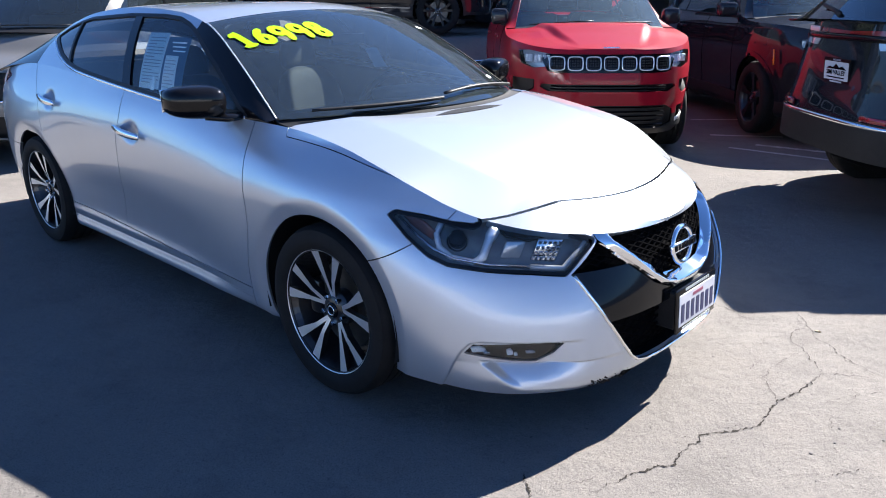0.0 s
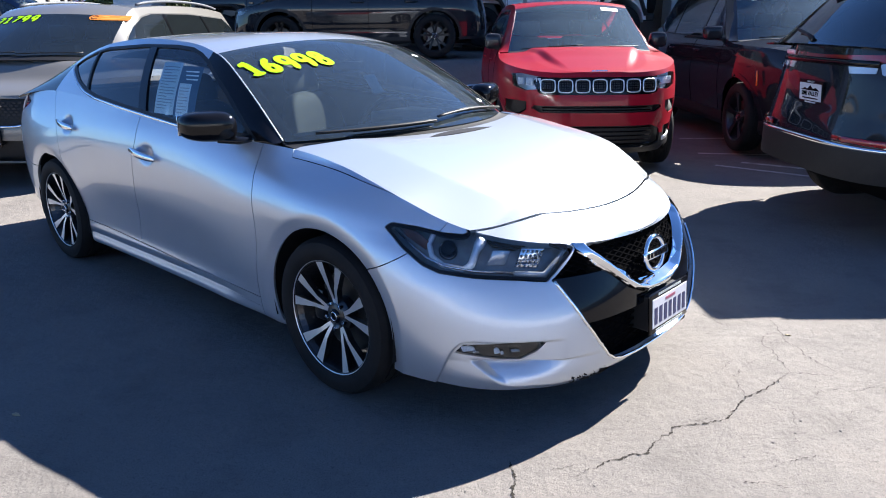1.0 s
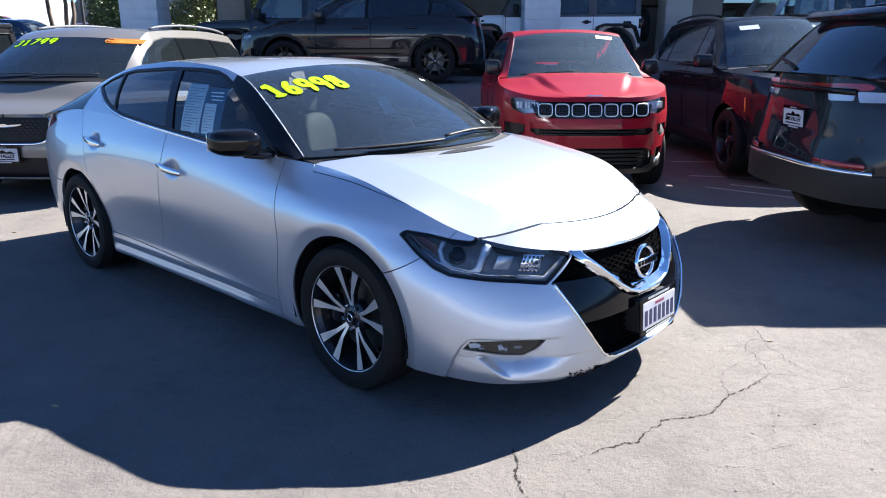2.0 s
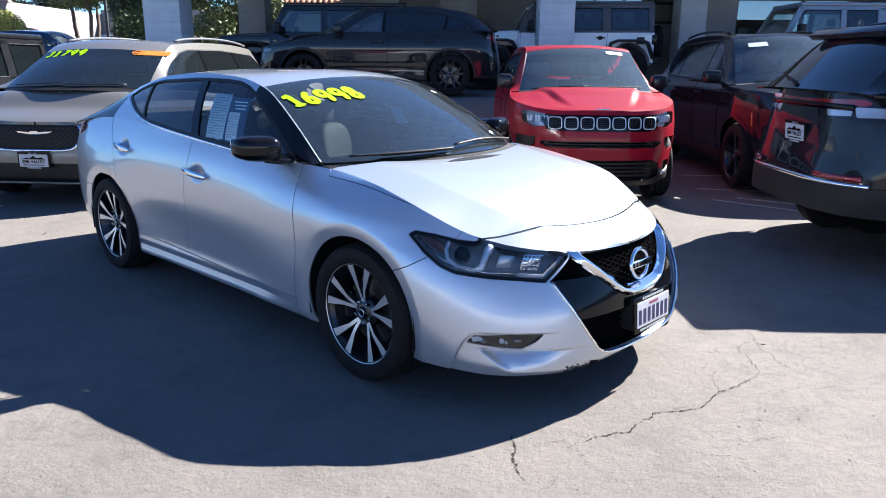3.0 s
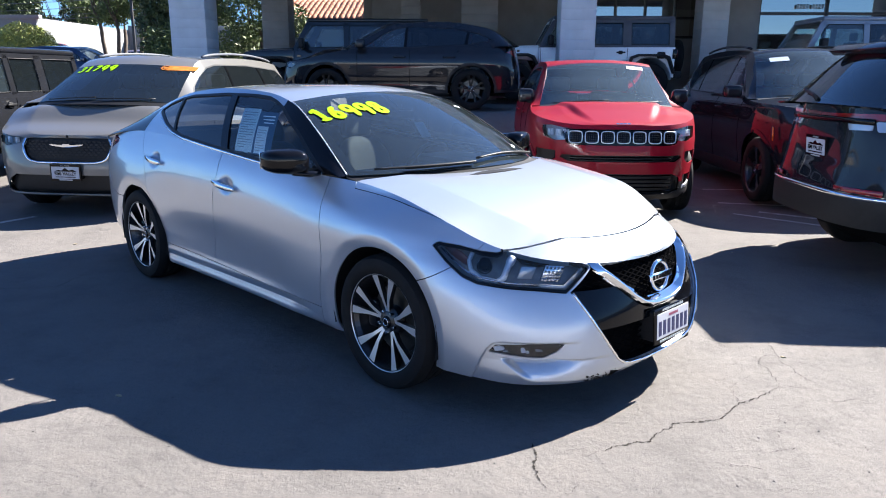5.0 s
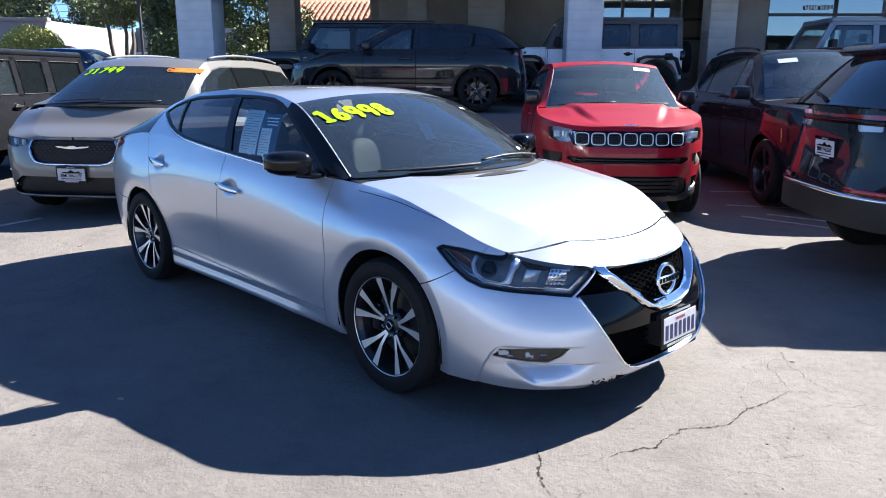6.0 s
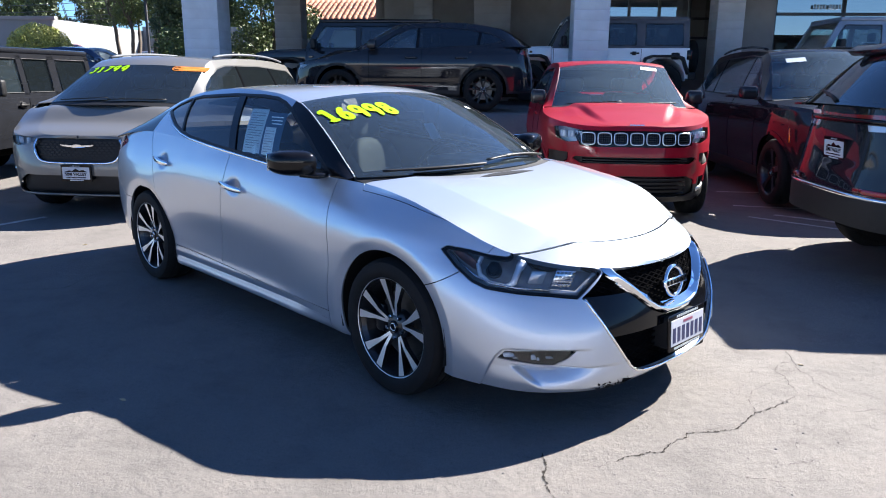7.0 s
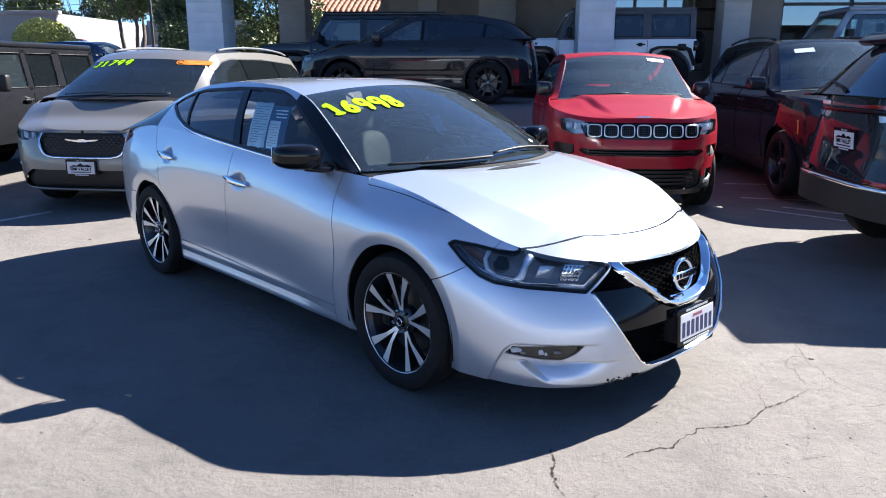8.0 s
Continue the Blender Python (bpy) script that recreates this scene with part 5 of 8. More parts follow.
    style["in"], style["out"] = 0.12, 0.26
    first = None
    for ax, az in HUBS:
        for sg in (-1, 1):
            rot = Matrix.Identity(4) if sg < 0 else Matrix.Rotation(math.pi, 4, "Z")
            wheel(car, Matrix.Translation((ax, sg * 0.788, az)) @ rot, 0.335, 0.245, 0.245, SATIN, style)
    # scrape on the chin
    sc = new("chin_scrape")
    sc.parent = bumper
    rnd = random.Random(4)
    bm = bmesh.new()
    for k in range(46):
        a = 0.33 + 0.17 * rnd.random()
        zz = 0.190 + 0.036 * rnd.random() ** 1.5 + 0.10 * max(0, 0.40 - a) * 1.1
        r_ = 0.0012 + 0.0035 * rnd.random() ** 2
        c = Vector((float(S.front_x(a, zz)) + 0.0008, -a, zz))
        n_ = 5
        vs = [bm.verts.new(c + Vector((0.25, -0.97, 0)).cross(Vector((0, 0, 1))) * (r_ * 2.2 * math.cos(t) * (0.6 + rnd.random())) + Vector((0.001, 0, r_ * math.sin(t) * (0.6 + rnd.random()))))
              for t in np.linspace(0, 2 * math.pi, n_ + 1)[:-1]]
        bm.faces.new(vs)
    part("scuff", bm, TRIM, sc, "black scuff marks where paint is gone")
    return car


mat_red_print = mat("red_script_print", (0.22, 0.05, 0.09), 0.5)
sedan = build_sedan()


# ---- the other vehicles ----
def hull(**k):
    """A Body from a few sizes: length, width, height, wheelbase, front overhang, hood and belt heights, cabin stations."""
    L, W, H, wb, fo = k["L"], k["W"], k["H"], k["wb"], k["fo"]
    h = W / 2
    xF = wb / 2 + fo
    xR = xF - L
    zn, zc, zbelt, zrear = k["zn"], k["zc"], k["zbelt"], k["zrear"]
    ws0, ws1, rf, gb = k["ws0"], k["ws1"], k["rf"], k["gb"]
    rw = k["rw"]
    low, mid = k.get("tuck", (0.955, 0.985))
    side = lambda s: spl((0.18, 0.86 * h * s), (0.30, low * h * s), (0.42, low * h * s), (0.62, mid * h * s), (0.82, 1.0 * h * s), (zc - 0.08, 0.975 * h * s), (zbelt, 0.935 * h * s), (zbelt + 0.25, 0.86 * h * s))
    return Body(
        xa=wb / 2 - k.get("cap", 0.15), xb=-wb / 2 + 0.05, n=k.get("n", 3.0), nt=k.get("nt", 3.6), xf=xF, xr=xR,
        nose=spl((0.2, xF - 0.12), (0.32, xF - 0.02), (0.5, xF), (zn - 0.18, xF - 0.02), (zn, xF - 0.07), (zn + 0.08, xF - 0.12)),
        tail=spl((0.25, xR + 0.08), (0.45, xR), (0.65, xR + 0.01), (0.9, xR + 0.06), (zrear, xR + 0.12)),
        secs=[(-wb / 2 - 0.6, side(0.965)), (-wb / 2, side(1.0)), (0, side(0.972)), (wb / 2, side(1.0)), (wb / 2 + 0.6, side(0.965))],
        zt=spl((xR, zrear), (-wb / 2, (zrear + zbelt) / 2), (0, zbelt), (ws0 - 0.1, zc + 0.01), (ws0 + 0.15, zc - (0.08 if k.get("short") else 0.02)), (xF - 0.45, zn + (0.11 if k.get("short") else 0.05)), (xF, zn - 0.01)),
        zb=spl((xR, k.get("zbr", 0.32)), (-wb / 2 - 0.42, k.get("zbr", 0.30)), (-wb / 2, 0.26), (0, 0.23), (wb / 2, 0.24), (xF, 0.24)),
        ry=spl((gb, rw + 0.10), (rf, rw + 0.02), ((rf + ws1) / 2, rw), (ws1, rw + 0.02), (ws0, k.get("wsw", 0.83) * h)),
        rz=spl((gb, zrear), (rf, H - k.get("rd", 0.09)), ((rf + ws1) / 2, H - 0.03), (ws1, H - 0.07), ((ws1 + ws0) / 2, (H - 0.07 + zc) / 2 + 0.03), (ws0, zc)),
        bow=spl((gb, -0.10), (rf, -0.06), (0, 0.0), (ws1, 0.09), (ws0, 0.24)),
        crown=spl((gb, 0.01), (rf, 0.03), (0, 0.03), (ws1, 0.05), (ws0, 0.03)),
        hood_c=spl((ws0, zc + 0.03), (ws0 + 0.22, zc - 0.01), (xF - 0.38, zn + 0.13), (xF - 0.14, zn + 0.05), (xF, zn - 0.01)) if k.get("short") else
        spl((ws0, zc + 0.04), (ws0 + 0.4, zc + 0.03), (xF - 0.5, zn + 0.09), (xF - 0.15, zn + 0.02), (xF, zn - 0.01)),
        deck_c=spl((xR, zrear), (xR + 0.3, zrear + 0.01)), bulge=0.015)


def vehicle(name, label, m, B, k, paint, dlo, dividers, face, style, head=None, tail=None, opens=(), clad=TRIM, res=1.0, roof_paint=None, rails=True, glassf=None):
    """A car built on hull B: painted shell, cladding, glass, wheels and lamps. opens: polygons (half-width, height) cut through the nose."""
    car = empty(name, label, "car")
    wb, W = k["wb"], k["W"]
    wr, ar = k["wr"], k["wr"] + 0.055
    arches = ((wb / 2, wr), (-wb / 2, wr))
    x, z = (lambda V: V[:, 0]), (lambda V: V[:, 2])

    def arch(V, r=ar):
        return r - np.minimum(np.hypot(V[:, 0] - wb / 2, V[:, 2] - wr), np.hypot(V[:, 0] + wb / 2, V[:, 2] - wr))

    def cut(M, *fs):
        for f in fs:
            M = clip(*M, f)
        return M
    nn = lambda a: max(8, int(a * res))
    U = np.concatenate([np.linspace(-3, -2, nn(50)), np.linspace(-2, -1, nn(90))[1:], np.linspace(-1, 1, nn(130))[1:-1], np.linspace(1, 2, nn(90)), np.linspace(2, 3, nn(50))[1:]])
    full = grid(B.lower(U[:, None], np.linspace(0, 1, nn(46))[None]))
    hd = (lambda V: sd_poly(V[:, 0] - np.abs(V[:, 1]), V[:, 2], head)) if head else None
    tl = (lambda V: sd_poly(-V[:, 0] - np.abs(V[:, 1]), V[:, 2], tail)) if tail else None
    fs = [lambda V: arch(V, ar + 0.05)]
    if hd:
        fs.append(lambda V: np.where(V[:, 0] > 0, -hd(V), -1))
    if tl:
        fs.append(lambda V: np.where(V[:, 0] < 0, -tl(V), -1))
    for poly in opens:
        fs.append(lambda V, poly=poly: np.where(V[:, 0] > 0.5, -sd_poly(np.abs(V[:, 1]), V[:, 2], poly), -1))
    low = k.get("clad_z", 0.38)
    body = skin("body", *cut(full, lambda V: low - z(V), *fs), paint, car, flip=True)
    skin("cladding", *cut(full, lambda V: z(V) - low, arch, *fs[1:]), clad, car, flip=True, label="lower body cladding")
    M = cut(full, lambda V: arch(V, ar), lambda V: -arch(V, ar + 0.05), lambda V: low - z(V))
    for sx in (-1, 1):
        for sg in (-1, 1):
            skin("arch_trim", *cut(M, lambda V: -sx * V[:, 0], lambda V: -sg * V[:, 1]), k.get("arch_mat", clad), car, flip=True, lift=0.006)
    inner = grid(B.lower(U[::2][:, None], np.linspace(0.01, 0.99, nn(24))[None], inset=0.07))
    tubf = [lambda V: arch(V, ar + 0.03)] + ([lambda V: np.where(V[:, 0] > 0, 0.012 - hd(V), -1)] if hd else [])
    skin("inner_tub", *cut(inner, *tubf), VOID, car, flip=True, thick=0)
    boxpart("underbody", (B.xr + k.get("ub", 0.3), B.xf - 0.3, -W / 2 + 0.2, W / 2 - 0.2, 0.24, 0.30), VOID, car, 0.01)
    if hd:
        lens = cut(full, lambda V: 0.5 - V[:, 0], hd)
        back = cut(inner, lambda V: 0.5 - V[:, 0], lambda V: hd(V) - 0.02)
        for sg in (-1, 1):
            hl = new("head_lamp")
            hl.parent = car
            skin("lens", *clip(*lens, lambda V: -sg * V[:, 1]), LENS, hl, flip=True, thick=0)
            skin("housing", *clip(*back, lambda V: -sg * V[:, 1]), LAMPLIGHT, hl, flip=True, thick=0)
            qc = sum(p[0] for p in head) / len(head)
            zc_ = sum(p[1] for p in head) / len(head)
            ay = np.linspace(0.2, W / 2, 300)
            for dq in (-0.10, 0.05, 0.17):
                xx = B.front_x(ay, zc_) - 0.05
                i = int(np.argmin(np.abs(xx - ay - qc - dq)))
                bm = bmesh.new()
                for j in range(4):
                    box(bm, -0.036 + 0.018 * j, -0.021 + 0.018 * j, -0.012 - 0.004 * (j % 2), 0.012, -0.034, 0.034, 0.005, 1)
                bmesh.ops.transform(bm, matrix=Matrix.Translation((float(xx[i]), sg * float(ay[i]), zc_)) @ Vector((0, -1, 0)).rotation_difference(Vector((0.8, sg * 0.6, 0)).normalized()).to_matrix().to_4x4(), verts=bm.verts)
                part("reflector", bm, LAMPGUIDE, hl, smooth=40)
    if tl:
        lamps = cut(full, lambda V: V[:, 0] + 0.5, tl)
        for sg in (-1, 1):
            skin("tail_lamp", *clip(*lamps, lambda V: -sg * V[:, 1]), REDLENS, car, flip=True, thick=0.02)
    ws0, ws1, rf, gb = k["ws0"], k["ws1"], k["rf"], k["gb"]
    Hd = B.lid(np.linspace(0, 1.3, nn(110))[:, None], np.linspace(-1, 1, nn(121))[None], B.hood_c, 0.66, 0.80)
    if "relief" in k:
        Hd[..., 2] += k["relief"](Hd[..., 0], np.abs(Hd[..., 1]))
    skin("hood", *cut(grid(Hd), lambda V: ws0 + 0.06 + 0.20 * (1 - (np.abs(V[:, 1]) / (W / 2)) ** 2) - V[:, 0]), paint, car, thick=0.02)
    # cabin
    G = grid(B.side(np.linspace(gb, ws0 - 0.001, nn(150))[:, None], np.linspace(0, 1, nn(40))[None]))
    dl = lambda V: sd_poly(V[:, 0], V[:, 2], dlo)
    for mir in (False, True):
        skin("cabin_side", *cut(G, lambda V: -dl(V)), k.get("side_paint", paint), car, flip=False, mirror=mir)
        inn = cut(G, lambda V: dl(V) + 0.012)
        skin("window_seal", *cut(G, dl, lambda V: -0.014 - dl(V)), k.get("seal", TRIM), car, flip=False, mirror=mir)
        edges = [9.0] + [d[0] for d in dividers] + [-9.0]
        for i in range(len(edges) - 1):
            def lim(j):
                if j == 0 or j == len(edges) - 1:
                    return lambda V: np.full(len(V), edges[j])
                return lambda V: edges[j] - dividers[j - 1][1] * (V[:, 2] - k["zbelt"])
            hi, lo = lim(i), lim(i + 1)
            M = cut(inn, lambda V: V[:, 0] - hi(V) + 0.025, lambda V: lo(V) + 0.025 - V[:, 0])
            if len(M[0]):
                skin("side_window", *M, (glassf or CARGLASS) if i == 0 else PRIVACY, car, flip=False, mirror=mir, thick=0, lift=-0.004)
        for xd, sl in dividers:
            M = cut(inn, lambda V: np.abs(V[:, 0] - xd + sl * (V[:, 2] - k["zbelt"])) - 0.026)
            if len(M[0]):
                skin("window_pillar", *M, GLOSSB, car, flip=False, mirror=mir, lift=0.001)
        sg = 1 if mir else -1
        mo, mw = k.get("mo", 0.05), k.get("mw", 0.11)
        mx, mz = ws0 - 0.24, k["zbelt"] + 0.09
        if k.get("mirrors", True):
            mr = new("door_mirror")
            mr.parent = car
            bm = bmesh.new()
            box(bm, mx - 0.09, mx + 0.07, sg * (W / 2 + mo) - mw, sg * (W / 2 + mo) + mw, mz - 0.08, mz + 0.08, 0.045, 3)
            part("mirror_cap", bm, k.get("mirror", BLACKP), mr, smooth=60)
            bm = bmesh.new()
            box(bm, mx - 0.04, mx + 0.05, sg * (W / 2 - 0.1) - 0.08, sg * (W / 2 - 0.1) + 0.08, mz - 0.09, mz - 0.05, 0.015)
            part("mirror_arm", bm, TRIM, mr, smooth=60)
        for hx in k.get("handles", ()):
            hz = k["zbelt"] - 0.13
            bm = bmesh.new()
            w0 = float(B.hw(hx, hz)) + 0.02
            tube(bm, [(hx - 0.11, sg * (w0 - 0.02), hz), (hx - 0.08, sg * w0, hz), (hx + 0.08, sg * w0, hz), (hx + 0.11, sg * (w0 - 0.02), hz)], 0.017, 8, (0.6, 1))
            part("door_handle", bm, k.get("handle_mat", paint), car, smooth=60)
        for cx in k.get("cuts", ()):
            zz = np.linspace(low, float(B.zt(cx)), 12)
            bm = bmesh.new()
            tube(bm, [(cx + 0.10 * max(0, (0.6 - c)) * (1 if cx < -0.5 else 0), sg * (float(B.hw(cx, c)) + 0.0005), c) for c in zz], 0.004, 4)
            part("door_gap", bm, VOID, car)
        if rails:
            xs = np.linspace(rf + 0.15, ws1 - 0.1, 16)
            bm = bmesh.new()
            lift = 0.045 * np.sin(np.pi * np.linspace(0.02, 0.98, 16)) ** 0.3
            tube(bm, [(a, sg * (float(B.ry(a)) - 0.02), float(B.rz(a)) + 0.012 + float(l)) for a, l in zip(xs, lift)], 0.016, 8)
            part("roof_rail", bm, k.get("rail_mat", TRIM), car, smooth=60)
    T = lambda a, b: grid(B.top(np.linspace(a, b, nn(50))[:, None], np.linspace(-1, 1, nn(51))[None]))
    head_ = ws1 + k.get("header", 0.11)
    skin("roof", *T(head_, rf), roof_paint or paint, car, thick=0.02)
    skin("windscreen", *T(ws0, head_ + 0.004), glassf or CARGLASS, car, thick=0)
    skin("rear_glass", *T(rf - 0.01, gb), PRIVACY, car, thick=0)
    p = np.linspace(-1, 1, 31)
    rows = []
    for dx, dz in ((0.0, 0.003), (0.03, -0.015), (0.08, -0.04)) if k.get("short") else ((0.0, 0.003), (0.06, -0.012), (0.30, -0.03)):
        q = B.top(np.full(31, ws0 - 0.015), p)
        rows.append(np.stack([q[:, 0] + dx, q[:, 1], q[:, 2] + dz - 0.006], -1))
    skin("cowl_panel", *grid(np.stack(rows)), TRIM, car, flip=True, thick=0.01)
    for y0, y1 in ((-0.62, 0.0), (0.02, 0.62)):
        pts = []
        for yy in np.linspace(y0, y1, 9):
            xr = ws0 - 0.015 - 0.025 * (yy - y0) / (y1 - y0)
            q = B.top(xr, -yy / float(B.ry(xr)))
            pts.append((q[0] + 0.012, q[1], q[2] + 0.012))
        bm = bmesh.new()
        tube(bm, pts, 0.006, 6)
        part("wiper", bm, TRIM, car, smooth=60)
    # inside
    cab = new("interior")
    cab.parent = car
    zc = k["zc"]
    part("dashboard", prism([(ws0 + 0.10, zc - 0.04), (ws0 - 0.45, zc - 0.05), (ws0 - 0.5, zc - 0.2), (ws0 - 0.35, zc - 0.5), (ws0 + 0.10, zc - 0.5)], -W / 2 + 0.2, W / 2 - 0.2, "y", 0.02), DASH, cab)
    boxpart("cabin_floor", (gb + 0.2, ws0, -W / 2 + 0.18, W / 2 - 0.18, 0.42, 0.46), VOID, cab, 0.01)
    for sx in (ws0 - 1.25, ws0 - 2.1):
        for yy in (-0.38, 0.38):
            bm = bmesh.new()
            box(bm, sx - 0.12, sx + 0.04, yy - 0.24, yy + 0.24, zc - 0.55, zc + 0.12, 0.05, 2)
            box(bm, sx - 0.14, sx - 0.02, yy - 0.13, yy + 0.13, zc + 0.14, zc + 0.32, 0.04, 2)
            part("seat", bm, DASH, cab, smooth=60)
    for ax, az in arches:
        for sg in (-1, 1):
            rot = Matrix.Identity(4) if sg < 0 else Matrix.Rotation(math.pi, 4, "Z")
            wheel(car, Matrix.Translation((ax, sg * (W / 2 - 0.145), az)) @ rot, wr, 0.235, wr - 0.115, face, style, seg=36)
    car.matrix_world = m
    return car


def dealer_plate(car, m, words=True):
    """A white dealer plate in a black frame; m's x axis is its normal."""
    pl = new("dealer_plate")
    pl.parent = car
    def add(nm, dims, mt, lab=""):
        bm = bmesh.new()
        box(bm, *dims)
        bmesh.ops.transform(bm, matrix=m, verts=bm.verts)
        return part(nm, bm, mt, pl, lab)
    add("plate_frame", (-0.012, 0.0, -0.165, 0.165, -0.085, 0.085), GLOSSB)
    add("plate_face", (0.0, 0.003, -0.150, 0.150, -0.062, 0.062), PLATEW, "white dealer plate with black lettering")
    bm = bmesh.new()
    vs = [bm.verts.new((0.0045, a, b)) for a, b in ((-0.13, 0.012), (-0.07, 0.03), (-0.04, 0.022), (0.0, 0.05), (0.04, 0.025), (0.08, 0.036), (0.13, 0.012))]
    bm.faces.new(vs)
    box(bm, 0.003, 0.0045, -0.11, 0.11, -0.048, -0.040)
    bmesh.ops.transform(bm, matrix=m, verts=bm.verts)
    part("plate_picture", bm, GLOSSB, pl)
    tm = m @ Matrix.Translation((0.0045, 0, -0.012)) @ Matrix(((0, 0, 1, 0), (1, 0, 0, 0), (0, 1, 0, 0), (0, 0, 0, 1)))
    text_mesh("plate_word", "SIMI VALLEY", 0.044, tm, GLOSSB, pl, bold=0.0012, depth=0.0005)
    tm = m @ Matrix.Translation((0.001, 0, 0.073)) @ Matrix(((0, 0, 1, 0), (1, 0, 0, 0), (0, 1, 0, 0), (0, 0, 0, 1)))
    text_mesh("frame_word", "SIMI VALLEY", 0.018, tm, PLATEW, pl, depth=0.0005)
    add("frame_lettering", (0.0, 0.0012, -0.075, 0.075, -0.079, -0.069), PLATEW)
    return pl


STY10 = dict(n=5, twin=True, wi=0.014, wo=0.022)
STY10["in"], STY10["out"] = 0.14, 0.24
STY5 = dict(n=5, wi=0.022, wo=0.045)


def band_on_nose(B, poly, inset, material, parent, name, thick=0.01, lift=0.0, label="", side=0):
    M = grid(B.lower(np.linspace(-0.8, 0.8, 140)[:, None], np.linspace(0.02, 1, 60)[None], inset=inset))
    M = clip(*M, lambda V: sd_poly(np.abs(V[:, 1]), V[:, 2], poly))
    if side:
        M = clip(*M, lambda V: -side * V[:, 1])
    return skin(name, *M, material, parent, flip=True, thick=thick, lift=lift, label=label)


# red compact SUV
def build_red():
    k = dict(L=4.40, W=1.82, H=1.685, wb=2.636, fo=0.88, zn=1.00, zc=1.14, zbelt=1.16, zrear=1.20, ws0=1.0, ws1=0.26, rf=-1.75, gb=-2.05, rw=0.60, n=3.0, wr=0.355,
             arch_mat=REDP, clad_z=0.42, handles=(0.0, -0.9), cuts=(0.85, -0.25), mirror=BLACKP, cap=0.2, mo=-0.01, mw=0.09)
    st = lambda t: np.clip(t, 0, 1) ** 2 * (3 - 2 * np.clip(t, 0, 1))

    def relief(x, ay):
        """Raised middle of the hood with a crisp step on either side, and a hollow outboard of it."""
        f = np.clip((x - 1.05) / 0.95, 0, 1)
        edge = 0.60 - 0.30 * f
        fade = st((2.10 - x) / 0.45)
        return (0.024 * st((edge + 0.03 - ay) / 0.07) - 0.010 * st((ay - edge) / 0.05) * st((0.84 - ay) / 0.22)) * fade
    k["relief"] = relief
    B = hull(**k)
    HEADP = [(0.98, 0.975), (1.20, 0.985), (1.56, 0.955), (1.60, 0.85), (1.30, 0.83), (1.06, 0.865)]
    GRI = [(-0.2, 0.955), (0.56, 0.955), (0.60, 0.91), (0.56, 0.81), (0.50, 0.795), (-0.2, 0.795)]
    SLOT = [(-0.2, 0.695), (0.60, 0.695), (0.62, 0.67), (0.55, 0.63), (-0.2, 0.63)]
    LOW = [(-0.2, 0.51), (0.52, 0.51), (0.62, 0.46), (0.62, 0.34), (0.50, 0.30), (-0.2, 0.30)]
    CORN = [(0.66, 0.73), (0.84, 0.73), (0.84, 0.61), (0.72, 0.60), (0.66, 0.65)]
    LOWC = [(0.66, 0.49), (0.84, 0.49), (0.84, 0.36), (0.66, 0.33)]
    DLOP = [(0.72, 1.17), (-0.3, 1.18), (-1.55, 1.23), (-1.90, 1.32), (-1.60, 1.52), (-1.1, 1.58), (-0.3, 1.60), (0.15, 1.57), (0.42, 1.42)]
    car = vehicle("compact_suv", "bright red compact SUV parked nose out on asphalt", pose(-1.443, 5.018, 0.03, 0, 0, -47.3), B, k, REDP, DLOP,
                  ((-0.12, 0.10), (-1.12, 0.25)), DARKRIM, STY10, HEADP, None, (GRI, SLOT, LOW, CORN, LOWC), rails=False)
    car["label"] = "bright red compact SUV parked nose out on asphalt"
    gr = new("grille")
    gr.parent = car
    band_on_nose(B, GRI, 0.025, GLOSSB, gr, "grille_panel", 0.0)
    for k_ in range(7):
        yy = (k_ - 3) * 0.158
        zc_ = 0.875
        bm = bmesh.new()
        ring = rounded([(-0.060, -0.058), (0.060, -0.058), (0.066, 0.0), (0.060, 0.058), (-0.060, 0.058), (-0.066, 0.0)], times=2)
        pts = [(float(B.front_x(abs(yy + a), zc_ + b)) - 0.004, yy + a, zc_ + b) for a, b in ring]
        tube(bm, pts, 0.0062, 6, closed=True)
        part("slot_ring", bm, SATIN, gr, smooth=60)
        bm = bmesh.new()
        for i in range(5):
            for j in range(5):
                a, b = -0.044 + 0.022 * i, -0.044 + 0.022 * j
                xx = float(B.front_x(abs(yy + a), zc_ + b)) - 0.022
                box(bm, xx, xx + 0.006, yy + a - 0.006, yy + a + 0.006, zc_ + b - 0.006, zc_ + b + 0.006)
        part("slot_mesh", bm, TRIM, gr)
    for poly, nm in ((SLOT, "upper_intake"), (LOW, "lower_intake")):
        band_on_nose(B, poly, 0.045, TRIM, car, nm, 0.0)
    for sg in (-1, 1):
        for poly, nm in ((CORN, "corner_intake"), (LOWC, "corner_trim")):
            band_on_nose(B, poly, 0.045, TRIM, car, nm, 0.0, side=sg)
    bm = bmesh.new()
    for zz in (0.33, 0.37, 0.41, 0.45, 0.49, 0.65, 0.675):
        tube(bm, [(float(B.front_x(abs(yy), zz)) - 0.035, yy, zz) for yy in np.linspace(-0.52, 0.52, 15)], 0.006, 4)
    part("intake_slats", bm, GLOSSB, car)
    for sg in (-1, 1):
        bm = bmesh.new()
        tube(bm, [(float(B.front_x(yy, 0.375 + 0.02 * i)) + 0.004, sg * yy, 0.36 + 0.012 * i) for i, yy in enumerate((0.66, 0.72, 0.78, 0.83))], 0.022, 8, (0.4, 1))
        part("bumper_accent", bm, SATIN, car, smooth=60)
    # hood badge as plain bars
    bm = bmesh.new()
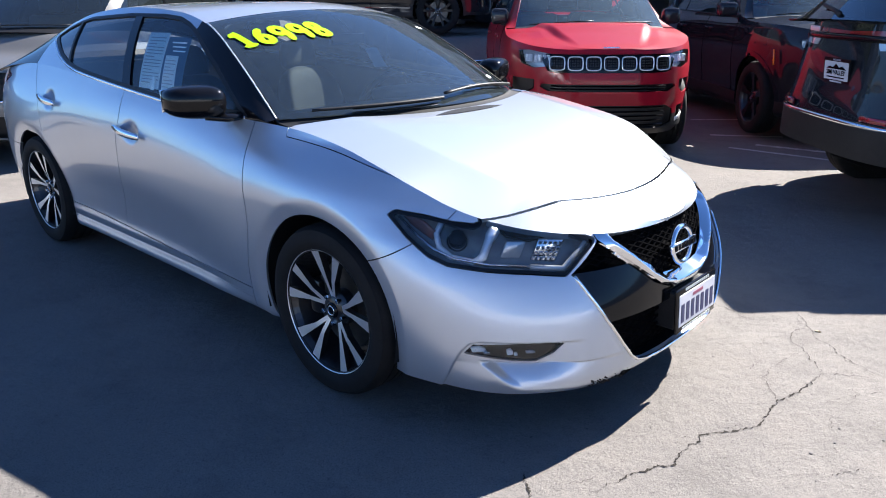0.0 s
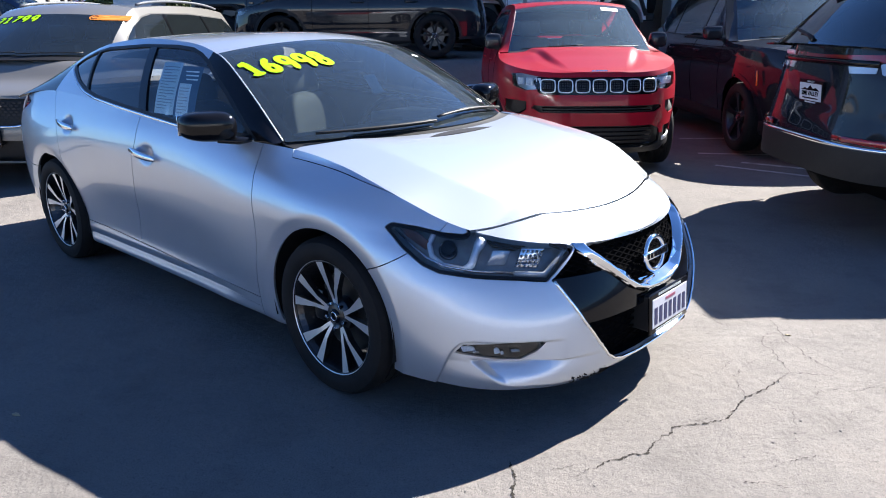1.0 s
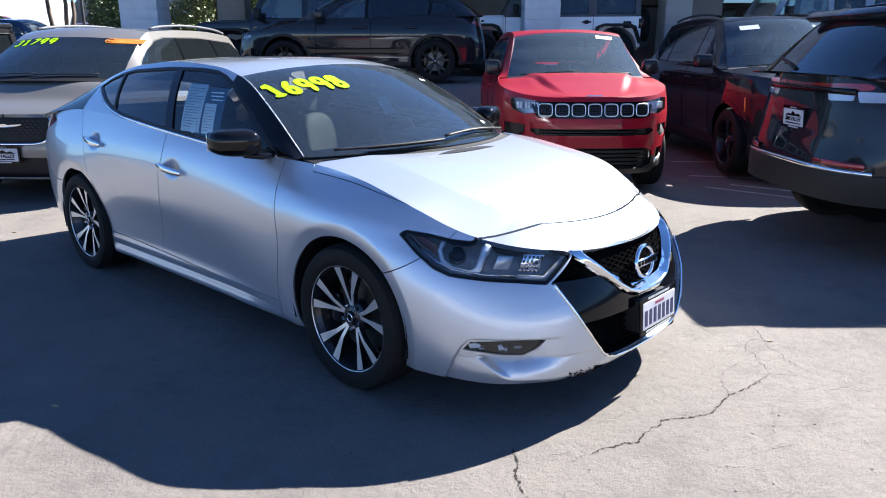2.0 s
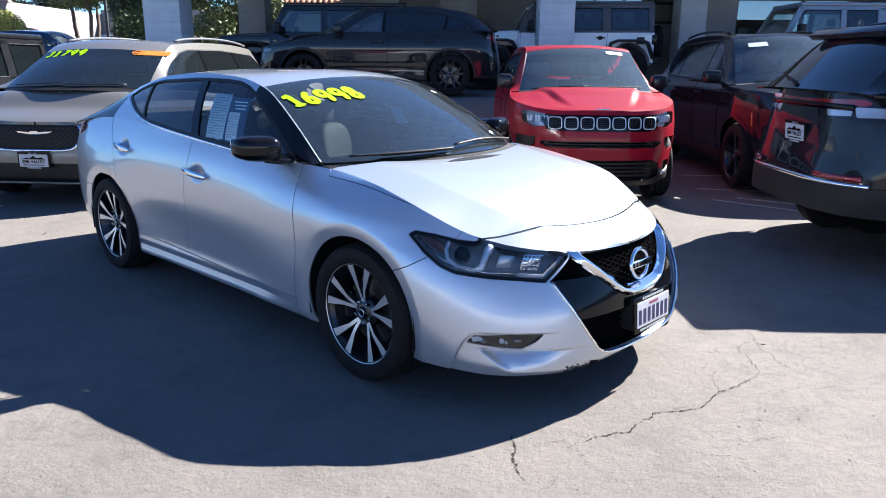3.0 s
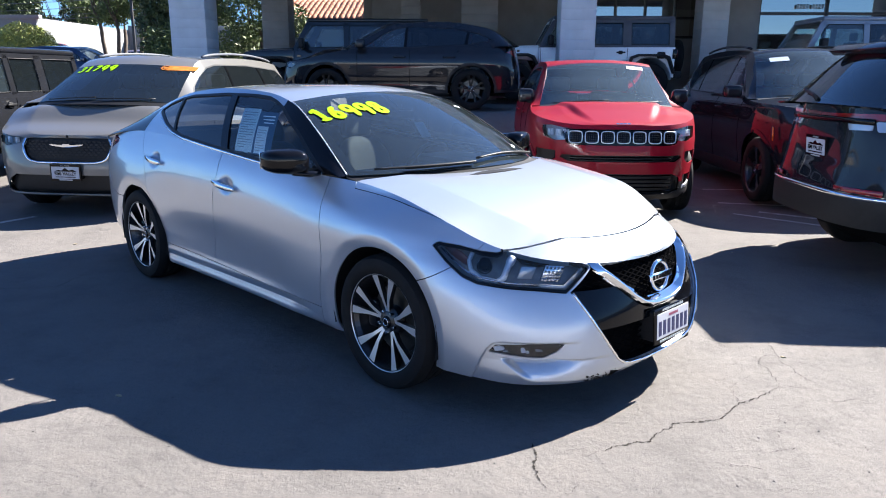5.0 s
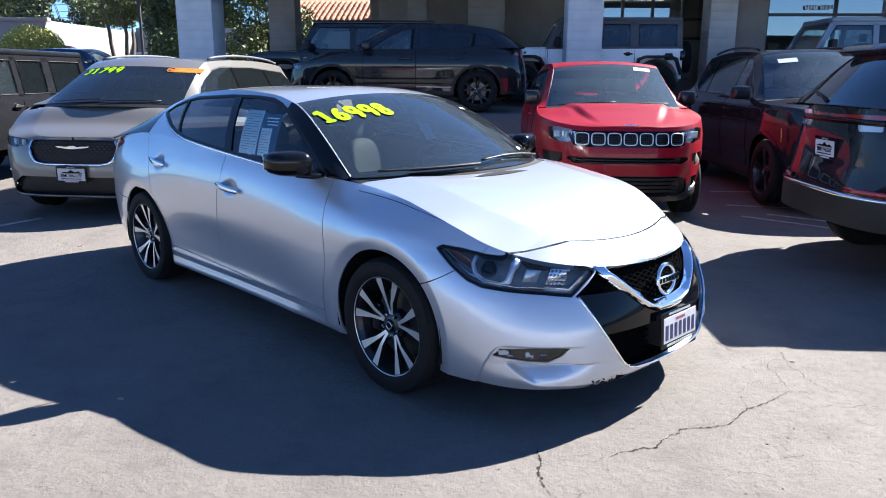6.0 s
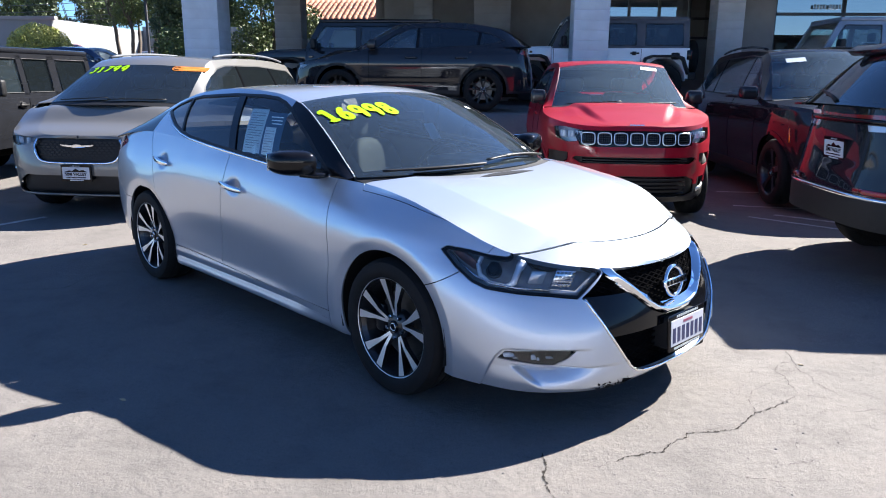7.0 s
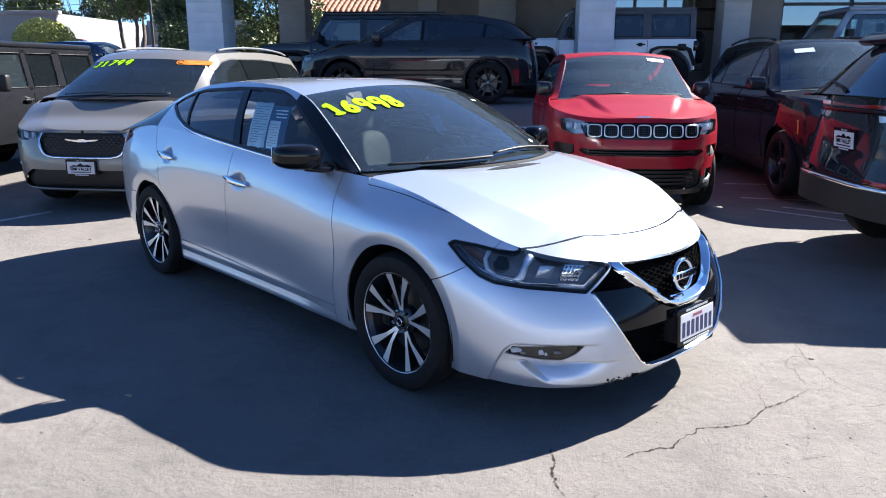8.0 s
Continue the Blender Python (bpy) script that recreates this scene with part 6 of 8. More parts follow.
    for i, (a, w) in enumerate(((-0.058, 0.014), (-0.022, 0.018), (0.016, 0.018), (0.055, 0.018))):
        xx = float(B.front_x(0, 0.995)) - 0.02
        box(bm, xx - 0.004, xx + 0.008, a - w, a + w, 0.984, 1.016, 0.004)
    part("hood_badge", bm, CHROME, car, smooth=40)
    for (a0, a1, b0) in ((0.30, 0.55, 0.02),):
        bm = bmesh.new()
        vs = []
        for a, xr in ((a0, 0.47), (a1 - 0.05, 0.47), (a1 - 0.05, 0.42), (a0, 0.42)):
            p = B.top(xr, -a / float(B.ry(xr)))
            vs.append(bm.verts.new((p[0] + 0.004, p[1], p[2] + 0.004)))
        bm.faces.new(vs)
        part("window_slip", bm, PAPER, car)
    return car


# beige minivan
def build_minivan():
    k = dict(L=5.18, W=2.12, H=1.74, wb=3.089, fo=0.95, zn=0.86, zc=1.18, zbelt=1.14, zrear=1.16, ws0=1.62, ws1=0.62, rf=-2.15, gb=-2.50, rw=0.68, n=4.0, wr=0.36,
             arch_mat=TANP, clad_z=0.30, handles=(0.25, -0.55), cuts=(1.15, 0.0), mirror=TANP, cap=0.25, rail_mat=DARKTOP, header=0.30, mirrors=False, short=True, wsw=0.76)
    B = hull(**k)
    HEADP = [(1.40, 0.862), (1.66, 0.872), (1.92, 0.848), (1.94, 0.815), (1.84, 0.775), (1.66, 0.762), (1.48, 0.79)]
    GRI = [(-0.2, 0.850), (0.42, 0.850), (0.455, 0.84), (0.485, 0.775), (0.45, 0.665), (0.39, 0.615), (0.31, 0.60), (-0.2, 0.598)]
    LOW = [(-0.2, 0.47), (0.60, 0.47), (0.70, 0.42), (0.80, 0.30), (0.70, 0.26), (-0.2, 0.26)]
    FOGP = [(0.80, 0.52), (0.93, 0.50), (0.93, 0.33), (0.84, 0.33)]
    DLOP = [(1.42, 1.20), (0.0, 1.19), (-1.6, 1.21), (-2.30, 1.25), (-2.25, 1.42), (-2.02, 1.57), (-0.8, 1.625), (0.3, 1.62), (0.62, 1.58), (0.90, 1.485), (1.15, 1.365)]
    car = vehicle("minivan", "grey-beige minivan with a green painted price on its windscreen", pose(-5.695, 1.406, 0, 0, 0, -50.5), B, k, TANP, DLOP,
                  ((0.10, 0.30), (-1.15, 0.12)), DARKRIM, STY10, HEADP, None, (GRI, LOW, FOGP), glassf=VANGLASS)
    gr = new("grille")
    gr.parent = car
    band_on_nose(B, GRI, 0.03, TRIM, gr, "grille_backing", 0.0)
    bm = bmesh.new()
    pts = []
    for sg in (-1, 1):
        seg = [(0.455, 0.84), (0.485, 0.775), (0.475, 0.715), (0.45, 0.665), (0.425, 0.635), (0.39, 0.615), (0.31, 0.60), (0.2, 0.598), (0.0, 0.597)]
        q = [(float(B.front_x(a, b)) + 0.004, sg * a, b) for a, b in seg]
        pts += q if sg < 0 else q[::-1][1:]
    tube(bm, pts, 0.013, 8)
    part("grille_surround", bm, CHROME, gr, smooth=60)
    bm = bmesh.new()
    for j in range(9):
        for i in range(-13, 14):
            yy = i * 0.052 + (0.026 if j % 2 else 0)
            zz = 0.625 + j * 0.0265
            if float(sd_poly(np.array([abs(yy)]), np.array([zz]), GRI)[0]) < -0.02:
                xx = float(B.front_x(abs(yy), zz)) - 0.018
                pp = [bm.verts.new((xx, yy + a, zz + b)) for a, b in ((-0.022, 0), (-0.011, -0.010), (0.011, -0.010), (0.022, 0), (0.011, 0.010), (-0.011, 0.010))]
                bm.faces.new(pp)
    g_ = part("grille_mesh", bm, TRIM, gr)
    tagged(g_, kind="stuff")
    bm = bmesh.new()
    xx = float(B.front_x(0, 0.775)) + 0.012
    wing = [(-0.19, 0.012), (-0.05, 0.004), (-0.03, 0.014), (0.03, 0.014), (0.05, 0.004), (0.19, 0.012), (0.16, -0.004), (0.04, -0.018), (-0.04, -0.018), (-0.16, -0.004)]
    bm = prism([(a, 0.775 + b) for a, b in wing], xx - 0.012, xx, "x", 0.0)
    for v in bm.verts:
        v.co.x -= 0.08 * abs(v.co.y) ** 1.6
    part("wing_badge", bm, CHROME, gr)
    band_on_nose(B, LOW, 0.045, TRIM, car, "lower_intake", 0.0)
    for sg in (-1, 1):
        band_on_nose(B, FOGP, 0.03, GLOSSB, car, "fog_pocket", 0.0, side=sg)
        bm = bmesh.new()
        tube(bm, [(float(B.front_x(a, b)) + 0.002, sg * a, b) for a, b in ((0.80, 0.522), (0.86, 0.51), (0.925, 0.50))], 0.008, 6)
        part("fog_trim", bm, CHROME, car)
    bm = bmesh.new()
    tube(bm, [(float(B.front_x(abs(yy), 0.262)) + 0.005, yy, 0.262) for yy in np.linspace(-0.85, 0.85, 25)], 0.012, 6)
    part("chin_strip", bm, TANP, car, smooth=60)
    dealer_plate(car, Matrix.Translation((float(B.front_x(0, 0.49)) + 0.03, 0.0, 0.50)))
    boxpart("plate_bracket", (B.xf - 0.12, B.xf + 0.02, -0.16, 0.16, 0.43, 0.57), TRIM, car, 0.01)
    def on_van(a, b):
        xr = 1.05 - b * 0.78
        return Vector(B.top(xr, -a / float(B.ry(xr)))) + Vector((0.5, 0, 0.86)) * 0.005
    for i, ch in enumerate("31799"):
        paint_digit("price_digit", ch, 0.017, NEON, car, lambda a, b: on_van(-0.645 + 0.108 * i + a * 0.088 + b * 0.03, b * 0.13))
    bm = bmesh.new()
    def on_band(a, h, lift=0.005):
        """A point of the sticker's band: a across the glass, h from -1 (lower edge) to 1."""
        xr = 0.972 - 0.045 * h - 0.05 * max(0.0, (a - 0.41) / 0.37) ** 1.5
        return Vector(B.top(xr, -a / float(B.ry(xr)))) + Vector((0.5, 0, 0.86)) * lift
    ends = [(0.46 - 0.05 * math.cos(t), math.sin(t)) for t in np.linspace(0.08, math.pi / 2, 9)] + [(a, 1.0) for a in np.linspace(0.49, 0.78, 9)]
    n = len(ends)
    rows = [[bm.verts.new(on_band(a, sg * h)) for a, h in ends] for sg in (-1, 1)]
    for i in range(n - 1):
        bm.faces.new((rows[0][i], rows[0][i + 1], rows[1][i + 1], rows[1][i]))
    st = part("orange_sticker", bm, ORANGE, car, "orange certified sticker on the windscreen")
    bm = bmesh.new()
    for a0, a1, h0, h1 in ((0.53, 0.74, 0.15, 0.55), (0.53, 0.70, -0.55, -0.2)):
        bm.faces.new([bm.verts.new(on_band(a, h, 0.007)) for a, h in ((a0, h0), (a1, h0), (a1, h1), (a0, h1))])
    part("sticker_print", bm, mat("orange_print", (0.55, 0.20, 0.03), 0.5), st)
    bm = bmesh.new()
    tube(bm, [on_band(0.465 + 0.030 * math.cos(t), 0.62 * math.sin(t), 0.007) for t in np.linspace(0.7, 2 * math.pi - 0.7, 21)], 0.0045, 5)
    part("sticker_ring", bm, mat("brown_print", (0.10, 0.03, 0.006), 0.5), st)
    bm = bmesh.new()
    vs = [bm.verts.new(Vector(B.top(xr, -a / float(B.ry(xr)))) - Vector((0.5, 0, 0.86)) * 0.01) for a, xr in ((-0.55, 1.40), (-0.30, 1.42), (-0.28, 1.05), (-0.50, 1.03))]
    bm.faces.new(vs)
    part("window_sheet", bm, PRINTGREY, car)
    return car


K_SUV = dict(L=4.91, W=1.97, H=1.86, wb=2.964, fo=0.95, zn=1.10, zc=1.20, zbelt=1.20, zrear=1.24, ws0=1.02, ws1=0.22, rf=-1.80, gb=-2.36, rw=0.62, n=3.0, wr=0.385,
             arch_mat=BLACKP, clad_z=0.40, handles=(0.0, -0.95), cuts=(0.9, -0.15), mirror=BLACKP, cap=0.2, rail_mat=GLOSSB)
DLO_SUV = [(0.76, 1.22), (-0.3, 1.23), (-1.65, 1.26), (-2.02, 1.36), (-1.75, 1.65), (-1.3, 1.74), (-0.3, 1.77), (0.12, 1.73), (0.42, 1.53)]
B_SUV = hull(**K_SUV)
HEAD_SUV = [(1.32, 1.02), (1.45, 1.03), (1.68, 1.0), (1.68, 0.93), (1.42, 0.92)]


def build_dark_suv():
    GRI = [(-0.2, 1.02), (0.60, 1.02), (0.62, 0.95), (0.56, 0.90), (-0.2, 0.90)]
    LOW = [(-0.2, 0.62), (0.60, 0.62), (0.66, 0.45), (-0.2, 0.40)]
    car = vehicle("large_suv", "glossy black large SUV parked nose out in the row", pose(0.09, 7.48, 0.04, 0, 0, -47.2), B_SUV, K_SUV, BLACKP, DLO_SUV,
                  ((-0.05, 0.10), (-1.15, 0.18)), DARKRIM, STY5, HEAD_SUV, None, (GRI, LOW))
    band_on_nose(B_SUV, GRI, 0.04, GLOSSB, car, "grille_panel", 0.0)
    band_on_nose(B_SUV, LOW, 0.05, TRIM, car, "lower_intake", 0.0)
    bm = bmesh.new()
    w = float(B_SUV.hw(1.95, 0.86))
    tube(bm, [(1.93, -w * 0.985, 0.92), (1.95, -w * 0.985, 0.84), (1.96, -w * 0.985, 0.77)], 0.014, 6, (0.5, 1))
    part("side_marker", bm, AMBER, car, smooth=60)
    bm = bmesh.new()
    vs = []
    for a, xr in ((-0.52, 0.49), (-0.30, 0.49), (-0.30, 0.43), (-0.52, 0.43)):
        p = B_SUV.top(xr, -a / float(B_SUV.ry(xr)))
        vs.append(bm.verts.new((p[0] + 0.004, p[1], p[2] + 0.004)))
    bm.faces.new(vs)
    part("window_slip", bm, PAPER, car)
    return car


K_REAR = dict(K_SUV, H=1.87, W=2.12, zbr=0.47, ub=0.9, zrear=1.33)
B_REAR = hull(**K_REAR)


def build_rear_suv():
    TAILP = [(1.50, 1.255), (1.62, 1.285), (2.05, 1.275), (2.4, 1.265), (2.4, 1.235), (1.62, 1.235)]
    car = vehicle("rear_facing_suv", "glossy black SUV parked with its tailgate towards the aisle", pose(3.63, 4.92, -0.03, 0, 0, 44.6), B_REAR, K_REAR, BLACKP, DLO_SUV,
                  ((-0.05, 0.10), (-1.15, 0.18)), DARKRIM, STY5, HEAD_SUV, TAILP, ())
    B = B_REAR
    dealer_plate(car, Matrix.Translation((float(B.rear_x(0, 1.0)) - 0.018, 0, 1.0)) @ Matrix.Rotation(math.pi, 4, "Z") @ Matrix.Rotation(radians(5), 4, "Y"))
    # bumper shelf with a bright strip and reflectors
    R = grid(B.lower(np.concatenate([np.linspace(2.3, 3.0, 60), np.linspace(-3, -2.3, 60)[1:]])[:, None], np.linspace(0, 1, 50)[None]))
    M = clip(*clip(*R, lambda V: V[:, 2] - 0.68), lambda V: 0.46 - V[:, 2])
    skin("rear_bumper", *M, TRIM, car, flip=True, thick=0.03, lift=0.02, label="dark grey plastic rear bumper")
    bm = bmesh.new()
    tube(bm, [(float(B.rear_x(abs(yy), 0.69)) - 0.022, yy, 0.69) for yy in np.linspace(-0.86, 0.86, 31)], 0.016, 8, (0.8, 1))
    part("bumper_strip", bm, CHROME, car, "bright metal strip along the bumper", smooth=60)
    for sg in (-1, 1):
        bm = bmesh.new()
        tube(bm, [(float(B.rear_x(a, 0.735)) - 0.02, sg * a, 0.735) for a in (0.44, 0.56, 0.70, 0.82)], 0.022, 8, (0.5, 1))
        part("rear_reflector", bm, REDLENS, car, smooth=60)
    CLEAR = mat("clear_tail_lens", (0.46, 0.47, 0.50), 0.12, 0.5, coat=1.0)
    for y0, y1 in ((0.34, 0.60), (0.615, 0.84)):
        for sg in (-1, 1):
            M = clip(*R, lambda V: sd_poly(sg * V[:, 1], V[:, 2], [(y0, 1.228), (y1, 1.228), (y1 + 0.01, 1.165), (y0 + 0.04, 1.155)]))
            skin("reverse_lamp", *M, CLEAR, car, flip=True, thick=0.01, lift=0.006, label="clear lens of the tail lamp")
    bm = bmesh.new()
    tube(bm, [(float(B.rear_x(abs(yy), 1.21)) - 0.012, yy, 1.225) for yy in np.linspace(-0.62, 0.62, 21)], 0.022, 8, (0.35, 1))
    part("tailgate_bar", bm, GLOSSB, car, smooth=60)
    bm = bmesh.new()
    for i in range(4):
        a = 0.42 + 0.05 * i
        xx = float(B.rear_x(a, 1.27)) - 0.012
        box(bm, xx - 0.008, xx + 0.004, a - 0.02, a + 0.02, 1.25, 1.285, 0.004)
    part("tailgate_badge", bm, SATIN, car, smooth=40)
    boxpart("silencer_box", (-2.20, -1.30, -0.78, 0.30, 0.34, 0.50), VOID, car, 0.03)
    # roof spoiler and rear wiper
    bm = bmesh.new()
    rows = [[(-1.72, 0.0), (-2.02, 0.02), (-2.10, -0.03), (-2.05, -0.07), (-1.85, -0.07)]]
    sp = prism([(a, 1.79 + b) for a, b in rows[0]], -0.64, 0.64, "y", 0.015)
    bm.free()
    part("roof_spoiler", sp, BLACKP, car, smooth=50)
    bm = bmesh.new()
    tube(bm, [(-2.43, 0.05, 1.37), (-2.39, 0.20, 1.40), (-2.355, 0.42, 1.435)], 0.016, 8, (0.6, 1), taper=[1.6, 1.0, 0.8])
    part("rear_wiper", bm, TRIM, car, smooth=60)
    return car


def build_crossover():
    k = dict(L=4.52, W=1.84, H=1.585, rd=0.13, wb=2.636, fo=0.95, zn=0.83, zc=1.05, zbelt=1.06, zrear=1.14, ws0=0.92, ws1=0.05, rf=-1.55, gb=-2.12, rw=0.56, n=2.7, wr=0.365,
             tuck=(0.968, 0.986), arch_mat=TRIM, clad_z=0.36, handles=(-0.02, -0.92), cuts=(0.75, -0.2), mirror=BLACKP, cap=0.2)
    B = hull(**k)
    HEADP = [(1.12, 0.80), (1.30, 0.83), (1.62, 0.79), (1.60, 0.73), (1.35, 0.73)]
    TAILP = [(1.20, 1.02), (1.45, 1.06), (2.1, 1.04), (2.1, 0.96), (1.5, 0.95)]
    DLOP = [(0.66, 1.08), (-0.3, 1.09), (-1.3, 1.14), (-1.72, 1.23), (-1.45, 1.36), (-1.0, 1.44), (-0.3, 1.48), (0.0, 1.45), (0.3, 1.33)]
    return vehicle("black_crossover", "glossy black crossover with black wheels on the forecourt", lot(-0.47, 9.45, TERRACE + 0.03, 180), B, k, DULLBLACK, DLOP,
                   ((-0.12, 0.06), (-1.2, 0.2)), BLACKRIM, STY10, HEADP, TAILP, (), rails=False)


# box-shaped off-roaders
def off_roader(name, label, m, paint, roofmat, soft=False):
    car = empty(name, label, "car")
    hb = 0.79
    wr = 0.415
    xF, xR = 2.16, -2.06
    f0, r0 = 1.504, -1.504
    def arch_pts(cx, r0_, n=9):
        return [(cx + r0_ * math.cos(a), wr + 0.05 + r0_ * math.sin(a)) for a in np.linspace(0, math.pi, n)]
    side = [(xR, 0.52), (r0 - 0.50, 0.52)] + arch_pts(r0, 0.50)[::-1] + [(r0 + 0.52, 0.50), (0.98, 0.50), (0.98, 1.16), (xR, 1.18)]
    part("tub", prism(side, -hb, hb, "y", 0.02), paint, car, smooth=40)
    part("front_clip", prism([(0.97, 0.80), (f0 - 0.45, 0.88), (f0 + 0.45, 0.95), (xF - 0.05, 0.62), (xF, 0.62), (xF - 0.02, 1.10), (xF - 0.10, 1.14), (0.97, 1.19)], -0.70, 0.70, "y", 0.03), paint, car, smooth=40)
    part("hood", prism([(0.98, 1.17), (xF - 0.12, 1.125), (xF - 0.10, 1.15), (1.6, 1.20), (0.98, 1.215)], -0.62, 0.62, "y", 0.02), paint, car, smooth=40)
    # cabin
    for sg in (-1, 1):
        bm = bmesh.new()
        # posts and rails of the side
        ya, yb = sg * 0.775, sg * 0.665
        def strip(x0, x1, z0, z1, lean0=0.0, lean1=0.0):
            def yy(zz):
                return ya + (yb - ya) * (zz - 1.16) / 0.64
            pts = [(x0, yy(z0), z0), (x1, yy(z0), z0), (x1 + lean1, yy(z1), z1), (x0 + lean0, yy(z1), z1)]
            vs = [bm.verts.new(p) for p in pts] + [bm.verts.new((p[0], p[1] - sg * 0.05, p[2])) for p in pts]
            for q in ((0, 1, 2, 3), (7, 6, 5, 4), (0, 4, 5, 1), (1, 5, 6, 2), (2, 6, 7, 3), (3, 7, 4, 0)):
                bm.faces.new([vs[i] for i in q])
        strip(-2.05, 0.98, 1.15, 1.23, 0, -0.04)
        strip(-2.04, 0.68, 1.70, 1.80, 0, -0.06)
        for x0, x1, l in ((0.98, 0.86, -0.30), (-0.16, -0.27, 0.0), (-0.90, -1.08, 0.0), (-1.93, -2.05, 0.0)):
            strip(x1, x0, 1.2, 1.75, l, l)
        bmesh.ops.recalc_face_normals(bm, faces=bm.faces)
        part("side_frame", bm, paint if not soft else roofmat, car, smooth=30)
        for x0, x1, l in ((0.86, -0.16, -0.30), (-0.27, -0.90, 0.0), (-1.08, -1.93, 0.0)):
            bm = bmesh.new()
            y0_, y1_ = ya + (yb - ya) * 0.10 - sg * 0.02, ya + (yb - ya) * 0.86 - sg * 0.02
            quad = [(x0, y0_, 1.22), (x1, y0_, 1.22), (x1, y1_, 1.715), (x0 + l, y1_, 1.715)]
            bm.faces.new([bm.verts.new(p) for p in (quad if sg > 0 else quad[::-1])])
            part("side_window", bm, GLASS if x0 > 0 else PRIVACY, car)
            bm = bmesh.new()
            pp = [(x0 - 0.02, y0_ + sg * 0.022, 1.235), (x1 + 0.02, y0_ + sg * 0.022, 1.235), (x1 + 0.02, y1_ + sg * 0.022, 1.70), (x0 + l - 0.02, y1_ + sg * 0.022, 1.70)]
            tube(bm, pp, 0.008, 6, closed=True)
            part("window_seal", bm, TRIM, car)
        for dx in (0.94, -0.21, -1.0):
            bm = bmesh.new()
            tube(bm, [(dx, sg * (hb + 0.001), 1.15), (dx, sg * (hb + 0.001), 0.55)], 0.005, 4)
            part("door_gap", bm, VOID, car)
        for hx in (-0.05, -0.85):
            bm = bmesh.new()
            box(bm, hx - 0.10, hx + 0.10, sg * (hb + 0.028) - 0.014, sg * (hb + 0.028) + 0.014, 1.045, 1.08, 0.01)
            box(bm, hx - 0.04, hx + 0.05, sg * (hb + 0.01) - 0.012, sg * (hb + 0.01) + 0.012, 1.02, 1.10, 0.008)
            part("door_handle", bm, TRIM, car, smooth=50)
        for hx in (0.80, -0.35):
            for hz in (0.70, 1.02):
                bm = bmesh.new()
                box(bm, hx, hx + 0.09, sg * (hb + 0.01) - 0.012, sg * (hb + 0.01) + 0.012, hz, hz + 0.04, 0.006)
                part("door_hinge", bm, paint, car)
        # flares
        for cx, x0, x1 in ((f0, 0.62, 0.62), (r0, 0.56, 0.52)):
            rr = 0.53
            pts = [(cx - x0, 0.62), (cx - 0.42, 0.98), (cx - 0.28, 1.03), (cx + 0.28, 1.03), (cx + 0.44, 0.97), (cx + x1, 0.66), (cx + x1 - 0.05, 0.64), (cx + 0.40, 0.92), (cx + 0.26, 0.975), (cx - 0.26, 0.975), (cx - 0.38, 0.92), (cx - x0 + 0.05, 0.60)]
            part("fender_flare", prism(pts, sg * 0.66, sg * 0.94, "y", 0.012), TRIM, car, smooth=40)
        mr = new("door_mirror")
        mr.parent = car
        bm = bmesh.new()
        box(bm, 0.68, 0.80, sg * 0.985 - 0.10, sg * 0.985 + 0.10, 1.20, 1.42, 0.035, 3)
        part("mirror_cap", bm, TRIM, mr, smooth=50)
        bm = bmesh.new()
        tube(bm, [(0.76, sg * 0.80, 1.20), (0.75, sg * 0.88, 1.22), (0.74, sg * 0.93, 1.26)], 0.025, 8)
        part("mirror_arm", bm, TRIM, mr, smooth=60)
        bm = bmesh.new()
        box(bm, xR - 0.05, xR + 0.06, sg * 0.72 - 0.075, sg * 0.72 + 0.075, 0.92, 1.14, 0.015)
        tlp = part("tail_lamp", bm, GLOSSB, car, smooth=40)
        bm = bmesh.new()
        box(bm, xR - 0.058, xR + 0.03, sg * 0.727 - 0.06, sg * 0.727 + 0.06, 0.94, 1.12, 0.012)
        part("lamp_lens", bm, REDLENS, tlp, smooth=40)
    # windscreen
    bm = bmesh.new()
    bm.faces.new([bm.verts.new(p) for p in ((0.955, -0.70, 1.20), (0.955, 0.70, 1.20), (0.665, 0.61, 1.735), (0.665, -0.61, 1.735))])
    part("windscreen", bm, GLASS, car)
    bm = bmesh.new()
    tube(bm, [(0.97, -0.74, 1.17), (0.97, 0.74, 1.17), (0.655, 0.645, 1.765), (0.655, -0.645, 1.765)], 0.03, 6, closed=True)
    part("windscreen_frame", bm, paint, car, smooth=60)
    # roof
    bm = bmesh.new()
    box(bm, xR + 0.02, 0.66, -0.69, 0.69, 1.77, 1.855, 0.035, 3)
    part("roof", bm, roofmat, car, smooth=50)
    bm = bmesh.new()
    bm.faces.new([bm.verts.new(p) for p in ((xR + 0.01, 0.66, 1.22), (xR + 0.01, -0.66, 1.22), (xR + 0.06, -0.60, 1.74), (xR + 0.06, 0.60, 1.74))])
    part("rear_glass", bm, PRIVACY, car)
    # grille with seven slots and round lamps
    for i in range(7):
        bm = bmesh.new()
        box(bm, xF - 0.03, xF + 0.004, (i - 3) * 0.095 - 0.028, (i - 3) * 0.095 + 0.028, 0.72, 1.02, 0.012)
        part("grille_slot", bm, VOID, car, smooth=40)
    for sg in (-1, 1):
        bm = bmesh.new()
        lathe(bm, [(0, 0.0), (0.06, -0.01), (0.085, 0.0), (0.095, 0.02)], 24, Matrix.Translation((xF, sg * 0.46, 0.93)) @ Matrix.Rotation(radians(90), 4, "Z"))
        part("head_lamp", bm, REFLECTOR, car, smooth=50)
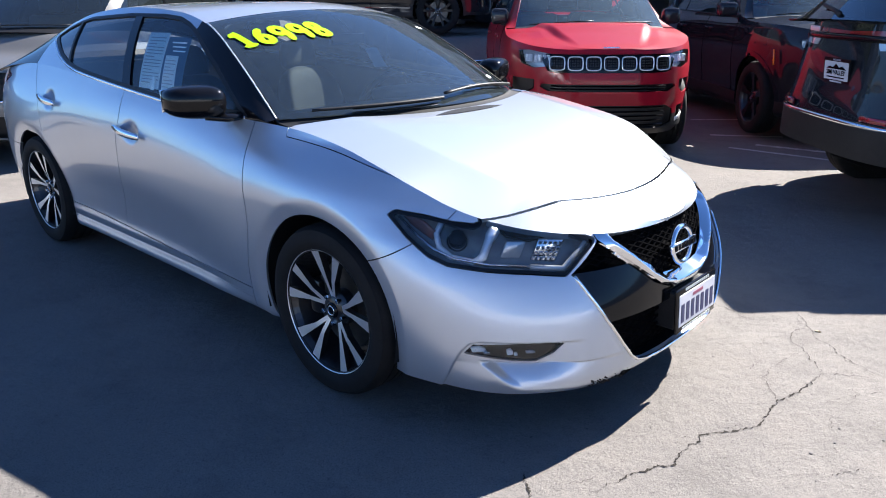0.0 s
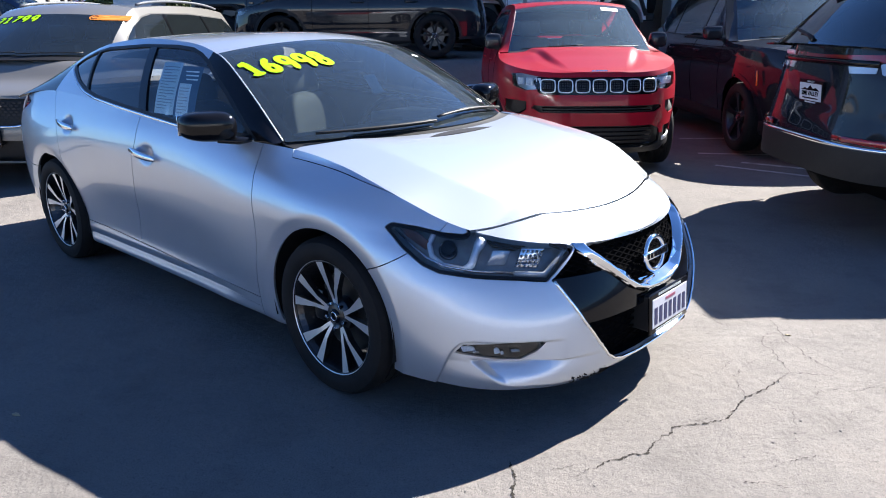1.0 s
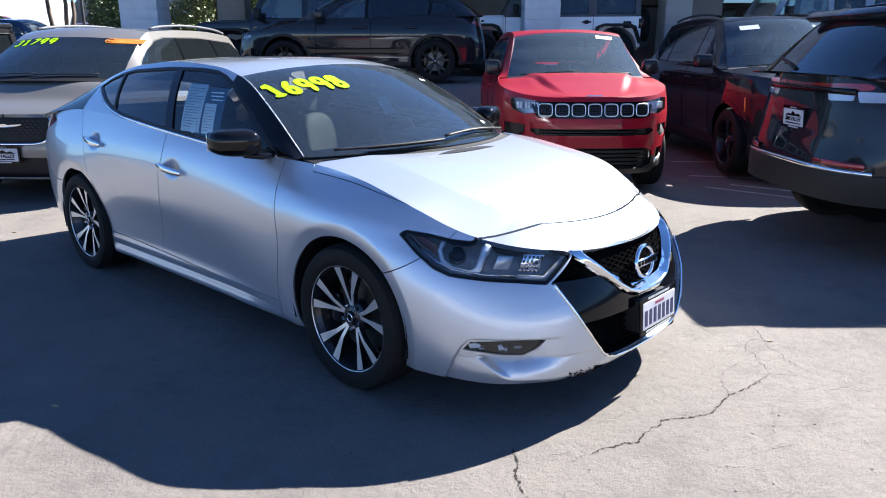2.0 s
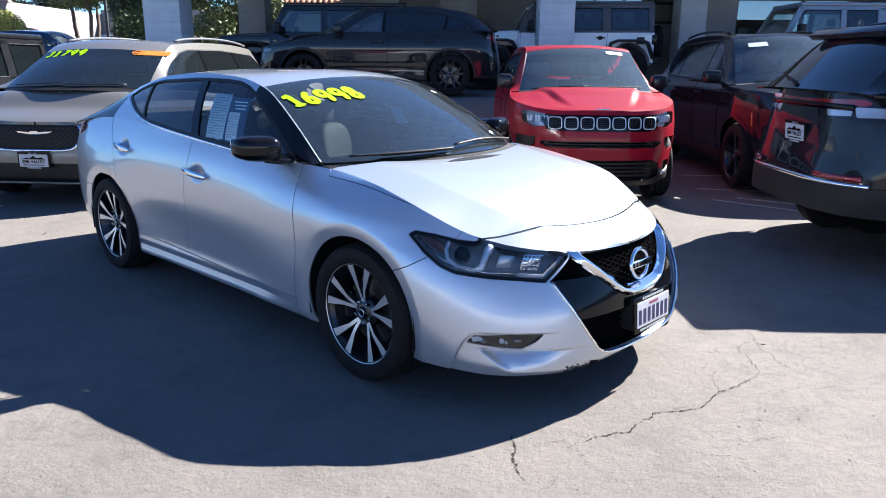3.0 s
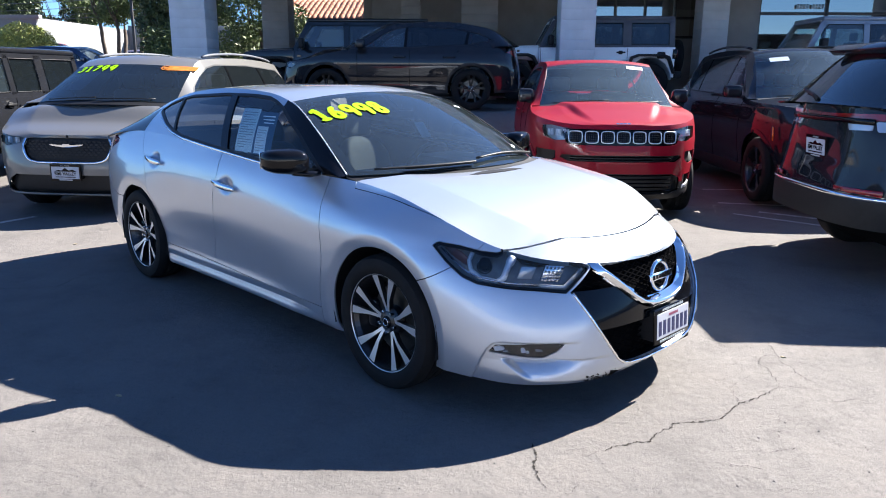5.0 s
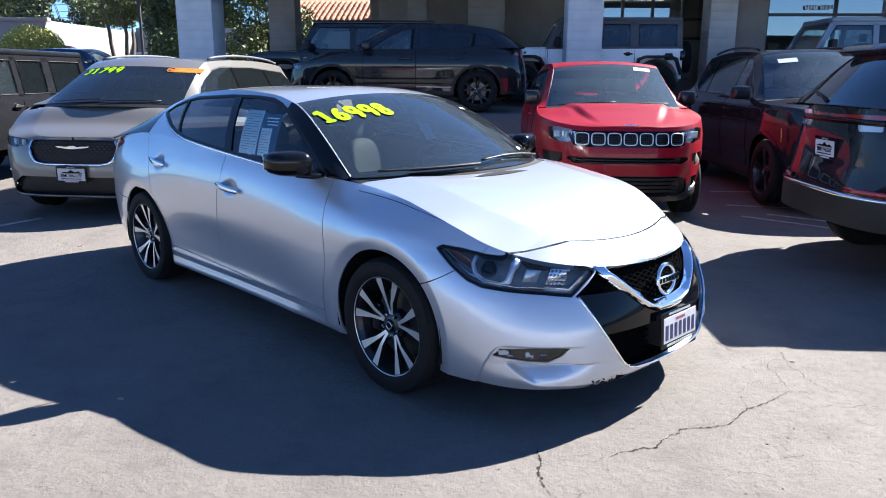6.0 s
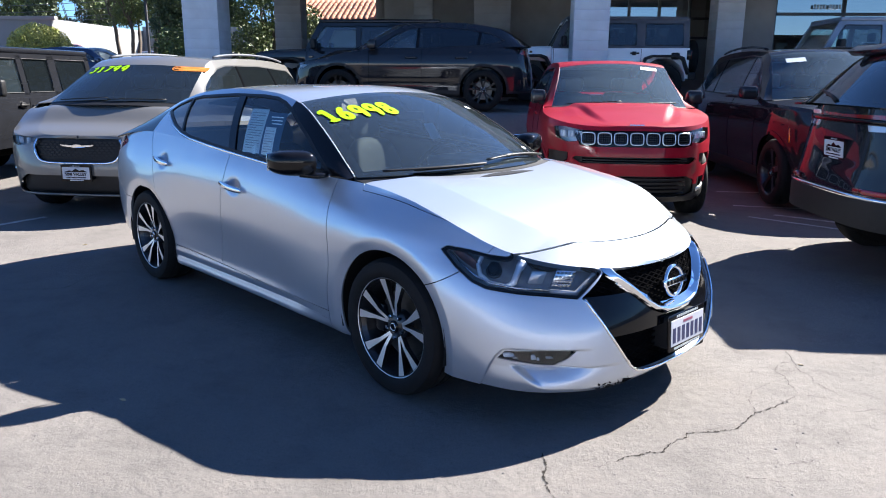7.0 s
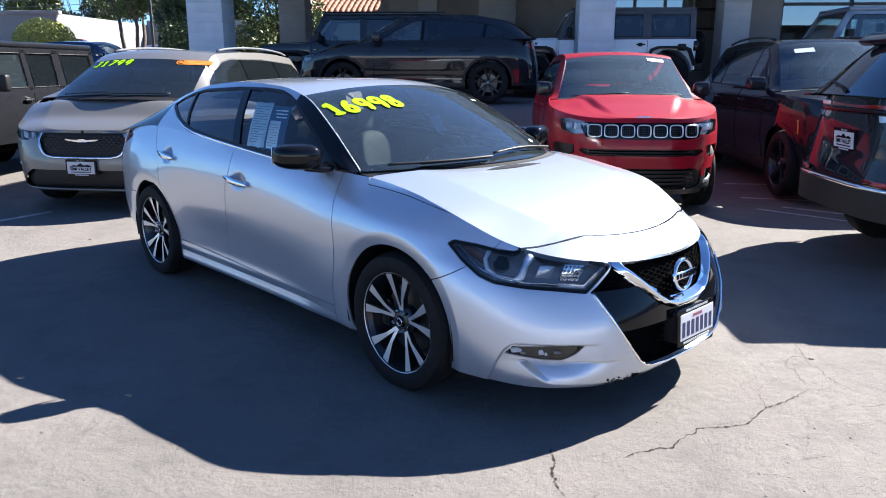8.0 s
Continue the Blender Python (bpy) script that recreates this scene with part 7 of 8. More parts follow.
    boxpart("front_bumper", (xF + 0.02, xF + 0.22, -0.85, 0.85, 0.52, 0.68), TRIM, car, 0.03)
    boxpart("rear_bumper", (xR - 0.18, xR, -0.80, 0.80, 0.50, 0.66), TRIM, car, 0.03)
    boxpart("underbody", (xR + 0.1, xF - 0.1, -0.60, 0.60, 0.38, 0.55), VOID, car, 0.02)
    boxpart("dashboard", (0.45, 0.90, -0.66, 0.66, 0.95, 1.14), DASH, car, 0.04)
    for sx in (-0.45, -1.25):
        for yy in (-0.36, 0.36):
            bm = bmesh.new()
            box(bm, sx - 0.08, sx + 0.06, yy - 0.22, yy + 0.22, 0.85, 1.40, 0.05, 2)
            box(bm, sx - 0.10, sx, yy - 0.12, yy + 0.12, 1.42, 1.60, 0.04, 2)
            part("seat", bm, DASH, car, smooth=60)
    for cx in (f0, r0):
        for sg in (-1, 1):
            rot = Matrix.Identity(4) if sg < 0 else Matrix.Rotation(math.pi, 4, "Z")
            wheel(car, Matrix.Translation((cx, sg * 0.80, wr)) @ rot, wr, 0.26, wr - 0.18, DARKRIM, STY5, seg=36)
    wheel(car, Matrix.Translation((xR - 0.20, 0, 0.98)) @ Matrix.Rotation(radians(-90), 4, "Z"), wr - 0.01, 0.26, wr - 0.18, DARKRIM, STY5, seg=36, name="spare_wheel")
    car.matrix_world = m
    return car


red_suv = build_red()
minivan = build_minivan()
dark_suv = build_dark_suv()
rear_suv = build_rear_suv()
crossover = build_crossover()
wr_white = off_roader("white_off_roader", "white boxy off-roader with a grey hard top", lot(3.36, 12.85, TERRACE + 0.10, 180), WHITEP, DARKTOP, True)
bm = bmesh.new()
for i, w in enumerate((0.030, 0.030, 0.030, 0.012, 0.030, 0.030, 0.030)):
    a = 1.95 - i * 0.085
    box(bm, a - w, a + w, 0.700, 0.704, 1.06, 1.11)
part("hood_lettering", bm, GLOSSB, wr_white)
boxpart("fuel_cap", (-1.84, -1.66, 0.785, 0.80, 0.93, 1.08), TRIM, wr_white, 0.03)
wr_black = off_roader("black_off_roader", "black boxy off-roader parked under the canopy", lot(-2.15, 12.55, TERRACE, 180), DULLBLACK, DULLBLACK)
wr_grey = off_roader("grey_off_roader", "grey-blue boxy off-roader beside the showroom", lot(8.55, 11.2, TERRACE - 0.02, 180), GREYP, GREYP)
wr_near = off_roader("dark_off_roader", "black boxy off-roader parked beside the minivan", lot(-6.41, 5.20, 0, -90.8), DULLBLACK, DULLBLACK)


# cars far behind, seen over the roofs of the near ones
def far_car(name, label, m, paint, H, L=4.7, W=1.86):
    s = H - 0.50
    k = dict(L=L, W=W, H=H, wb=L * 0.585, fo=0.92, zn=0.46 + s * 0.40, zc=0.52 + s * 0.45, zbelt=0.52 + s * 0.45, zrear=0.56 + s * 0.46, ws0=0.95, ws1=0.15, rf=-1.45, gb=-2.0, rw=0.58, n=3.0, wr=0.35,
             arch_mat=paint, clad_z=0.34, cuts=(0.8, -0.15), mirror=paint, cap=0.2)
    zb_ = k["zbelt"] + 0.03
    D = [(0.66, zb_), (-0.4, zb_ + 0.01), (-1.4, zb_ + 0.04), (-1.70, zb_ + 0.10), (-1.35, H - 0.14), (-0.5, H - 0.11), (0.05, H - 0.13), (0.35, (H + zb_) / 2 - 0.03)]
    Z = k["zn"]
    return vehicle(name, label, m, hull(**k), k, paint, D, ((-0.1, 0.06), (-1.1, 0.2)), DARKRIM, STY5, [(1.1, Z - 0.05), (1.5, Z - 0.04), (1.55, Z - 0.14), (1.15, Z - 0.14)], None, (), res=0.45, rails=False)


far_car("blue_car", "dark blue car parked on the upper level", lot(-11.55, 18.4, TERRACE, 0), BLUEP, 1.46)
far_car("red_pickup", "red pick-up truck parked far behind by the trees", lot(-17.95, 28.65, TERRACE, 0), REDP, 1.95, 5.2)
far_car("white_car", "white car parked far behind by the trees", lot(-14.6, 32.2, TERRACE, 0), WHITEP, 1.80)
far_car("black_car", "black SUV parked on the upper level", lot(-14.2, 15.6, TERRACE, 0), BLACKP, 1.72)


# ---- the showroom and what lies beyond ----
STUCCO = mat("grey_stucco", (0.60, 0.61, 0.63), 0.9, noise_scale=3, noise_amt=0.08, fine=0.06, fine_scale=120, bump=0.4, bump_scale=90)
# brown-grey of the back walls; on the rear pillars it stands for shade
SHADEWALL = mat("shaded_brown_grey_wall", (0.28, 0.26, 0.245), 0.85, noise_scale=2, noise_amt=0.12, fine=0.05, fine_scale=80, bump=0.2, bump_scale=60)
WHITEWALL = mat("white_painted_wall", (0.21, 0.213, 0.213), 0.85, noise_scale=0.6, noise_amt=0.06, fine=0.04, fine_scale=40, bump=0.2, bump_scale=30)
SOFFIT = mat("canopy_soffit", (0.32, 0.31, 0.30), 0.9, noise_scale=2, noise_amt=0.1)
ALUM = mat("dark_window_frame", (0.05, 0.05, 0.055), 0.4, 0.6)
TILE = mat("terracotta_tile", (0.46, 0.19, 0.11), 0.8, noise_scale=8, noise_amt=0.25, fine=0.1, fine_scale=60, bump=0.2, bump_scale=60)
WINDOW = glass("showroom_glass", (0.35, 0.40, 0.42), 22.0, 0.0)
LAMPW = bpy.data.materials.new("lamp_white")
LAMPW.use_nodes = True
LAMPW.node_tree.nodes["Principled BSDF"].inputs["Emission Color"].default_value = (1, 0.97, 0.9, 1)
LAMPW.node_tree.nodes["Principled BSDF"].inputs["Emission Strength"].default_value = 1.2


def structure(name, label, category, m):
    return empty(name, label, category, kind="structure", m=m)


show = empty("showroom", "grey stucco showroom with square pillars and a deep shaded canopy", "building", m=lot(0, 0, 0))
def pillar(x0, x1, y0, y1, mt):
    """A square pillar laid in courses of painted blocks with shallow joints."""
    p = boxpart("pillar", (x0 + 0.006, x1 - 0.006, y0 + 0.006, y1 - 0.006, TERRACE - 0.05, 3.95), mt, show, 0.004)
    z0 = TERRACE - 0.05
    for i in range(15):
        z1 = z0 + 0.2054
        boxpart("block", (x0, x1, y0, y1, z0 + 0.002, z1 - 0.002), mt, p, 0.006)
        z0 = z1


# pillars deep under the canopy get the darker colour in place of shade
for x0, x1, y0, y1, mt in ((-5.68, -4.90, 11.3, 12.1, STUCCO), (2.74, 3.48, 11.2, 11.95, STUCCO), (6.55, 7.20, 14.0, 14.7, STUCCO), (-4.68, -3.98, 15.0, 15.7, SHADEWALL),
                           (0.60, 1.55, 15.0, 15.8, SHADEWALL), (-1.0, -0.5, 15.2, 15.8, SHADEWALL), (12.5, 13.2, 11.2, 11.95, STUCCO)):
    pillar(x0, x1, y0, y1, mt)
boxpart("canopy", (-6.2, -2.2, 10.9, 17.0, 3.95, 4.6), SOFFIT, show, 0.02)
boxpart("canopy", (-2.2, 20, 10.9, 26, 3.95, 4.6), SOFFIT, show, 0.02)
# added out of view, its height chosen to darken reflections in the hoods
boxpart("unseen_fascia", (-6.25, 20.05, 10.82, 10.9, 3.80, 6.1), STUCCO, show, 0.01)
boxpart("back_wall", (-2.15, 4.0, 16.6, 16.9, TERRACE, 3.95), SHADEWALL, show, 0.01)
boxpart("back_wall", (3.95, 7.6, 16.0, 16.3, TERRACE, 2.55), SHADEWALL, show, 0.01)
boxpart("side_wall", (7.20, 8.05, 14.3, 14.6, TERRACE, 3.95), SHADEWALL, show, 0.01)
boxpart("room_wall", (3.95, 20, 24, 24.3, TERRACE, 3.95), STUCCO, show, 0.01)
boxpart("end_wall", (19.7, 20, 12, 24, TERRACE, 3.95), STUCCO, show, 0.01)
boxpart("partition", (-2.2, -1.95, 16.6, 24, TERRACE, 3.95), SHADEWALL, show, 0.01)


def glazed(parent, x0, x1, y, z0, z1, nx, zs):
    w = new("window")
    w.parent = parent
    for i in range(nx + 1):
        a = x0 + (x1 - x0) * i / nx
        boxpart("mullion", (a - 0.035, a + 0.035, y - 0.05, y + 0.05, z0, z1), ALUM, w, 0.004)
    for b in (z0, *zs, z1):
        boxpart("transom", (x0, x1, y - 0.045, y + 0.045, b - 0.035, b + 0.035), ALUM, w, 0.004)
    for i in range(nx):
        a0, a1 = x0 + (x1 - x0) * i / nx, x0 + (x1 - x0) * (i + 1) / nx
        bm = bmesh.new()
        bm.faces.new([bm.verts.new(p) for p in ((a0, y, z0), (a1, y, z0), (a1, y, z1), (a0, y, z1))])
        part("pane", bm, WINDOW, w)
    return w


glazed(show, 3.98, 7.2, 16.0, 2.55, 3.95, 4, (3.05,))
glazed(show, 8.05, 19.7, 14.4, TERRACE, 3.95, 7, (3.05,))
for x0, y0 in ((4.6, 18.5), (5.6, 18.5), (9.5, 18), (11, 18)):
    boxpart("tube_lamp", (x0, x0 + 0.9, y0, y0 + 0.12, 3.80, 3.88), LAMPW, show, 0.01)
# wall sign, its lettering as bars
sign = new("wall_sign")
sign.parent = show
for i in range(9):
    if i != 4:
        boxpart("letter_bar", (8.95 + i * 0.075, 9.0 + i * 0.075, 14.30, 14.33, 3.17, 3.27), GREYP, sign, 0.004)

# small tiled annexe
annexe = empty("tiled_annexe", "white annexe with a red clay tile roof", "building", m=lot(0, 0, 0))
boxpart("wall", (-5.9, 2.0, 23.0, 29.0, TERRACE, 3.42), WHITEWALL, annexe, 0.01)
boxpart("eave", (-6.15, 2.2, 22.6, 23.1, 3.36, 3.46), WHITEWALL, annexe, 0.01)
bm = bmesh.new()
bm.faces.new([bm.verts.new(p) for p in ((-6.2, 22.55, 3.46), (2.2, 22.55, 3.46), (2.2, 26.5, 4.85), (-6.2, 26.5, 4.85))])
roofp = part("roof_deck", bm, TILE, annexe)
bm = bmesh.new()
half = [(0.085 * math.cos(a), 0.075 * math.sin(a)) for a in np.linspace(0, math.pi, 6)]
l0 = [bm.verts.new((c, 0, s)) for c, s in half]
l1 = [bm.verts.new((c * 0.86, 0.46, s * 0.86 + 0.16)) for c, s in half]
for i in range(5):
    bm.faces.new((l0[i], l0[i + 1], l1[i + 1], l1[i]))
bm.faces.new(l0[::-1])
tile0 = part("tile", bm, TILE, roofp, smooth=40)
tile_mesh = tile0.data
rnd = random.Random(2)
first = True
for j in range(6):
    for i in range(38):
        x_ = -6.1 + i * 0.205
        y_ = 22.5 + j * 0.40
        ob = tile0 if first else new("tile", tile_mesh)
        first = False
        ob.parent = roofp
        ob.location = (x_ + rnd.uniform(-0.008, 0.008), y_, 3.47 + (y_ - 22.5) * 0.352 + rnd.uniform(-0.006, 0.006))

# long white boundary building
hall = empty("white_hall", "long low white-painted building behind the trees", "building", m=lot(0, 0, 0))
boxpart("wall", (-60, -19.5, 30, 46, TERRACE - 1, 4.0), WHITEWALL, hall, 0.01)
boxpart("wall", (-19.5, -8, 39.5, 46, TERRACE - 1, 4.25), WHITEWALL, hall, 0.01)
boxpart("parapet", (-60, -19.3, 29.9, 30.2, 3.95, 4.12), WHITEWALL, hall, 0.01)


# ---- plants ----
def leaf_mat(name, a, b):
    m = bpy.data.materials.new(name)
    m.use_nodes = True
    nt = m.node_tree
    bs = nt.nodes["Principled BSDF"]
    bs.inputs["Roughness"].default_value = 0.55
    g_ = nt.nodes.new("ShaderNodeNewGeometry")
    r = nt.nodes.new("ShaderNodeValToRGB")
    r.color_ramp.elements[0].color, r.color_ramp.elements[1].color = (*a, 1), (*b, 1)
    nt.links.new(g_.outputs["Random Per Island"], r.inputs[0])
    nt.links.new(r.outputs[0], bs.inputs["Base Color"])
    return m


LEAF = leaf_mat("leaf_green", (0.030, 0.055, 0.014), (0.13, 0.165, 0.045))
LEAFY = leaf_mat("leaf_yellow_green", (0.14, 0.17, 0.035), (0.42, 0.42, 0.11))
LEAFD = leaf_mat("leaf_dark", (0.018, 0.035, 0.012), (0.07, 0.10, 0.035))
BARK = mat("bark", (0.085, 0.065, 0.05), 0.9, noise_scale=10, noise_amt=0.3, bump=0.5, bump_scale=40)


def leaves(name, blobs, n, size, material, parent, seed, shell=0.55):
    """Many small leaves in overlapping clumps; blobs: (x, y, z, rx, ry, rz)."""
    r = np.random.RandomState(seed)
    w = np.array([b[3] * b[4] + b[3] * b[5] + b[4] * b[5] for b in blobs])
    idx = r.choice(len(blobs), n, p=w / w.sum())
    B_ = np.array(blobs)[idx]
    d = r.normal(size=(n, 3))
    d /= np.linalg.norm(d, axis=1, keepdims=True)
    rad = shell + (1.06 - shell) * r.rand(n, 1) ** 0.6
    lump = 1 + (0.12 if len(blobs) > 3 else 0.035) * np.sin(d[:, :1] * 7 + idx[:, None]) * np.sin(d[:, 1:2] * 6 + d[:, 2:] * 5)
    c = B_[:, :3] + d * rad * lump * B_[:, 3:]
    a = r.normal(size=(n, 3)) + d * 0.5
    a /= np.linalg.norm(a, axis=1, keepdims=True)
    b = np.cross(a, r.normal(size=(n, 3)))
    b /= np.linalg.norm(b, axis=1, keepdims=True)
    e = np.cross(a, b)
    s = size * (0.6 + 0.8 * r.rand(n, 1))
    V = np.stack([c - b * s, c - e * s * 0.45, c + b * s, c + e * s * 0.45], 1).reshape(-1, 3)
    me = bpy.data.meshes.new(name)
    me.vertices.add(len(V))
    me.vertices.foreach_set("co", V.ravel())
    me.loops.add(4 * n)
    me.loops.foreach_set("vertex_index", np.arange(4 * n))
    me.polygons.add(n)
    me.polygons.foreach_set("loop_start", np.arange(n) * 4)
    me.polygons.foreach_set("loop_total", np.full(n, 4))
    me.materials.append(material)
    me.update(calc_edges=True)
    ob = new(name, me)
    ob.parent = parent
    return ob


def tree(name, label, m, height, trunk_r, blobs, n, size, material, seed, stems=1):
    t = empty(name, label, "tree", group="trees far behind" if name == "far_tree" else "", m=m)
    r = random.Random(seed)
    bm = bmesh.new()
    low = min(b[2] - b[5] for b in blobs)
    for s_ in range(stems):
        a = 2 * math.pi * (s_ + 0.3 * r.random()) / stems
        wide = 0.9 if stems > 1 else 0.1
        fork = Vector((wide * math.cos(a), wide * math.sin(a), max(low, 0.6) + r.uniform(0.1, 0.5)))
        foot = Vector((0.12 * math.cos(a), 0.12 * math.sin(a), -0.05)) if stems > 1 else Vector((0, 0, -0.05))
        pts = [foot.lerp(fork, k / 6) + Vector((r.uniform(-0.05, 0.05), r.uniform(-0.05, 0.05), 0)) * (k > 0) + Vector((math.cos(a), math.sin(a), 0)) * 0.25 * wide * math.sin(math.pi * k / 6) for k in range(7)]
        tube(bm, pts, trunk_r, 8, taper=[1.15, 0.95, 0.88, 0.82, 0.76, 0.70, 0.62])
        near = [b for b in blobs if min(range(stems), key=lambda q: (b[0] - wide * math.cos(2 * math.pi * q / stems)) ** 2 + (b[1] - wide * math.sin(2 * math.pi * q / stems)) ** 2) == s_]
        for b in near:
            end = Vector(b[:3])
            pts = [fork.lerp(end, k / 5) + Vector((r.uniform(-0.06, 0.06), r.uniform(-0.06, 0.06), -0.12 * math.sin(math.pi * k / 5))) * (k > 0) for k in range(6)]
            tube(bm, pts, trunk_r * 0.5, 6, taper=[1.0, 0.8, 0.62, 0.46, 0.3, 0.12])
    part("trunk", bm, BARK, t, smooth=60)
    leaves("crown", blobs, n, size, material, t, seed)
    return t


# clipped round shrub
shrub = empty("round_shrub", "large clipped round yellow-green shrub", "shrub", m=lot(-17.8, 26, TERRACE))
leaves("foliage", [(0, 0, 1.20, 1.30, 1.25, 1.40), (0, 0, 1.05, 1.34, 1.28, 1.20)], 26000, 0.05, LEAFY, shrub, 3, 0.85)
bm = bmesh.new()
tube(bm, [(0, 0, 0), (0, 0, 1.2)], 0.12, 8)
part("stem", bm, BARK, shrub)


def crown(cx, cz, rx, rz, n, seed, size=(0.5, 0.8), ry=None):
    r = random.Random(seed)
    out = []
    for _ in range(n):
        a, rad = r.uniform(0, 2 * math.pi), r.random() ** 0.5
        s_ = r.uniform(*size)
        out.append((cx + rx * rad * math.cos(a), (ry or rx) * rad * math.sin(a), cz + rz * r.uniform(-1, 1), s_, s_, s_ * 0.75))
    return out


tree("cypress_tree", "multi-stemmed green tree with bare lower trunks", lot(-14.75, 28.4, TERRACE), 6, 0.11, crown(0, 4.05, 1.5, 0.95, 20, 5, (0.36, 0.70)), 17000, 0.06, LEAF, 5, 4)
tree("broad_tree", "dense dark green tree beside the canopy", lot(-10.9, 24, TERRACE), 6, 0.14, crown(0, 2.4, 0.75, 2.6, 22, 6, (0.55, 0.9)), 28000, 0.07, LEAFD, 6, 2)
tree("ivy_tree", "dense sunlit ivy-covered tree behind the pillars", lot(-7.0, 19.5, TERRACE), 6, 0.14, crown(0, 2.0, 2.2, 2.4, 36, 7, (0.55, 0.9)), 52000, 0.06, LEAF, 7, 2)
for i, (x_, y_, h_, s_) in enumerate(((-39.8, 62, 9.6, 1.9), (-37.6, 60, 8.8, 1.7), (-42.4, 64, 9.8, 2.0), (-35.6, 66, 8.6, 1.8), (-46, 66, 10.6, 3.9), (-40, 70, 11.2, 4.0), (-33, 62, 8.4, 3.2), (-28, 64, 7.4, 3.0), (-23, 60, 6.4, 2.6), (-52, 62, 10.2, 3.9), (-19, 52, 5.5, 2.4), (-9, 50, 6.5, 2.8))):
    tree("far_tree", "tall green tree far behind the white building", lot(x_, y_, 0), h_, 0.2, crown(0, h_ * 0.58, s_ * 0.6, h_ * 0.36, 18, 20 + i, (0.6, 1.3)), 7000, 0.16, LEAFD if i % 2 else LEAF, 20 + i)


# lamp post and overhead wires beyond the lot
POLEMAT = mat("dark_bronze_pole", (0.035, 0.032, 0.030), 0.5, 0.3)
pole = empty("lamp_post", "dark bronze square lamp post with a flat lamp head", "street lamp", m=lot(-13.55, 27.0, TERRACE))
boxpart("post", (-0.05, 0.05, -0.05, 0.05, -0.02, 3.80), POLEMAT, pole, 0.01)
boxpart("lamp_head", (-0.10, 0.42, -0.16, 0.16, 3.72, 3.86), POLEMAT, pole, 0.03)
boxpart("lamp_head", (-0.52, -0.14, -0.16, 0.16, 3.72, 3.86), POLEMAT, pole, 0.03)
WIREMAT = mat("grey_cable", (0.10, 0.10, 0.11), 0.6)
for px_ in (-74.0, -26.0):
    up = empty("utility_pole", "weathered wooden utility pole carrying cables", "utility pole", group="utility poles", m=lot(px_, 58, 0))
    bm = bmesh.new()
    tube(bm, [(0, 0, -0.05), (0, 0, 4.0), (0, 0, 8.0)], 0.14, 10, taper=[1.1, 0.95, 0.8])
    part("mast", bm, BARK, up, smooth=60)
    boxpart("crossarm", (-0.06, 0.06, -0.9, 0.9, 7.55, 7.67), BARK, up, 0.01)
for dy, z_ in ((-0.8, 7.67), (0.0, 7.2), (0.5, 6.75), (0.8, 6.45)):
    bm = bmesh.new()
    tube(bm, [(-74 + 48 * k / 24, dy, z_ - 0.9 * 4 * (k / 24) * (1 - k / 24)) for k in range(25)], 0.022, 5)
    w_ = part("overhead_cable", bm, WIREMAT, None)
    w_.matrix_world = lot(0, 58, 0)
    tagged(w_, "thin grey overhead cable strung between utility poles", "cable", group="overhead cables")


# ---- cracks, lines, litter, enclosing wall ----
CRACK = mat("crack_dirt", (0.030, 0.027, 0.024), 0.95, spec=0.05, noise_scale=30, noise_amt=0.3)
LINEP = mat("worn_white_line", (0.36, 0.35, 0.33), 0.8, noise_scale=9, noise_amt=0.45, fine=0.3, fine_scale=60)
LEAFLIT = mat("dry_leaf", (0.30, 0.24, 0.15), 0.8)


def crack(pts, width, seed, rough=0.0075, step=0.007):
    """A wandering crack: a thin uneven strip along a polyline."""
    r = random.Random(seed)
    line = []
    for (x0, y0), (x1, y1) in zip(pts, pts[1:]):
        L_ = math.hypot(x1 - x0, y1 - y0)
        n_ = max(2, int(L_ / step))
        nx, ny = -(y1 - y0) / L_, (x1 - x0) / L_
        w_ = 0.0
        for k in range(n_):
            w_ = 0.80 * w_ + r.uniform(-rough, rough)
            f = k / n_
            fade = math.sin(math.pi * f) ** 0.4
            line.append((x0 + (x1 - x0) * f + nx * w_ * fade, y0 + (y1 - y0) * f + ny * w_ * fade))
    line.append(pts[-1])
    bm = bmesh.new()
    prev = None
    n_ = len(line)
    for i, (x, y) in enumerate(line):
        a, b = line[max(i - 1, 0)], line[min(i + 1, n_ - 1)]
        dx, dy = b[0] - a[0], b[1] - a[1]
        L_ = math.hypot(dx, dy) or 1
        k = i / (n_ - 1)
        h = 0.37 * width * (0.10 + 1.5 * r.random() ** 1.6) * (0.25 + min(1, 6 * k, 6 * (1 - k)) * 0.75)
        cur = (bm.verts.new((x - dy / L_ * h, y + dx / L_ * h, 0.0025)), bm.verts.new((x + dy / L_ * h, y - dx / L_ * h, 0.0025)))
        if prev:
            bm.faces.new((prev[0], prev[1], cur[1], cur[0]))
        prev = cur
    ob = part("crack", bm, CRACK, None)
    ob.parent = ground
    ob.matrix_parent_inverse = ground.matrix_world.inverted()
    return ob


crack([(2.759, 0.553), (2.743, 0.324), (2.699, 0.208), (2.713, 0.001), (2.661, -0.108), (2.592, -0.205), (2.588, -0.32), (2.599, -0.434), (2.52, -0.566), (2.463, -0.762)], 0.0084, 1)
crack([(2.759, 0.553), (2.666, 0.672), (2.561, 0.776), (2.541, 0.869), (2.567, 0.956)], 0.0049, 2)
crack([(2.466, 1.134), (2.53, 1.037), (2.616, 0.891), (2.742, 0.785), (2.848, 0.715), (2.95, 0.681)], 0.0049, 3)
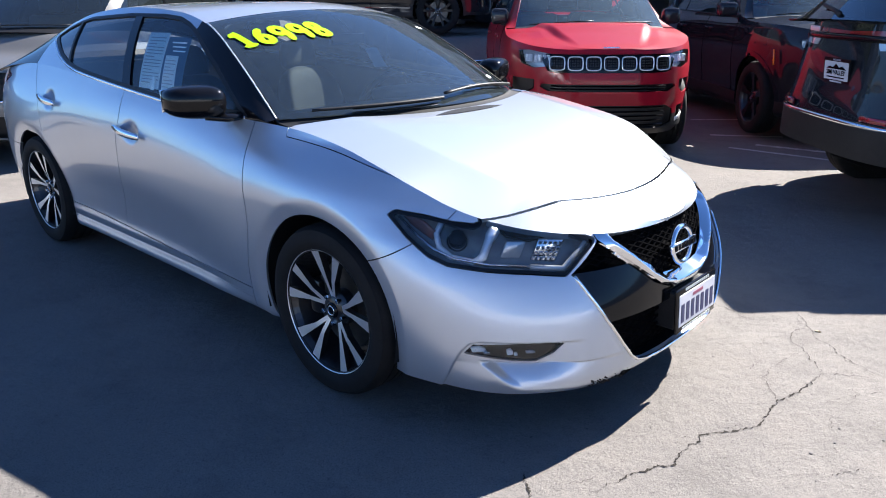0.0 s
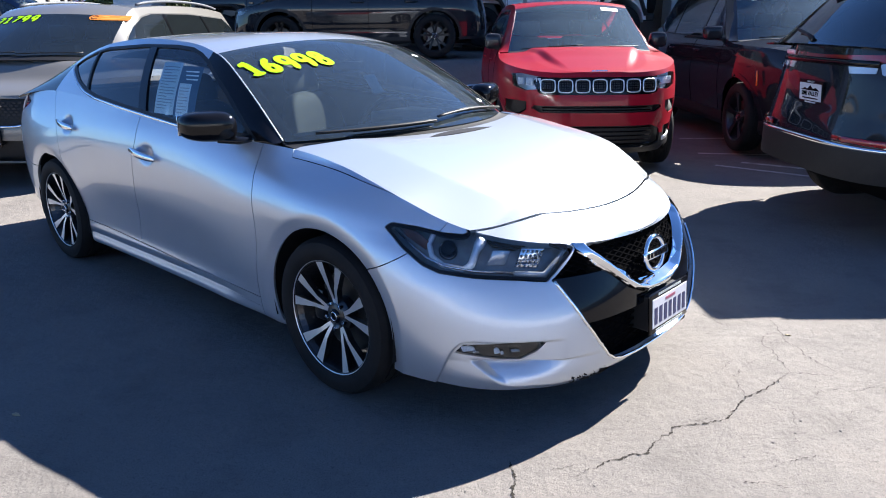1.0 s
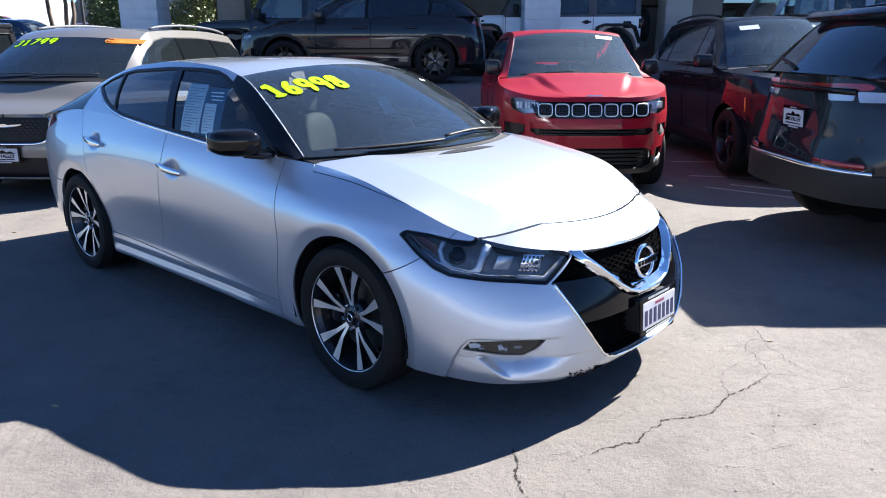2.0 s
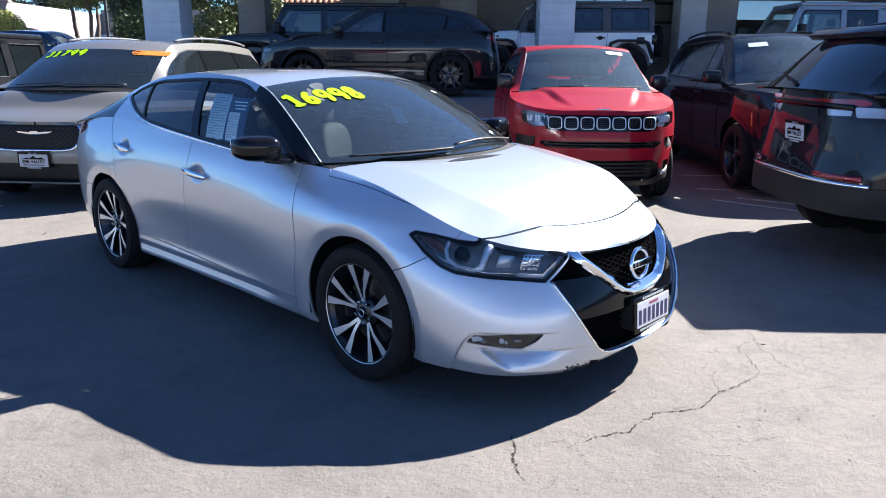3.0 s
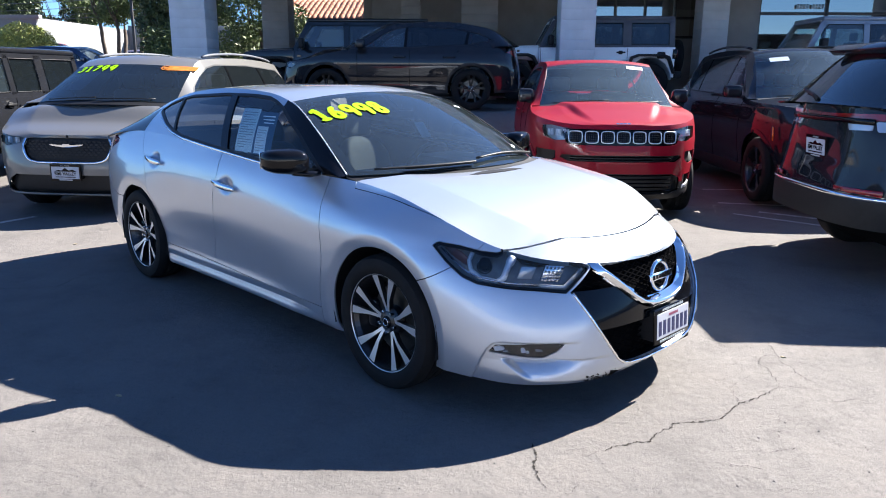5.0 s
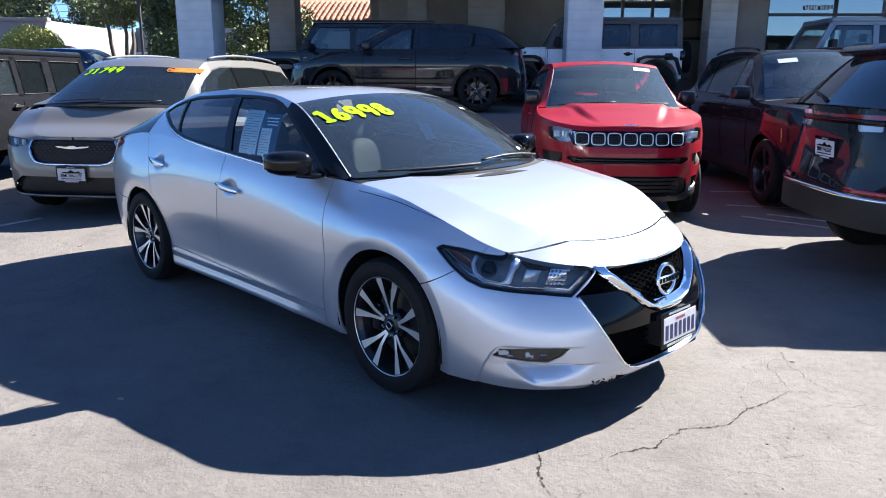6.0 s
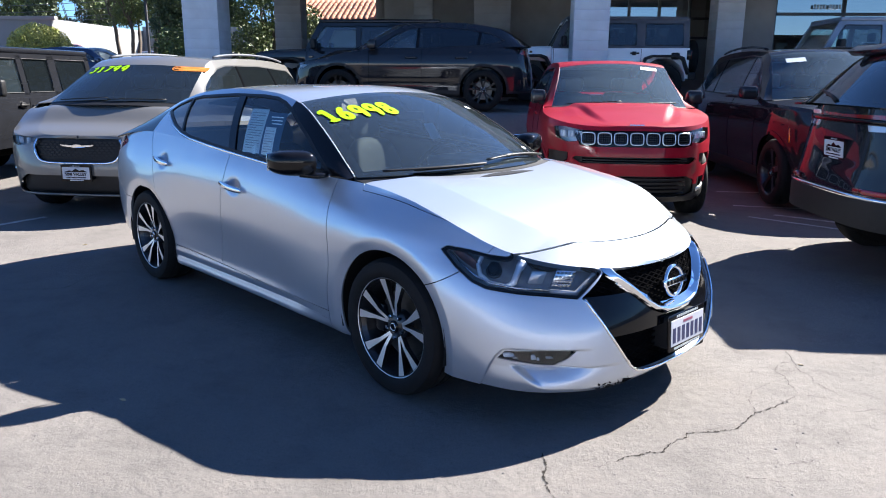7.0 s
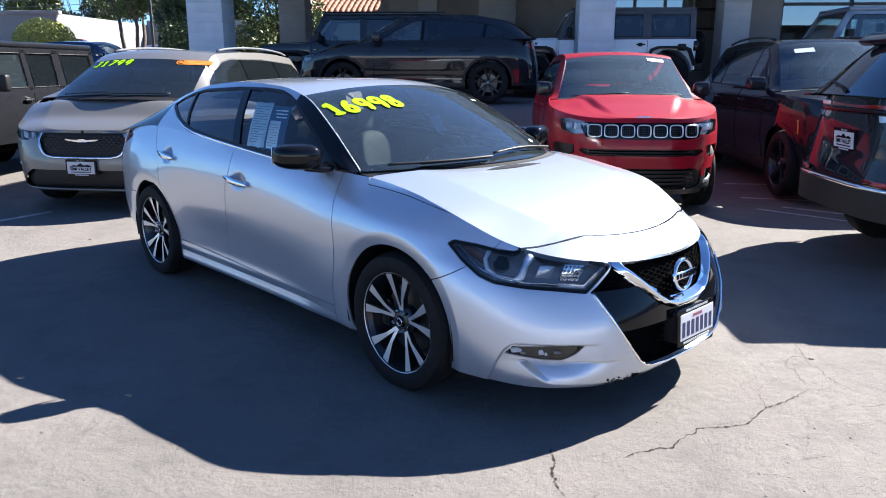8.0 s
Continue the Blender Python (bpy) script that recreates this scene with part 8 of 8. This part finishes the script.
crack([(2.759, 0.553), (2.858, 0.61), (2.929, 0.63)], 0.0035, 4)
crack([(2.947, 0.498), (3.008, 0.537), (3.07, 0.654), (3.136, 0.655)], 0.0049, 5)
crack([(2.699, 0.208), (2.615, 0.324)], 0.0035, 6)
crack([(2.638, 0.348), (2.586, 0.339), (2.595, 0.546), (2.636, 0.692)], 0.0021, 7)
crack([(2.258, -0.81), (2.344, -0.882), (2.386, -0.96), (2.462, -1.022), (2.507, -1.04)], 0.0140, 8)
crack([(2.973, -0.184), (3.019, -0.102), (3.077, -0.021)], 0.0042, 9)
crack([(2.899, -0.405), (2.978, -0.332), (3.048, -0.318)], 0.0042, 10)
crack([(-1.825, -1.813), (-1.693, -1.629), (-1.573, -1.478), (-1.782, -1.213)], 0.0042, 11)
crack([(2.122, 0.953), (2.242, 0.919), (2.356, 0.85)], 0.0035, 12)
crack([(2.395, -0.764), (2.44, -0.65)], 0.0021, 13)
crack([(2.794, 0.167), (2.88, 0.202)], 0.0028, 14)
# short hairlines and flaked spots where the surface is breaking up
wear = random.Random(77)
for i in range(26):
    cx_, cy_ = wear.uniform(2.45, 3.35), wear.uniform(-1.15, 0.75)
    turn_ = radians(wear.gauss(55, 28))
    ln = wear.uniform(0.02, 0.085)
    dx_, dy_ = ln * math.cos(turn_), ln * math.sin(turn_)
    crack([(cx_ - dx_, cy_ - dy_), (cx_ + 0.15 * dy_, cy_ - 0.15 * dx_), (cx_ + dx_, cy_ + dy_)], wear.uniform(0.0012, 0.0034), 40 + i)
for i, (a, b, w_) in enumerate((((-0.55, 6.45), (0.10, 7.02), 0.07), ((0.10, 5.55), (0.75, 5.95), 0.07), ((0.70, 5.30), (1.75, 5.42), 0.08), ((0.55, 4.98), (1.6, 5.0), 0.06), ((-4.55, -0.75), (-4.25, -1.75), 0.08))):
    d = Vector((b[0] - a[0], b[1] - a[1], 0)).normalized()
    n_ = Vector((-d.y, d.x, 0)) * w_ / 2
    bm = bmesh.new()
    va, vb = Vector((*a, 0.003)), Vector((*b, 0.003))
    bm.faces.new([bm.verts.new(q) for q in (va - n_, vb - n_, vb + n_, va + n_)])
    ob = part("parking_line", bm, LINEP, None)
    ob.parent = ground
    ob.matrix_parent_inverse = ground.matrix_world.inverted()

rl = random.Random(8)
pebbles = bmesh.new()
for k in range(420):
    x_, y_ = rl.uniform(0.2, 3.6), rl.uniform(-2.9, 1.6)
    s_ = 0.0015 + 0.0035 * rl.random() ** 3
    res = bmesh.ops.create_icosphere(pebbles, subdivisions=1, radius=s_)
    bmesh.ops.scale(pebbles, vec=(rl.uniform(0.7, 1.5), rl.uniform(0.7, 1.4), rl.uniform(0.4, 0.8)), verts=res["verts"])
    bmesh.ops.translate(pebbles, vec=(x_, y_, s_ * 0.4), verts=res["verts"])
tagged(part("grit", pebbles, mat("grit_stone", (0.10, 0.095, 0.09), 0.9)), "loose dark grit scattered on the asphalt", "grit", kind="stuff")
for x_, y_, s_, rz in ((0.585, -1.87, 0.022, 0.4), (-2.9, -0.9, 0.02, 1.2), (1.35, 3.15, 0.018, 2.0), (2.62, 0.95, 0.014, 0.2)):
    bm = bmesh.new()
    pts = [(-1, 0, 0.0), (-0.4, 0.35, 0.18), (0.4, 0.30, 0.22), (1, 0, 0.05), (0.4, -0.32, 0.20), (-0.4, -0.34, 0.16)]
    lo = [bm.verts.new((a * s_, b * s_, 0.001)) for a, b, c in pts]
    hi = [bm.verts.new((a * s_, b * s_, 0.003 + c * s_)) for a, b, c in pts]
    bm.faces.new(hi)
    bm.faces.new(lo[::-1])
    for i in range(6):
        j = (i + 1) % 6
        bm.faces.new((lo[i], lo[j], hi[j], hi[i]))
    leaf = tagged(part("dry_leaf", bm, LEAFLIT), "small dry pale leaf lying on the asphalt", "leaf")
    leaf.matrix_world = Matrix.Translation((x_, y_, 0)) @ Matrix.Rotation(rz, 4, "Z")

# plain unseen wall added to close the lot behind, for reflections and bounce
closing = structure("unseen_closing_wall", "plain stucco wall added out of view to close the lot", "wall", lot(0, 0, 0))
boxpart("wall", (-45, 45, -34.3, -34, -0.1, 3.4), STUCCO, closing, 0.02)
boxpart("wall", (44.7, 45, -34, 30, -0.1, 3.4), STUCCO, closing, 0.02)
